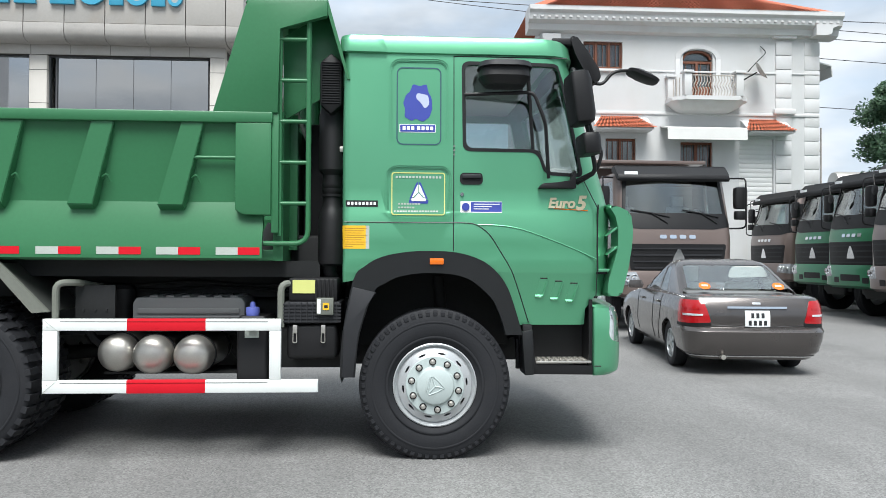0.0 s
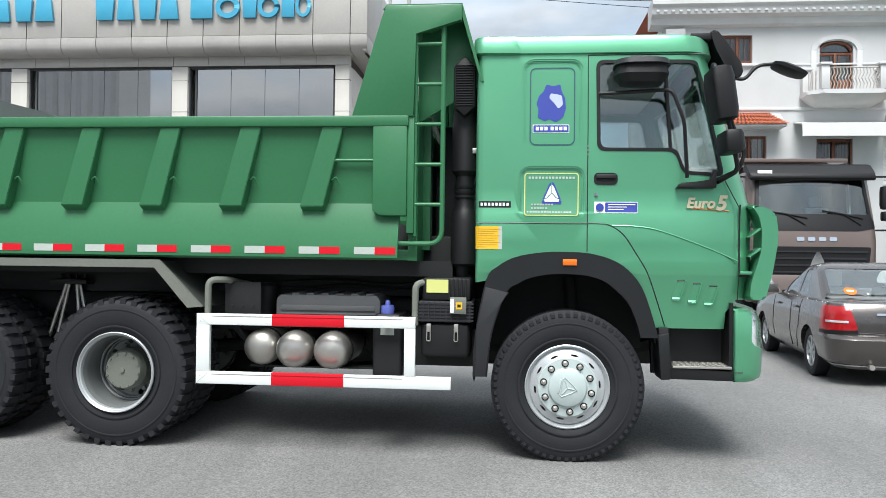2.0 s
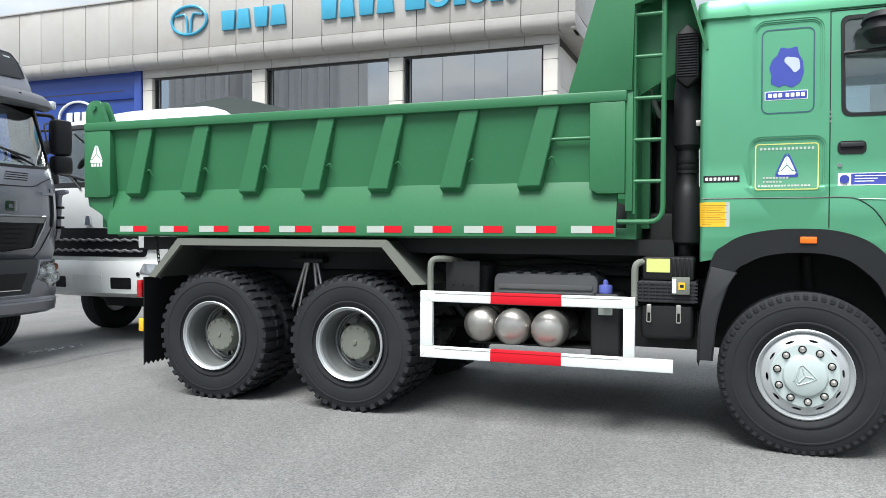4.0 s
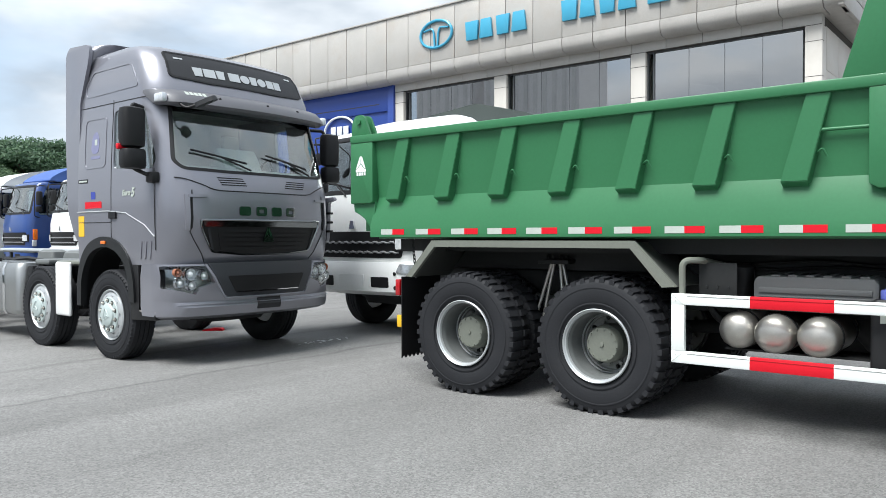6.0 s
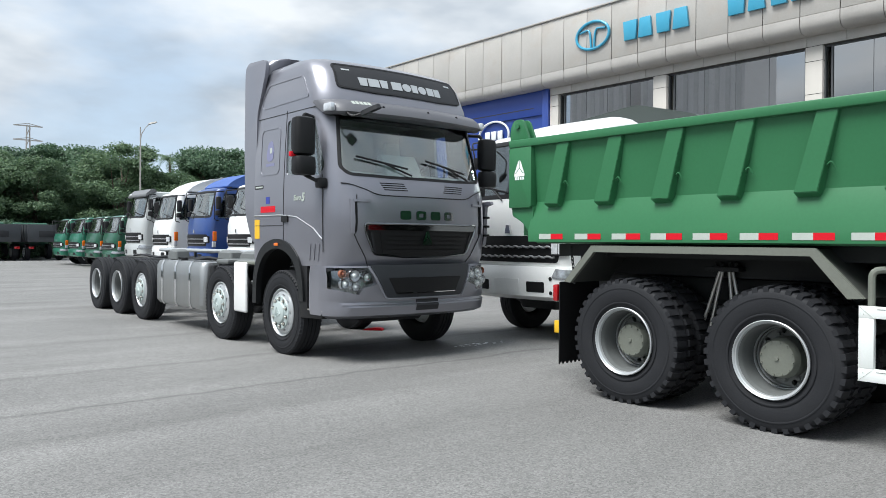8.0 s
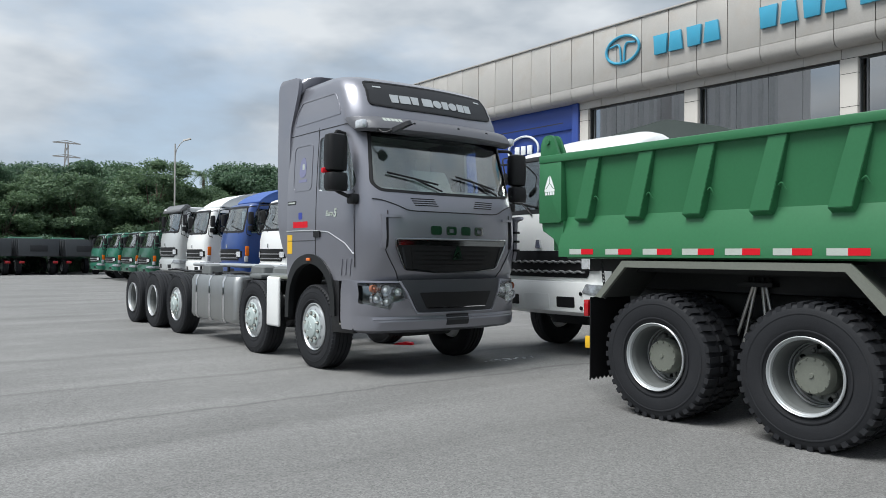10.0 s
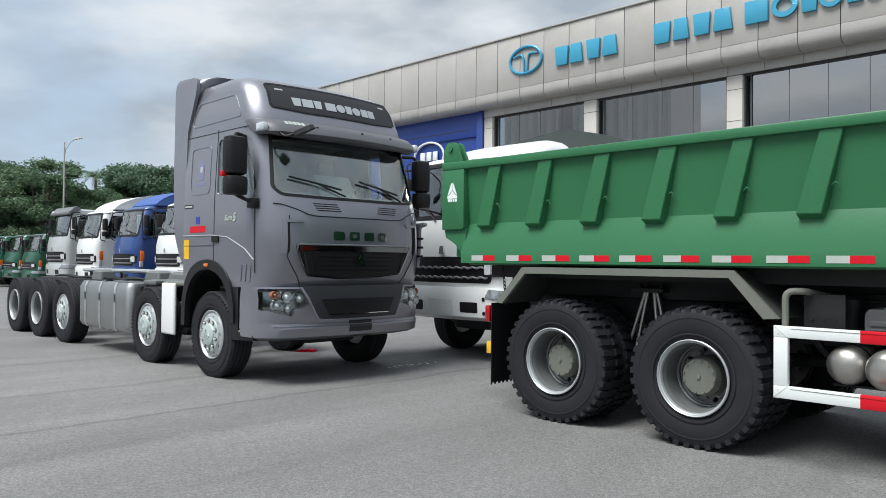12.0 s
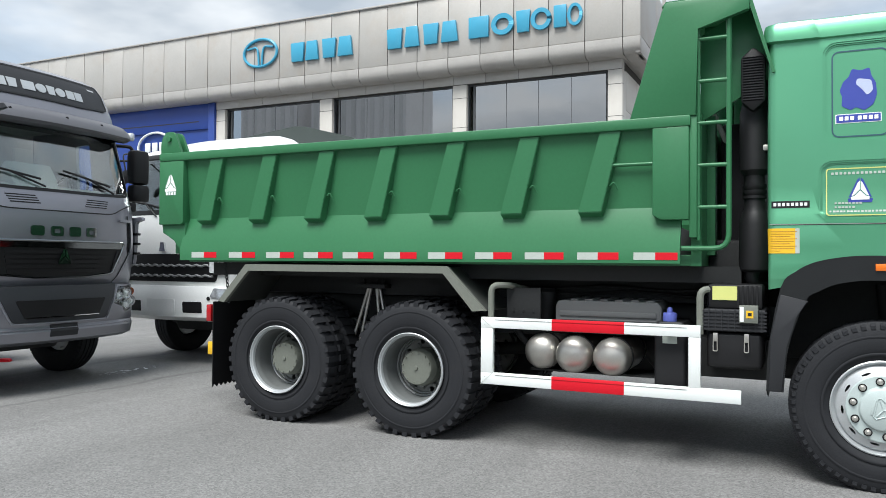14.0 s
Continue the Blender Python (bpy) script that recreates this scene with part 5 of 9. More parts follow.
# step well below the door, with bumper corner and head lamp
for sd in (-1, 1):
    ylo, yhi = (-1.22, -0.75) if sd < 0 else (0.75, 1.22)
    st = part("step_well", prism(B(), [(0.66, 0.612), (1.145, 0.606), (1.145, 0.675), (0.72, 0.69), (0.70, 0.97), (0.63, 0.97)], ylo, yhi, bev=0.006), M["black_plastic"], truck, "black boarding step")
    part("step_back", box(B(), 0.62, 1.17, min(sd * 0.96, sd * 1.0), max(sd * 0.96, sd * 1.0), 0.62, 1.25, 0), M["black_plastic"], st)
    part("step_side", box(B(), 1.12, 1.145, min(sd * 0.96, sd * 1.2), max(sd * 0.96, sd * 1.2), 0.62, 1.15, 0), M["black_plastic"], st)
    part("mudguard_strip", prism(B(), [(0.622, 0.92), (0.7, 0.935), (0.712, 0.61), (0.645, 0.605)], min(sd * 1.0, sd * 1.245), max(sd * 1.0, sd * 1.245), bev=0.008), M["arch_black"], st)
    bm = box(B(), 0.728, 1.132, ylo - 0.012, yhi, 0.69, 0.708, 0.004)
    for i in range(9):
        for j in range(3):
            cyl(bm, (0.77 + 0.04 * i, ylo + 0.03 + 0.06 * j, 0.708), (0.77 + 0.04 * i, ylo + 0.03 + 0.06 * j, 0.718), 0.013, seg=8)
    part("step_plate", bm, M["steel"], st, "perforated aluminium tread")
BL = [(0.6, 1.155, 1.30, 1.215, 0.15, 0.02, 0.14), (0.625, 1.148, 1.335, 1.232, 0.16, 0.02, 0.14), (0.668, 1.148, 1.342, 1.24, 0.16, 0.02, 0.14), (0.85, 1.148, 1.345, 1.242, 0.16, 0.02, 0.14), (1.02, 1.148, 1.34, 1.235, 0.16, 0.02, 0.13), (1.09, 1.15, 1.32, 1.215, 0.16, 0.02, 0.13), (1.112, 1.16, 1.29, 1.19, 0.16, 0.02, 0.12)]
HLC = solid(prism(B(), round_poly([(1.266, 0.885), (1.3, 0.85), (1.5, 0.79), (1.5, 1.13), (1.278, 1.1)], 0.025), -1.4, -0.85))
bumper = part("bumper", dress(cut(solid(loft(BL)), HLC), M["cab_green"]), None, truck, "green painted bumper")
part("bumper_seam", side_line(BL, dense([(1.15, 0.672), (1.2, 0.672)]), 0.004), M["black_print"], bumper)
hl = part("headlight", dress(cut(cut(solid(loft(BL, -0.03)), HLC, "INTERSECT"), solid(loft([(0.5, 0.5, 1.16, 2, 0.01, 0.01, 0), (1.4, 0.5, 1.16, 2, 0.01, 0.01, 0)]))), M["lamp_bright"]), None, truck, "clear headlamp")
part("headlight_lens", dress(cut(cut(solid(loft(BL, -0.002)), solid(loft(BL, -0.008))), HLC, "INTERSECT"), M["lens_glass"]), None, hl)
for z in (0.9, 1.02):
    part("lamp_bulb", lathe(B(), [(0.01, -0.03), (0.05, -0.01), (0.055, 0.02), (0.01, 0.02)], 16, at=(1.27, -1.12, z)), M["chrome"], hl)
# front corner air deflector
dfl = B()
pts = [(1.248, 1.837), (1.33, 1.825), (1.413, 1.782), (1.43, 1.66), (1.424, 1.55), (1.394, 1.368), (1.346, 1.178), (1.241, 1.177), (1.252, 1.3), (1.285, 1.4), (1.318, 1.52), (1.322, 1.66), (1.3, 1.76)]
prism(dfl, round_poly(pts, 0.025), -1.25, -1.06, bev=0.018)
df = part("air_deflector", dfl, M["cab_green"], cab, "green corner air deflector with fins")
for x, z in ((1.24, 1.612), (1.245, 1.475)):
    part("deflector_fin", prism(B(), [(x, z), (x + 0.085, z + 0.055), (x + 0.085, z + 0.075), (x + 0.055, z + 0.055)], -1.235, -1.1, bev=0.003), M["cab_green"], df)
part("channel_ledge", prism(B(), [(1.175, 1.352), (1.255, 1.352), (1.268, 1.375), (1.18, 1.375)], -1.236, -1.12, bev=0.006), M["cab_green"], cab)
part("deflector_gap", box(B(), 1.17, 1.25, -1.215, -1.1, 1.335, 1.351), M["black_plastic"], cab)
part("deflector_gap", side_line(GL, dense([(1.178, 1.84), (1.172, 1.75), (1.172, 1.36)]), 0.006), M["black_plastic"], cab)
# grille face
part("front_grille", dress(skin_piece(GL, front_cut(rounded(-0.8, 0.8, 1.2, 1.65, 0.05), 1.0), 0.006), M["black_plastic"]), None, cab)
# sun visor
bm = B()
vis = [(0.99, 3.085), (1.035, 3.1), (1.12, 2.99), (1.225, 2.83), (1.215, 2.76), (1.15, 2.745), (1.1, 2.83), (1.03, 2.96)]
prism(bm, round_poly(vis, 0.03), -1.13, 1.13, bev=0.015)
part("sun_visor", bm, M["black_plastic"], cab, "black plastic sun visor")
# roof-front bracket
part("visor_bracket", box(B(), 0.86, 1.04, -1.12, -1.0, 3.03, 3.08, 0.008), M["black_plastic"], cab)
# mirrors on the nearer side
def mirror_head(x, y, z, w, h, d, lean):
    lv = [(-h / 2, -d * 0.3, d * 0.3, w * 0.32, d * 0.25, d * 0.15, 0), (-h * 0.46, -d * 0.45, d * 0.45, w * 0.46, d * 0.3, d * 0.15, 0.01), (-h * 0.3, -d * 0.5, d * 0.5, w / 2, d * 0.35, d * 0.15, 0.015),
          (h * 0.3, -d * 0.5, d * 0.5, w / 2, d * 0.35, d * 0.15, 0.015), (h * 0.46, -d * 0.45, d * 0.45, w * 0.46, d * 0.3, d * 0.15, 0.01), (h / 2, -d * 0.3, d * 0.3, w * 0.32, d * 0.25, d * 0.15, 0)]
    bm = loft(lv, nc=3, ns=2, nf=3)
    bmesh.ops.transform(bm, matrix=pose(x, y, z, 0, lean, 0), verts=bm.verts)
    return bm
mi = part("mirror", mirror_head(0.99, -1.42, 2.565, 0.28, 0.37, 0.14, -8), M["black_plastic"], cab, "large black side mirror")
part("mirror_lower", mirror_head(1.055, -1.42, 2.245, 0.26, 0.155, 0.12, -5), M["black_plastic"], mi)
part("mirror_arm", tube(B(), bend([(0.98, -1.2, 2.78), (0.96, -1.36, 2.8), (1.0, -1.40, 2.6), (1.07, -1.40, 2.3), (1.12, -1.38, 2.06), (1.02, -1.24, 1.995)], 0.05), 0.016, 8), M["black_plastic"], mi)
part("mirror_arm", tube(B(), bend([(1.05, -1.38, 2.5), (1.085, -1.36, 2.37), (1.17, -1.37, 2.2), (1.13, -1.37, 2.07), (0.99, -1.26, 2.0)], 0.05), 0.013, 8), M["black_plastic"], mi)
part("mirror_foot", prism(B(), [(0.73, 1.95), (0.76, 1.985), (0.96, 2.0), (0.985, 2.08), (1.0, 2.08), (1.0, 1.95)], -1.30, -1.225, bev=0.008), M["black_plastic"], mi)
kb = part("kerb_mirror", loft([(2.655, -0.14, 0.14, 0.1, 0.08, 0.08, 0), (2.71, -0.18, 0.18, 0.14, 0.1, 0.1, 0), (2.775, -0.17, 0.17, 0.13, 0.1, 0.1, 0)], nc=4, ns=3, nf=3), M["black_plastic"], cab, "black kerb mirror above the door", Matrix.Translation((0.47, -1.36, 0.0)))
part("mirror_arm", tube(B(), bend([(0.2, -1.24, 2.62), (0.68, -1.36, 2.62), (0.76, -1.38, 2.4), (0.8, -1.3, 2.02)], 0.05), 0.013, 8), M["black_plastic"], cab)
part("kerb_mirror_top", loft([(2.775, -0.19, 0.19, 0.16, 0.12, 0.12, 0), (2.81, -0.18, 0.18, 0.15, 0.11, 0.11, 0), (2.84, -0.08, 0.08, 0.07, 0.05, 0.05, 0)], nc=4, ns=3, nf=3), M["grey_plastic"], kb)
fm = part("front_mirror", loft([(-0.025, -0.07, 0.07, 0.06, 0.05, 0.05, 0), (-0.01, -0.12, 0.12, 0.09, 0.06, 0.06, 0), (0.012, -0.125, 0.125, 0.095, 0.06, 0.06, 0), (0.034, -0.08, 0.08, 0.06, 0.05, 0.05, 0)], nc=4, ns=3, nf=4), M["black_plastic"], cab, "black front mirror on a curved arm", pose(1.575, -1.0, 2.83, 0, 22, 0))
part("mirror_arm", tube(B(), bend([(1.18, -1.0, 2.78), (1.27, -1.0, 2.765), (1.35, -1.0, 2.87), (1.48, -1.0, 2.88)], 0.06), 0.013, 8), M["black_plastic"], cab)
# interior
part("dashboard", prism(B(), [(0.75, 1.75), (1.15, 1.75), (1.1, 2.1), (0.85, 2.12), (0.75, 1.98)], -1.12, 1.12, bev=0.03), M["interior"], cab)
part("cab_floor", box(B(), -0.6, 1.1, -1.15, 1.15, 1.5, 1.54), M["interior"], cab)
part("headliner", box(B(), -0.6, 0.85, -1.12, 1.12, 2.91, 2.94), M["interior_light"], cab)
part("rear_lining", box(B(), -0.63, -0.6, -1.15, 1.15, 1.54, 2.91), M["interior"], cab)
part("door_lining", box(B(), 0.1, 0.95, 1.17, 1.19, 1.54, 2.2), M["interior"], cab)
part("bunk", box(B(), -0.6, -0.15, -1.1, 1.1, 1.54, 1.95, 0.05), M["interior_light"], cab, "bunk in plastic cover")
for y in (-0.65, 0.65):
    seat(cab, 0.35, y, 1.75, True)
steering_wheel(cab, 0.82, 0.62, 2.13)
part("wiper", tube(B(), [(front_at(GL, 2.1, -0.7) + 0.02, -0.7, 2.1), (front_at(GL, 2.2, -0.1) + 0.02, -0.1, 2.22)], 0.01, 6), M["black_plastic"], cab)


# ---------------------------------------------------------------- showroom building
M["alu_panel"] = material("stained_aluminium_panel", (0.45, 0.43, 0.4), 0.45, 0.1, 0.07, 0.9, 25, stain=(0.42, 0.36, 0.3), random_var=0.05)
M["alu_lip"] = material("weathered_fascia_lip", (0.42, 0.4, 0.375), 0.45, 0.1, 0.1, 0.6, 25, stain=(0.30, 0.28, 0.26), random_var=0.04)
M["joint"] = material("dark_joint", (0.05, 0.045, 0.04), 0.8)
M["pillar"] = material("pale_pillar_panel", (0.58, 0.55, 0.505), 0.5, 0, 0.06, 0.6, 30, stain=(0.5, 0.46, 0.41))
M["window_grey"] = material("dark_window_frame", (0.08, 0.085, 0.09), 0.45)
M["sign_blue"] = material("light_blue_sign", (0.05, 0.33, 0.5), 0.35, 0, 0.05, 0.3, 60, coat=0.3)
M["wall_blue"] = material("royal_blue_cladding", (0.02, 0.055, 0.27), 0.4, 0, 0.06, 0.8, 40, coat=0.2)
M["show_glass"] = glass_material("showroom_glass", (0.62, 0.66, 0.68), 0.015, 0.35, 0.46, 0.8)
M["plaster"] = material("white_plaster", (0.55, 0.555, 0.555), 0.8, 0, 0.09, 1.2, 40, bump=0.2, stain=(0.5, 0.49, 0.47))
M["trim_white"] = material("white_moulding", (0.6, 0.6, 0.6), 0.75, 0, 0.06, 0.8, 40, stain=(0.5, 0.48, 0.45))
M["roof_tile"] = material("orange_clay_tile", (0.47, 0.125, 0.06), 0.75, 0, 0.2, 0.4, 30, bump=0.2)
M["door_wood"] = material("brown_stained_wood", (0.17, 0.06, 0.03), 0.5, 0, 0.25, 0.3, 30)
M["iron"] = material("rusty_white_iron", (0.45, 0.42, 0.38), 0.7, 0, 0.3, 0.1, 30, stain=(0.2, 0.09, 0.04))
M["awning"] = material("white_awning_sheet", (0.62, 0.62, 0.6), 0.6, 0, 0.06, 0.5, 30)
M["shutter"] = material("white_roller_door", (0.68, 0.68, 0.67), 0.6, 0, 0.04, 0.8, 20)

FY = 18.0                       # plane of the shop front
show = thing("showroom", "two-storey dealer showroom clad in pale aluminium panels", "building", ident(0, FY, 0), kind="structure")
# body behind the facade
bays = [(-21.45, -16.9), (-16.35, -11.42), (-10.9, -6.08)]
for x0, x1 in ((-21.9, -21.45), (-16.9, -16.35), (-11.42, -10.9), (-6.08, -5.62)):
    p = part("pillar", box(B(), x0, x1, 0.0, 0.5, 0, 7.46, 0.015), M["pillar"], show, "pale panelled pillar")
    for z in (1.2, 2.4, 3.6, 4.8, 6.0, 7.0):
        part("pillar_joint", box(B(), x0 - 0.002, x1 + 0.002, -0.003, 0.2, z, z + 0.015), M["joint"], p)
for k, (x0, x1) in enumerate(bays):
    win = part("window", box(B(), x0, x1, 0.28, 0.34, 7.42, 7.46), M["window_grey"], show, "large dark showroom window")
    for x in (x0, x1 - 0.04):
        part("window_frame", box(B(), x, x + 0.04, 0.14, 0.3, 0.2, 7.44), M["window_grey"], win)
    part("frame_gap", box(B(), x0 + 0.19, x0 + 0.24, 0.16, 0.26, 0.2, 7.43), M["window_grey"], win)
    part("window_frame", box(B(), x0, x1, 0.14, 0.3, 7.42, 7.46), M["window_grey"], win)
    n = 4
    w = (x1 - x0 - 0.34) / n
    for i in range(n):
        pn = part("pane", box(B(), x0 + 0.25 + w * i + 0.008, x0 + 0.25 + w * (i + 1) - 0.008, 0.2, 0.212, 0.25, 7.42), M["show_glass"], win)
        part("mullion", box(B(), x0 + 0.25 + w * (i + 1) - 0.008, x0 + 0.25 + w * (i + 1) + 0.008, 0.195, 0.22, 0.25, 7.42), M["window_grey"], win)
# strip of panels over the windows
x = -21.9
while x < -5.7:
    part("lintel_panel", box(B(), x + 0.006, min(x + 1.17, -5.62) - 0.006, -0.02, 0.3, 7.47, 7.80, 0.006), M["alu_panel"], show)
    x += 1.17
part("lintel_back", box(B(), -21.9, -5.64, 0.0, 0.35, 7.46, 7.85), M["joint"], show)
# bullnose lip and tall fascia panels; the fascia oversails the front by 0.55 m
lip = [(-0.55, 8.28), (-0.56, 8.12), (-0.55, 7.98), (-0.5, 7.86), (-0.4, 7.79), (-0.25, 7.77), (0.4, 7.77), (0.4, 8.28)]
x = -40.6
while x < -5.0:
    x1 = min(x + 1.17, -4.96)
    t = B()
    prism(t, lip, x + 0.011, x1 - 0.011, axis="x")
    part("lip_panel", t, M["alu_lip"], show)
    part("fascia_panel", box(B(), x + 0.011, x1 - 0.011, -0.545, -0.5, 8.29, 10.36, 0.008), M["alu_panel"], show)
    x += 1.17
part("fascia_back", box(B(), -40.6, -4.98, -0.5, 0.4, 8.0, 10.34), M["joint"], show)
part("parapet_cap", box(B(), -40.65, -4.93, -0.6, 0.5, 10.36, 10.42, 0.01), M["alu_lip"], show)
# side wall to the back, with its own fascia
for i in range(6):
    y = 0.42 + 1.6 * i
    part("fascia_panel", box(B(), -5.01, -4.965, y - 0.9 if i == 0 else y + 0.006, y + 1.594, 8.29, 10.36, 0.008), M["alu_panel"], show)
    part("lip_panel", box(B(), -5.15, -4.965, y - 0.9 if i == 0 else y + 0.006, y + 1.594, 7.77, 8.28, 0.05), M["alu_lip"], show)
    for z in (0, 1.25, 2.5, 3.75, 5.0, 6.25):
        part("wall_panel", box(B(), -5.68, -5.62, y + 0.106, y + 1.694, z + 0.006, z + 1.244, 0.008), M["pillar"], show)
part("side_soffit", box(B(), -5.7, -5.0, 0.4, 10, 7.8, 7.86), M["alu_lip"], show)
part("side_back", box(B(), -5.9, -5.68, 0.3, 10, 0, 8.0), M["joint"], show)
part("roof", box(B(), -40.5, -5.1, 0.3, 10, 9.6, 9.8), M["joint"], show)
part("rear_wall", box(B(), -40.5, -5.1, 9.8, 10, 0, 9.7), M["pillar"], show)
part("show_floor", box(B(), -21.5, -5.7, 0.4, 9.8, 0.0, 0.05), M["pillar"], show)
part("mezzanine", box(B(), -21.5, -5.7, 5.5, 9.8, 3.8, 4.1), M["pillar"], show)
# blue section with a plain oval sign
part("blue_wall", box(B(), -40.5, -21.92, 0.06, 0.5, 0, 7.78), M["wall_blue"], show, "royal blue cladding")
part("blue_frame", box(B(), -22.25, -21.92, -0.1, 0.06, 0, 7.77, 0.01), M["wall_blue"], show)
part("blue_beam", box(B(), -40.5, -22.25, -0.02, 0.06, 6.75, 7.77, 0.01), M["wall_blue"], show)
part("blue_groove", box(B(), -40.4, -22.8, -0.026, -0.018, 7.05, 7.09), M["joint"], show)
ov = part("oval_sign", tube(B(), [(-25.2 + 0.95 * math.cos(a), -0.04, 6.15 + 0.62 * math.sin(a)) for a in [2 * math.pi * i / 40 for i in range(40)]], 0.05, 8, loop=True), M["white_print"], show, "white oval ring sign")
for i in range(3):
    part("sign_bar", box(B(), -25.75 + 0.4 * i, -25.45 + 0.4 * i, -0.06, 0.0, 5.95, 6.35, 0.02), M["white_print"], ov)
# oval emblem and plain letter-sized shapes in light blue on the fascia
em = part("emblem_ring", tube(B(), [(-19.22 + 0.78 * math.cos(a), -0.6, 9.32 + 0.52 * math.sin(a)) for a in [2 * math.pi * i / 48 for i in range(48)]], 0.055, 8, loop=True), M["sign_blue"], show, "light blue oval emblem")
for s in (-1, 1):
    part("emblem_arc", tube(B(), bend([(-19.22 + s * 0.60, -0.6, 9.50), (-19.22 + s * 0.2, -0.6, 9.56), (-19.22 + s * 0.11, -0.6, 9.4), (-19.22 + s * 0.07, -0.6, 8.86)], 0.15), 0.04, 8), M["sign_blue"], em)
def sign_shape(kind, x0, x1, z0, z1):
    """Plain blue shape of a letter's size: 0 and 1 slightly tapered blocks, 2 ring, 3 block."""
    w, c = x1 - x0, (x0 + x1) / 2
    bm = B()
    if kind == 2:
        ring = [[(c + w * k * math.cos(2 * math.pi * i / 28), (z0 + z1) / 2 + ((z1 - z0) / 2 - (0.5 - k) * w) * math.sin(2 * math.pi * i / 28)) for i in range(29)] for k in (0.5, 0.3)]
        band(bm, ring[0], ring[1], -0.66, -0.56)
        bmesh.ops.remove_doubles(bm, verts=bm.verts, dist=0.001)
    else:
        pts = {0: [(x0 + w * 0.2, z0), (x0 + w * 0.14, z1), (x1 - w * 0.1, z1), (x1 - w * 0.16, z0)], 1: [(x0 + w * 0.16, z0), (x0 + w * 0.24, z1), (x1 - w * 0.24, z1), (x1 - w * 0.14, z0)],
               3: [(x0 + w * 0.08, z0), (x0 + w * 0.08, z1), (x1 - w * 0.08, z1), (x1 - w * 0.08, z0)]}[kind]
        prism(bm, pts, -0.66, -0.56, bev=0.012)
    part("sign_letter", bm, M["sign_blue"], show, "light blue raised sign shape")
row1 = [(0, -17.88, -17.1), (1, -17.25, -16.42), (0, -16.48, -15.72), (1, -15.85, -14.95)]
row2 = [(0, -13.78, -12.98), (1, -13.1, -12.28), (0, -12.35, -11.6), (1, -11.72, -10.82), (3, -10.62, -9.78), (2, -9.75, -8.98), (0, -8.98, -8.36), (2, -8.4, -7.72), (3, -7.68, -7.2), (2, -7.2, -6.72)]
for k, a, b in row1 + row2:
    sign_shape(k, a, b, 8.8, 9.5)

# ---------------------------------------------------------------- villa behind the lot
house = thing("house", "white three-storey villa with orange tiled roof and balcony", "house", ident(0, 25, 0), kind="structure")
HX0, HX1 = 5.4, 17.06
opens = [(7.17, 8.79, 9.16, 10.26), (11.31, 12.56, 7.9, 10.0), (8.1, 9.35, 5.2, 6.31), (11.22, 12.57, 3.6, 6.2), (13.68, 15.15, 3.6, 6.38)]
me = solid(box(B(), HX0, HX1, 0, 9.0, 0, 10.75))
inner = solid(box(B(), HX0 + 0.3, HX1 - 0.3, 0.3, 8.7, 0.1, 10.5))
me = cut(me, inner)
for a, b, c, d in opens:
    if d == 10.0:
        pts = [(a, c), (b, c), (b, d - 0.25)] + [(a + (b - a) * (0.5 + 0.5 * math.cos(t)), d - 0.25 + 0.25 * math.sin(t)) for t in [math.pi * i / 10 for i in range(1, 10)]] + [(a, d - 0.25)]
        me = cut(me, solid(prism(B(), pts, -0.5, 0.35)))
    else:
        me = cut(me, solid(box(B(), a, b, -0.5, 0.35, c, d)))
part("wall", dress(me, M["plaster"]), None, house, "stained white plaster wall")
# quoins of the corner pilasters
for cx, w in ((15.55, 0.66), (16.75, 0.6)):
    for i in range(16):
        z = 1.0 + i * 0.59
        part("quoin", box(B(), cx - w / 2, cx + w / 2 if cx < 16 else HX1 + 0.04, -0.06 if cx < 16 else -0.02, 0.05, z, z + 0.555, 0.008), M["trim_white"], house)
part("capital", box(B(), 15.05, 16.05, -0.2, 0.05, 10.5, 10.75, 0.03), M["trim_white"], house)
part("capital", box(B(), 15.1, 16.0, -0.2, 0.05, 7.38, 7.6, 0.03), M["trim_white"], house)
part("capital", box(B(), 5.45, 6.2, -0.2, 0.05, 10.2, 10.5, 0.03), M["trim_white"], house)
part("pilaster", box(B(), 5.5, 6.15, -0.1, 0.05, 0, 10.2, 0.02), M["trim_white"], house)
part("string_course", box(B(), HX0, HX1, -0.05, 0.02, 7.3, 7.42, 0.015), M["trim_white"], house)
part("string_course", box(B(), HX0, HX1, -0.04, 0.02, 9.05, 9.12, 0.01), M["trim_white"], house)
# stepped cornice
corn = [(-0.02, 10.55), (-0.25, 10.62), (-0.3, 10.85), (-0.55, 10.95), (-0.6, 11.2), (-0.72, 11.3), (-0.72, 11.48), (0.4, 11.48), (0.4, 10.55)]
t = B()
prism(t, [(y, z) for y, z in corn], HX0 - 0.55, HX1 + 0.7, axis="x")
part("cornice", t, M["trim_white"], house, "moulded white cornice", smooth=20)
t = B()
prism(t, [(HX1 - y - 0.02, z) for y, z in corn], -0.6, 9.2, axis="y")
part("cornice", t, M["trim_white"], house, smooth=20)
for i in range(44):
    part("dentil", box(B(), HX0 - 0.4 + 0.29 * i, HX0 - 0.27 + 0.29 * i, -0.62, -0.55, 11.02, 11.1, 0.01), M["trim_white"], house)
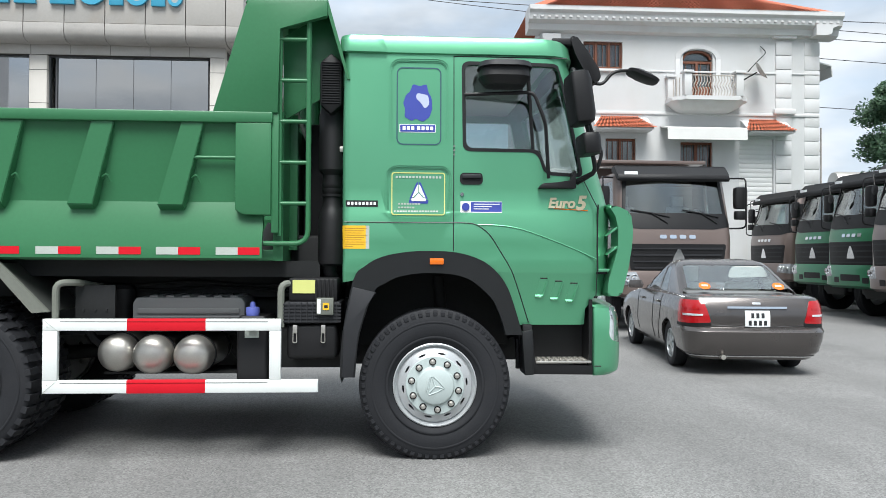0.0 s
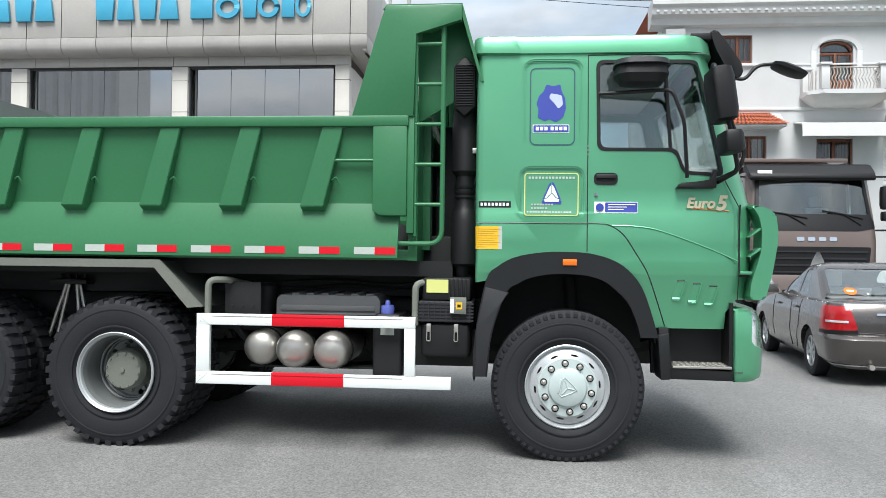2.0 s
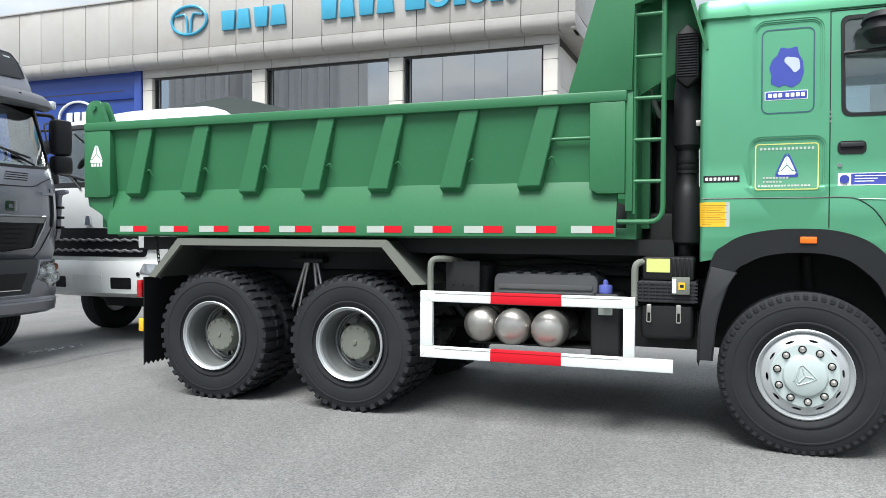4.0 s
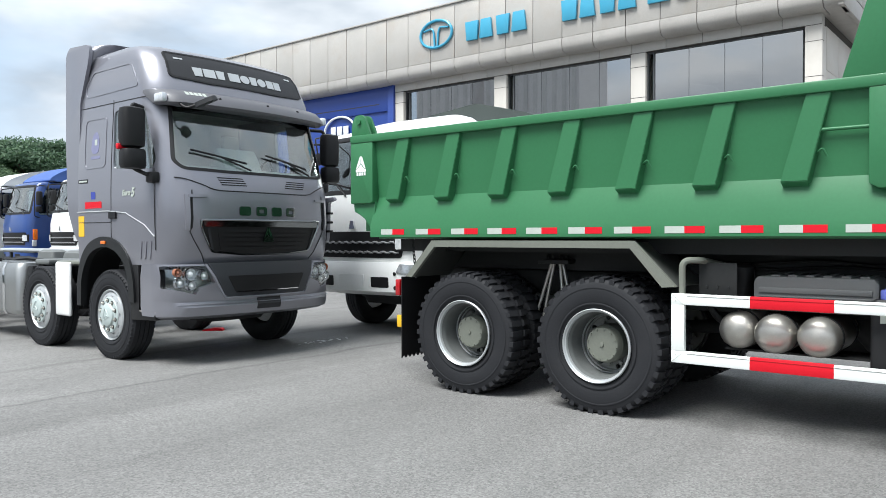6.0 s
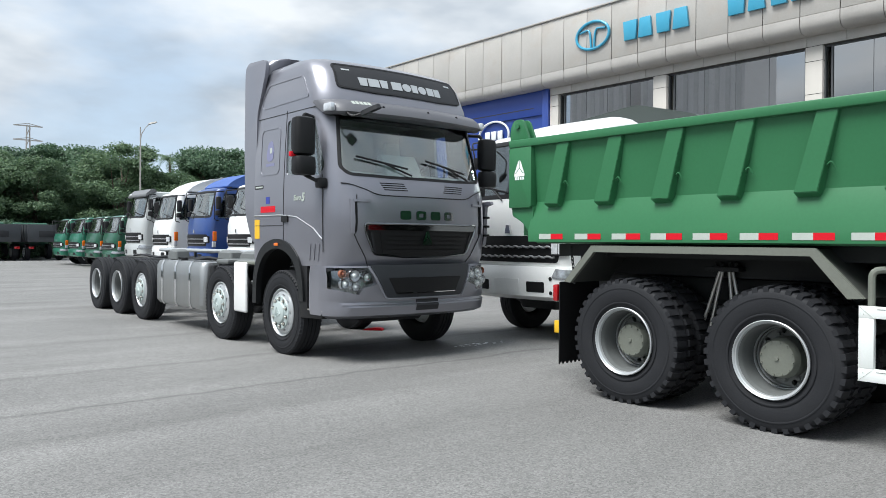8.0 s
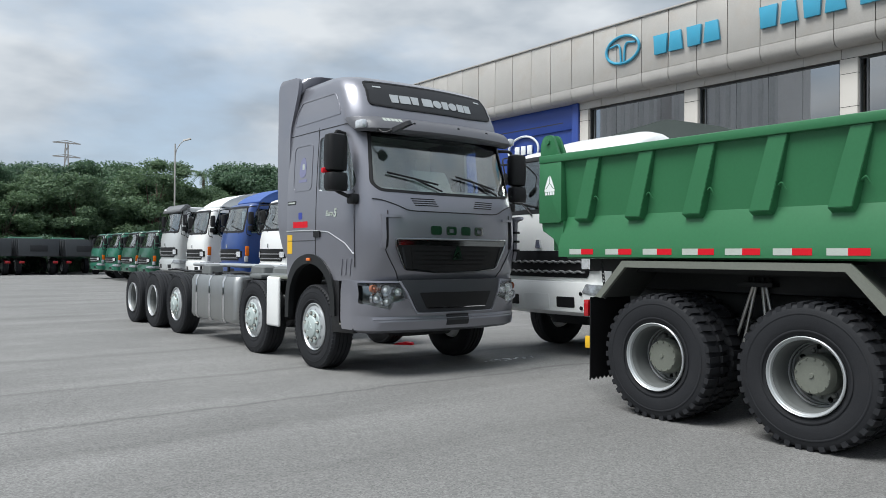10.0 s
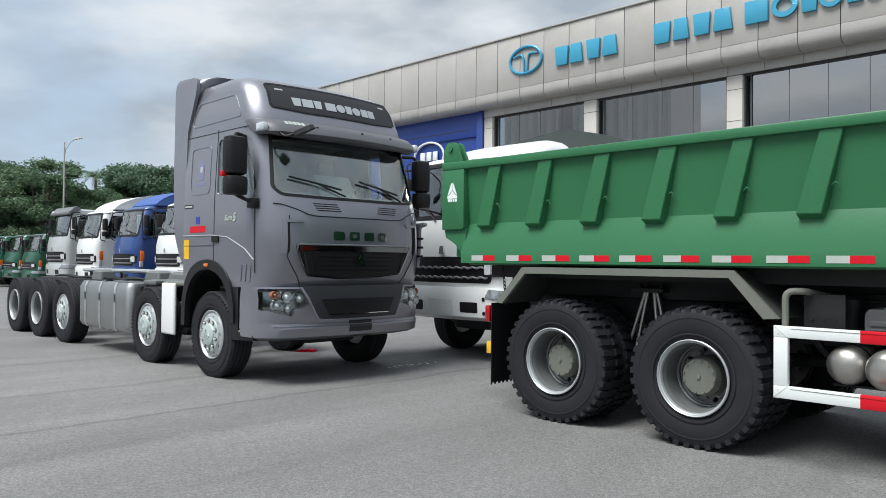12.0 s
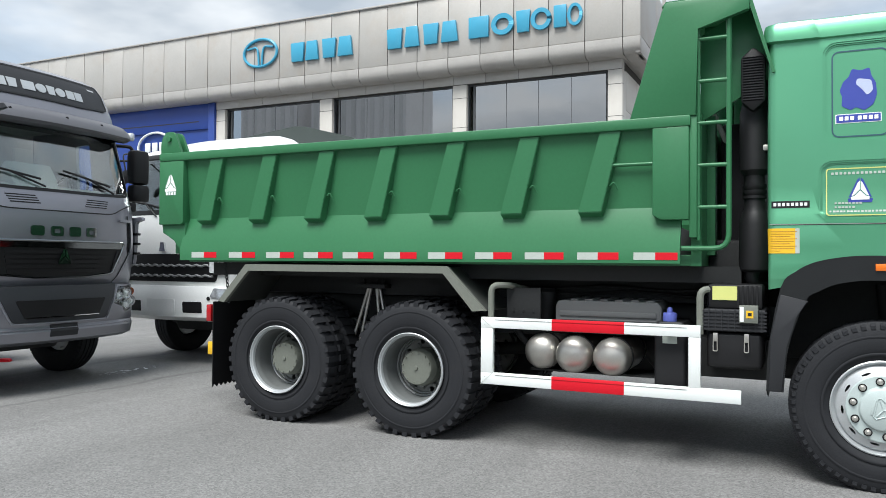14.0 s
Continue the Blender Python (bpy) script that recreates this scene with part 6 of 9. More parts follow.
# hipped roof of clay tiles, in rows
t = B()
rows = 22
for r in range(rows):
    f0, f1 = r / rows, (r + 1) / rows
    y0, y1 = -0.75 + 5.0 * f0, -0.75 + 5.0 * f1 + 0.05
    z0, z1 = 11.46 + 2.6 * f0, 11.46 + 2.6 * f1
    xa, xb = HX0 - 0.3 + 3.0 * f0 + 0.4, HX1 - 0.4 - 3.0 * f0
    n = max(2, int((xb - xa) / 0.17))
    for i in range(n):
        a, b = xa + (xb - xa) * i / n, xa + (xb - xa) * (i + 1) / n
        m_ = (a + b) / 2
        v = [t.verts.new(q) for q in ((a, y0, z0 + 0.02), (m_, y0, z0 + 0.036), (b, y0, z0 + 0.02), (b, y1, z1 + 0.0), (m_, y1, z1 + 0.016), (a, y1, z1 + 0.0))]
        t.faces.new((v[0], v[1], v[4], v[5]))
        t.faces.new((v[1], v[2], v[3], v[4]))
tagged(part("roof_tiles", t, M["roof_tile"], house, "orange clay roof tiles", smooth=0), kind="stuff")
t = B()
v = [t.verts.new(p) for p in ((HX0 - 0.5, -0.7, 11.45), (HX1 + 0.5, -0.7, 11.45), (HX1 + 0.5, 9.3, 11.45), (HX0 - 0.5, 9.3, 11.45), (HX0 + 2.9, 4.25, 14.0), (HX1 - 3.0, 4.25, 14.0))]
for q in ((0, 1, 5, 4), (1, 2, 5), (2, 3, 4, 5), (3, 0, 4), (3, 2, 1, 0)):
    t.faces.new([v[i] for i in q])
part("roof", t, M["roof_tile"], house, smooth=0)
# windows and doors
def sash(x0, x1, z0, z1, nx, bars=3, deep=0.14):
    w = part("window", box(B(), x0, x1, deep + 0.04, deep + 0.05, z0, z1), M["dark_glass"], house, "brown framed window with dark panes")
    for i in range(nx + 1):
        x = x0 + (x1 - x0) * i / nx
        part("window_frame", box(B(), x - 0.05, x + 0.05, deep - 0.03, deep + 0.04, z0, z1, 0.008), M["door_wood"], w)
    for z in (z0 + 0.05, z1 - 0.05):
        part("window_frame", box(B(), x0, x1, deep - 0.025, deep + 0.04, z - 0.05, z + 0.05, 0.008), M["door_wood"], w)
    for i in range(nx * bars):
        x = x0 + (x1 - x0) * (i + 0.5) / (nx * bars)
        part("window_bar", cyl(B(), (x, deep - 0.04, z0), (x, deep - 0.04, z1), 0.012, seg=6), M["door_wood"], w)
    return w
sash(7.17, 8.79, 9.16, 10.26, 3)
sash(8.1, 9.35, 5.2, 6.31, 2)
sash(11.22, 12.57, 3.6, 6.2, 2, 6)
bd = sash(11.31, 12.56, 7.9, 9.55, 2, 2)
part("transom", tube(B(), [(11.93 + 0.58 * math.cos(a), 0.12, 9.62 + 0.33 * math.sin(a)) for a in [math.pi * i / 12 for i in range(13)]], 0.06, 6), M["door_wood"], bd)
part("transom_glass", prism(B(), [(11.93 + 0.58 * math.cos(a), 9.6 + 0.33 * math.sin(a)) for a in [math.pi * i / 12 for i in range(13)]], 0.18, 0.19), M["dark_glass"], bd)
for x in (11.62, 12.25):
    part("door_panel", box(B(), x - 0.22, x + 0.22, 0.1, 0.16, 7.95, 8.5, 0.02), M["door_wood"], bd)
part("arch_moulding", band(B(), [(11.93 + 0.95 * math.cos(a), 9.62 + 0.58 * math.sin(a)) for a in [math.pi * i / 16 for i in range(17)]], [(11.93 + 0.74 * math.cos(a), 9.62 + 0.42 * math.sin(a)) for a in [math.pi * i / 16 for i in range(17)]], -0.06, 0.02), M["trim_white"], house)
for x in (11.08, 12.78):
    part("door_surround", box(B(), x - 0.1, x + 0.1, -0.06, 0.02, 7.9, 9.62, 0.015), M["trim_white"], house)
for z in (9.02, 5.1):
    part("window_sill", box(B(), 7.0 if z > 6 else 7.95, 8.95 if z > 6 else 9.5, -0.12, 0.05, z, z + 0.09, 0.02), M["trim_white"], house)
part("roller_door", box(B(), 13.68, 15.15, 0.12, 0.18, 3.6, 6.38), M["shutter"], house, "white roller door")
for i in range(14):
    part("roller_slat", box(B(), 13.68, 15.15, 0.105, 0.13, 3.65 + 0.19 * i, 3.8 + 0.19 * i, 0.008), M["shutter"], house)
# balcony
bal = part("balcony", prism(B(), round_poly([(10.55, 0.0), (10.55, -0.75), (11.0, -1.15), (13.25, -1.15), (13.7, -0.75), (13.7, 0.0)], 0.1), 7.72, 7.88, axis="z", bev=0.03), M["trim_white"], house, "white balcony with wrought railing and rust streaks")
part("balcony_base", loft([(7.36, -1.0, 1.0, 0.4, 0.2, 0.2, 0), (7.5, -1.25, 1.25, 0.8, 0.3, 0.1, 0), (7.72, -1.5, 1.5, 1.05, 0.3, 0.1, 0)], nc=3, ns=3, nf=3), M["trim_white"], bal, "", Matrix.Translation((12.12, 0.02, 0)))
for x, y in ((10.75, -0.1), (11.1, -1.0), (13.2, -1.0), (13.55, -0.1)):
    bm = box(B(), x - 0.15, x + 0.15, y - 0.15, y + 0.15, 7.88, 8.78, 0.02)
    box(bm, x - 0.21, x + 0.21, y - 0.21, y + 0.21, 8.78, 8.88, 0.02)
    part("balcony_pier", bm, M["trim_white"], bal)
part("railing", tube(B(), [(11.2, -1.05, 8.7), (13.1, -1.05, 8.7)], 0.025, 6), M["iron"], bal, "white wrought iron railing")
for i in range(16):
    x = 11.28 + 0.118 * i
    part("baluster", tube(B(), [(x, -1.05, 7.9), (x + 0.05, -1.05, 8.1), (x - 0.05, -1.05, 8.3), (x + 0.05, -1.05, 8.5), (x, -1.05, 8.7)], 0.02, 5), M["iron"], bal)
for i in range(4):
    y = -0.25 - 0.16 * i
    part("baluster", tube(B(), [(10.82 + 0.07 * i, y, 7.9), (10.82 + 0.07 * i, y, 8.7)], 0.02, 5), M["iron"], bal)
# awnings
def tiled_awning(x0, x1, z):
    a = part("awning", prism(B(), [(0.0, z + 0.62), (-0.85, z + 0.06), (-0.85, z), (0.0, z)], x0 + 0.12, x1 - 0.12, axis="x"), M["trim_white"], house, "small orange tiled porch roof", smooth=0)
    t = B()
    for r in range(8):
        f0, f1 = r / 8, (r + 1) / 8
        ins0, ins1 = 0.55 * f0, 0.55 * f1
        n = int((x1 - x0) / 0.15)
        for i in range(n):
            xa, xb = x0 + ins0 + (x1 - x0 - 2 * ins0) * i / n, x0 + ins0 + (x1 - x0 - 2 * ins0) * (i + 1) / n
            xm = (xa + xb) / 2
            y0, y1, z0, z1 = -0.92 + 0.9 * f0, -0.92 + 0.9 * f1 + 0.03, z + 0.06 + 0.6 * f0, z + 0.06 + 0.6 * f1
            v = [t.verts.new(q) for q in ((xa, y0, z0 + 0.02), (xm, y0, z0 + 0.045), (xb, y0, z0 + 0.02), (xb, y1, z1), (xm, y1, z1 + 0.025), (xa, y1, z1))]
            t.faces.new((v[0], v[1], v[4], v[5]))
            t.faces.new((v[1], v[2], v[3], v[4]))
    part("awning_tiles", t, M["roof_tile"], a, "orange clay tiles", smooth=0)
tiled_awning(13.62, 15.75, 6.5)
tiled_awning(7.4, 9.95, 6.55)
cv = [(-0.02, 6.84), (-0.85, 6.66), (-0.93, 6.62), (-0.97, 6.16), (-0.93, 6.16), (-0.89, 6.58), (-0.82, 6.61), (-0.02, 6.79)]
t = B()
prism(t, cv, 10.35, 13.6, axis="x")
part("curved_awning", t, M["awning"], house, "curved white sheet awning")
t = B()
prism(t, [(HX1 + 0.0 - y, z + 3.0) for y, z in cv], 0.6, 2.2, axis="y")
part("curved_awning", t, M["awning"], house)
# satellite dish
dish = part("satellite_dish", lathe(B(), [(0.005, 0.0), (0.15, -0.02), (0.3, -0.07), (0.42, -0.14), (0.41, -0.15), (0.29, -0.08), (0.005, -0.012)], 28), M["alu_lip"], house, "grey satellite dish", pose(14.2, -0.6, 9.0, -30, 0, 60))
part("dish_arm", tube(B(), bend([(14.2, -0.5, 9.0), (13.7, 0.0, 8.7)], 0.1), 0.03, 6), M["chassis"], house)
part("dish_arm", tube(B(), bend([(13.9, -0.3, 9.05), (14.3, -0.3, 9.5), (14.75, -0.2, 9.9), (14.55, -0.05, 10.2)], 0.2), 0.02, 6), M["chassis"], house)

# low white wall of the neighbouring plot
single("boundary_wall", box(B(), 17.3, 60, 24.8, 25.0, 0, 2.4, 0.02), M["plaster"], "stained white boundary wall", "wall", kind="structure")


# ---------------------------------------------------------------- grey tractor-cab chassis (front axle at local x 0)
grey = thing("chassis_truck", "metallic grey high-roof heavy truck with bare five-axle chassis", "truck", ident(-9.25, 0.235, 0))
QL = [(1.13, -0.76, 1.14, 1.225, 0.22, 0.03, 0.12), (1.25, -0.76, 1.19, 1.232, 0.24, 0.03, 0.15), (1.65, -0.76, 1.23, 1.235, 0.26, 0.03, 0.18), (2.0, -0.76, 1.20, 1.235, 0.26, 0.03, 0.20), (2.24, -0.76, 1.12, 1.23, 0.25, 0.03, 0.21),
      (2.6, -0.76, 1.01, 1.215, 0.24, 0.03, 0.20), (2.96, -0.76, 0.90, 1.195, 0.22, 0.04, 0.18), (3.1, -0.76, 0.88, 1.19, 0.22, 0.05, 0.18), (3.2, -0.76, 0.85, 1.185, 0.22, 0.05, 0.18), (3.46, -0.76, 0.72, 1.16, 0.2, 0.08, 0.18), (3.6, -0.76, 0.61, 1.13, 0.2, 0.1, 0.16),
      (3.66, -0.74, 0.5, 1.09, 0.22, 0.12, 0.14), (3.71, -0.7, 0.25, 1.0, 0.25, 0.15, 0.1), (3.735, -0.6, -0.1, 0.8, 0.25, 0.15, 0.05)]
QARCH = [(-0.72, 0.4), (-0.72, 0.95), (-0.62, 1.2), (-0.45, 1.36), (-0.2, 1.44), (0.05, 1.44), (0.3, 1.36), (0.48, 1.2), (0.58, 0.95), (0.58, 0.4)]
QWIN = round_poly([(0.1, 2.92), (0.74, 2.92), (0.98, 2.3), (0.94, 2.2), (0.12, 2.24)], 0.07)
QSCREEN = round_poly([(-1.07, 2.29), (-1.0, 2.215), (-0.5, 2.195), (0.5, 2.195), (1.0, 2.215), (1.07, 2.29), (1.0, 2.96), (-1.0, 2.96)], 0.06)
qcab = part("cab", dress(cab_shell(QL, [side_cut(QARCH, deep=1.235), side_cut(QWIN), front_cut(QSCREEN, 0.55)]), M["grey_paint"]), None, grey, "metallic grey cab shell")
for sd in (-1, 1):
    part("side_window", dress(shell_piece(QL, side_cut(QWIN, sd < 0, sd > 0), -0.012, -0.018), M["glass"]), None, qcab)
part("windscreen", dress(shell_piece(QL, front_cut(QSCREEN, 0.55), -0.012, -0.018), M["glass"]), None, qcab, "clear windscreen")
sq = cut(front_cut(round_poly([(-1.095, 2.28), (-1.01, 2.19), (-0.5, 2.17), (0.5, 2.17), (1.01, 2.19), (1.095, 2.28), (1.025, 2.99), (-1.025, 2.99)], 0.07), 0.55), front_cut(round_poly([(-1.06, 2.295), (-0.99, 2.225), (-0.5, 2.205), (0.5, 2.205), (0.99, 2.225), (1.06, 2.295), (0.99, 2.94), (-0.99, 2.94)], 0.06), 0.3))
part("screen_seal", dress(skin_piece(QL, sq, 0.003), M["black_plastic"]), None, qcab, "black screen surround")
# roof sign panel
part("roof_sign", dress(skin_piece(QL, front_cut(round_poly([(-0.95, 3.285), (-0.5, 3.25), (0.5, 3.25), (0.95, 3.285), (0.93, 3.57), (-0.93, 3.57)], 0.04), 0.3), 0.012), M["grey_plastic"]), None, qcab, "dark roof sign panel")
def front_strip(y0, y1, z0, z1, mat, off, name="sticker", label="", shear=0.0, lv=QL, par=None, x0=0.3):
    pts = [(y0, z0), (y1, z0), (y1 + shear, z1), (y0 + shear, z1)]
    return part(name, dress(skin_piece(lv, front_cut(pts, x0), off), mat), None, par or qcab, label)
for i, (a, b, k) in enumerate(((-0.675, -0.56, 0), (-0.545, -0.4, 1), (-0.385, -0.275, 0), (-0.22, -0.07, 1), (-0.055, 0.075, 2), (0.085, 0.19, 0), (0.2, 0.33, 2), (0.35, 0.46, 1), (0.475, 0.58, 1))):
    w, z0, z1 = b - a, 3.315, 3.42
    pts = {0: [(a + w * 0.1, z0), (b - w * 0.1, z0), (b, z1), (a, z1)], 1: [(a, z0), (b, z0), (b, z1), (a, z1)], 2: [(a + w / 2 + w / 2 * math.cos(q), (z0 + z1) / 2 + 0.0525 * math.sin(q)) for q in [2 * math.pi * n / 20 for n in range(20)]]}[k]
    part("sign_letter_bar", dress(skin_piece(QL, front_cut(pts, 0.3), 0.018), M["rim_silver"]), None, qcab, "silver letter-sized shape" if i == 0 else "")
for s in (-1, 1):
    front_strip(s * 0.8 - 0.05, s * 0.8 + 0.05, 3.5, 3.52, M["rim_silver"], 0.018, "roof_lamp", "small roof lamp")
part("sign_edge", dress(skin_piece(QL, cut(front_cut(round_poly([(-0.97, 3.265), (-0.5, 3.23), (0.5, 3.23), (0.97, 3.265), (0.95, 3.59), (-0.95, 3.59)], 0.05), 0.3), front_cut(round_poly([(-0.95, 3.285), (-0.5, 3.25), (0.5, 3.25), (0.95, 3.285), (0.93, 3.57), (-0.93, 3.57)], 0.04), 0.2)), 0.016), M["black_plastic"]), None, qcab)
# visor; the cab's grey darkened in the colour to stand in for shading
M["visor_shaded"] = material("shaded_grey_visor", (0.105, 0.106, 0.118), 0.45, 0, 0.08, 0.4, 120, coat=0.1)
VL = [(2.905, 0.95, 1.13, 1.175, 0.18, 0.02, 0.18), (2.93, 0.9, 1.16, 1.195, 0.2, 0.02, 0.18), (3.0, 0.8, 1.13, 1.2, 0.2, 0.02, 0.18), (3.07, 0.7, 1.04, 1.195, 0.2, 0.02, 0.18), (3.095, 0.7, 0.97, 1.19, 0.2, 0.02, 0.18)]
vis = part("sun_visor", dress(cut(solid(loft(VL)), solid(loft([(2.8, 0.0, 1.03, 1.12, 0.2, 0.02, 0.19), (2.95, 0.0, 1.03, 1.12, 0.2, 0.02, 0.19)]))), M["visor_shaded"]), None, qcab, "grey sun visor over the windscreen, darkened in colour for shade")
for s in (-1, 1):
    part("visor_lamp", box(B(), 0.95, 1.12, s * 1.17 - 0.035, s * 1.17 + 0.035, 2.93, 3.03, 0.02), M["lamp_clear"], vis, "clear marker lamp")
for i in range(5):
    front_strip(-0.93 + 0.05 * i, -0.93 + 0.05 * i + 0.036, 3.03, 3.07, M["pale_tape"], 0.004, "visor_badge", "pale badge bar", lv=VL, par=vis, x0=0.6)
for y in (-0.55, 0.1, 0.6):
    part("visor_bolt", cyl(B(), (front_at(VL, 3.02, y) - 0.02, y, 3.02), (front_at(VL, 3.02, y) + 0.008, y, 3.02), 0.015, seg=8), M["black_plastic"], vis)
# bonnet shoulder, vents, letters, grille
bl = curve_line([(-1.1, 2.1), (-1.0, 2.085), (-0.83, 2.03), (-0.68, 1.975), (-0.4, 1.965), (0.4, 1.965), (0.68, 1.975), (0.83, 2.03), (1.0, 2.085), (1.1, 2.1)])
part("bonnet_line", tube(B(), [(front_at(QL, z, y) + 0.002, y, z) for y, z in bl], 0.007, 5), M["black_print"], qcab)
for s in (-1, 1):
    for i in range(4):
        z = 2.03 + 0.026 * i
        front_strip(s * 0.44 - 0.16 + s * 0.014 * i, s * 0.44 + 0.16 + s * 0.014 * i, z, z + 0.011, M["black_plastic"], 0.003, "bonnet_vent")
        front_strip(s * 0.44 - 0.16 + s * 0.014 * i, s * 0.44 + 0.16 + s * 0.014 * i, z + 0.012, z + 0.024, M["grey_paint"], 0.008, "vent_lip")
    sm = dense([(0.95, 1.965), (0.95, 1.55), (0.974, 1.505), (0.93, 1.42), (0.77, 1.165)], 0.05)
    part("bonnet_seam", tube(B(), [(front_at(QL, z, s * y) + 0.002, s * y, z) for y, z in sm], 0.007, 5), M["black_print"], qcab)
    front_strip(min(s * 1.0, s * 0.79), max(s * 1.0, s * 0.79), 1.885, 1.915, M["grey_paint"], 0.03, "deflector_tab", "grey tab of the corner deflector")
    front_strip(min(s * 1.03, s * 0.985), max(s * 1.03, s * 0.985), 1.52, 1.915, M["grey_paint"], 0.022, "deflector_edge")
    front_strip(min(s * 0.985, s * 0.953), max(s * 0.985, s * 0.953), 1.53, 1.88, M["black_plastic"], 0.004, "deflector_slot")
    # slotted corner deflector on the far side
    if s > 0:
        bm = B()
        prism(bm, round_poly([(0.93, 1.95), (1.26, 1.97), (1.28, 1.93), (1.16, 1.9), (1.14, 1.45), (1.12, 1.38), (1.1, 1.45), (1.1, 1.9), (0.93, 1.92)], 0.015), 1.19, 1.242, bev=0.006)
        d = part("air_deflector", bm, M["grey_paint"], qcab, "grey corner air deflector")
        part("deflector_slot", box(B(), 1.1, 1.14, 1.2, 1.2495, 1.48, 1.86, 0.01), M["black_plastic"], d)
        for z in (1.5, 1.62, 1.74):
            part("deflector_fin", box(B(), 1.08, 1.2, 1.18, 1.244, z, z + 0.03, 0.006), M["black_plastic"], d)
for i in range(4):
    y = -0.4 + 0.225 * i
    bm = B()
    prism(bm, round_poly([(y, 1.69), (y + 0.15, 1.69), (y + 0.15, 1.795), (y, 1.795)], 0.03), 1.2, 1.6, axis="x")
    c = solid(bm)
    bm = B()
    prism(bm, round_poly([(y + 0.04, 1.72), (y + 0.11, 1.72), (y + 0.11, 1.765), (y + 0.04, 1.765)], 0.01), 1.1, 1.7, axis="x")
    part("front_letter", dress(skin_piece(QL, cut(c, solid(bm)) if i % 2 else c, 0.012), M["dark_chrome"]), None, qcab, "plain chrome letter shape")
GP = [(-0.87, 1.635), (0.87, 1.635), (0.84, 1.52), (0.715, 1.275), (0.3, 1.238), (-0.3, 1.238), (-0.715, 1.275), (-0.84, 1.52)]
part("grille_panel", dress(skin_piece(QL, front_cut(round_poly(GP, 0.04), 0.9), 0.008), M["black_plastic"]), None, qcab, "black barred grille")
gt = dense(round_poly(GP, 0.04) + round_poly(GP, 0.04)[:1], 0.06)[:-1]
part("grille_edge", tube(B(), [(front_at(QL, z, y) + 0.014, y, z) for y, z in gt], 0.012, 6, loop=True), M["dark_chrome"], qcab, "dark chrome grille edge")
part("grille_band", dress(skin_piece(QL, front_cut(round_poly([(-0.84, 1.622), (0.84, 1.622), (0.83, 1.56), (-0.83, 1.56)], 0.01), 0.9), 0.016), M["dark_chrome"]), None, qcab, "dark chrome band on the grille")
for i in range(5):
    front_strip(-0.66 + 0.012 * i, 0.66 - 0.012 * i, 1.5 - 0.052 * i, 1.535 - 0.052 * i, M["black_plastic"], 0.016, "grille_bar")
for k in (-1, 1):
    front_strip(min(k * 0.72, k * 0.69), max(k * 0.72, k * 0.69), 1.29, 1.54, M["grey_plastic"], 0.018, "grille_bar", shear=k * 0.07)
bm = peak(0.09, 0.006)
part("emblem", bm, M["dark_chrome"], qcab, "chrome triangular emblem", Matrix.Translation((front_at(QL, 1.47) + 0.03, 0, 1.47)) @ Matrix.Rotation(radians(90), 4, "Z"))
# bumper with black centre and head lamps
NL = [(0.52, 0.75, 1.10, 1.18, 0.2, 0.02, 0.2), (0.56, 0.72, 1.18, 1.235, 0.24, 0.02, 0.22), (0.66, 0.7, 1.21, 1.24, 0.26, 0.02, 0.22), (0.72, 0.7, 1.19, 1.24, 0.26, 0.02, 0.22), (0.74, 0.7, 1.20, 1.24, 0.26, 0.02, 0.22), (1.0, 0.7, 1.22, 1.24, 0.26, 0.02, 0.2), (1.14, 0.72, 1.19, 1.235, 0.26, 0.02, 0.18)]
HL = {s: round_poly([(s * 1.21, 0.875), (s * 1.13, 0.862), (s * 0.91, 0.8), (s * 0.87, 0.875), (s * 0.7, 0.925), (s * 0.785, 1.118), (s * 1.21, 1.12)], 0.02) for s in (-1, 1)}
me = solid(loft(NL))
for s in (-1, 1):
    me = cut(me, front_cut(HL[s], 0.88))
M["bumper_dark"] = material("dark_grey_bumper_plastic", (0.028, 0.03, 0.035), 0.45, 0, 0.1, 0.3, 120, spec=0.45)
qb = part("bumper", dress(me, M["grey_paint"]), None, grey, "grey painted bumper")
for s in (-1, 1):
    h = part("headlight", dress(cut(solid(loft(NL, -0.06)), front_cut(HL[s], 0.86), "INTERSECT"), M["dark_chrome"]), None, grey, "multi-lamp headlight under a clear lens")
    part("headlight_lens", dress(shell_piece(NL, front_cut(HL[s], 0.88), 0.0, -0.006), M["lens_glass"]), None, h)
    for y, z, r in ((0.965, 1.03, 0.07), (0.82, 1.01, 0.052), (1.07, 0.935, 0.056), (0.955, 0.9, 0.052), (1.085, 1.05, 0.04)):
        rim = lathe(B(), [(0.005, 0.018), (r * 0.3, 0.016), (r * 0.36, 0.004), (r * 0.6, 0.008), (r * 0.85, 0.022), (r * 0.97, 0.05), (r * 1.12, 0.05), (r * 1.12, 0.0)], 24, axis="x", at=(0, 0, 0))
        part("lamp_bowl", rim, M["lamp_amber"] if r < 0.041 else M["chrome"], h, "", Matrix.Translation((front_at(NL, z, s * y) - 0.06, s * y, z)))
        part("lamp_bulb", lathe(B(), [(0.003, 0.0), (r * 0.4, 0.008), (r * 0.5, 0.03), (r * 0.3, 0.05), (0.003, 0.056)], 16, axis="x"), M["lamp_amber"] if r < 0.041 else M["lamp_bright"], h, "", Matrix.Translation((front_at(NL, z, s * y) - 0.055, s * y, z)))
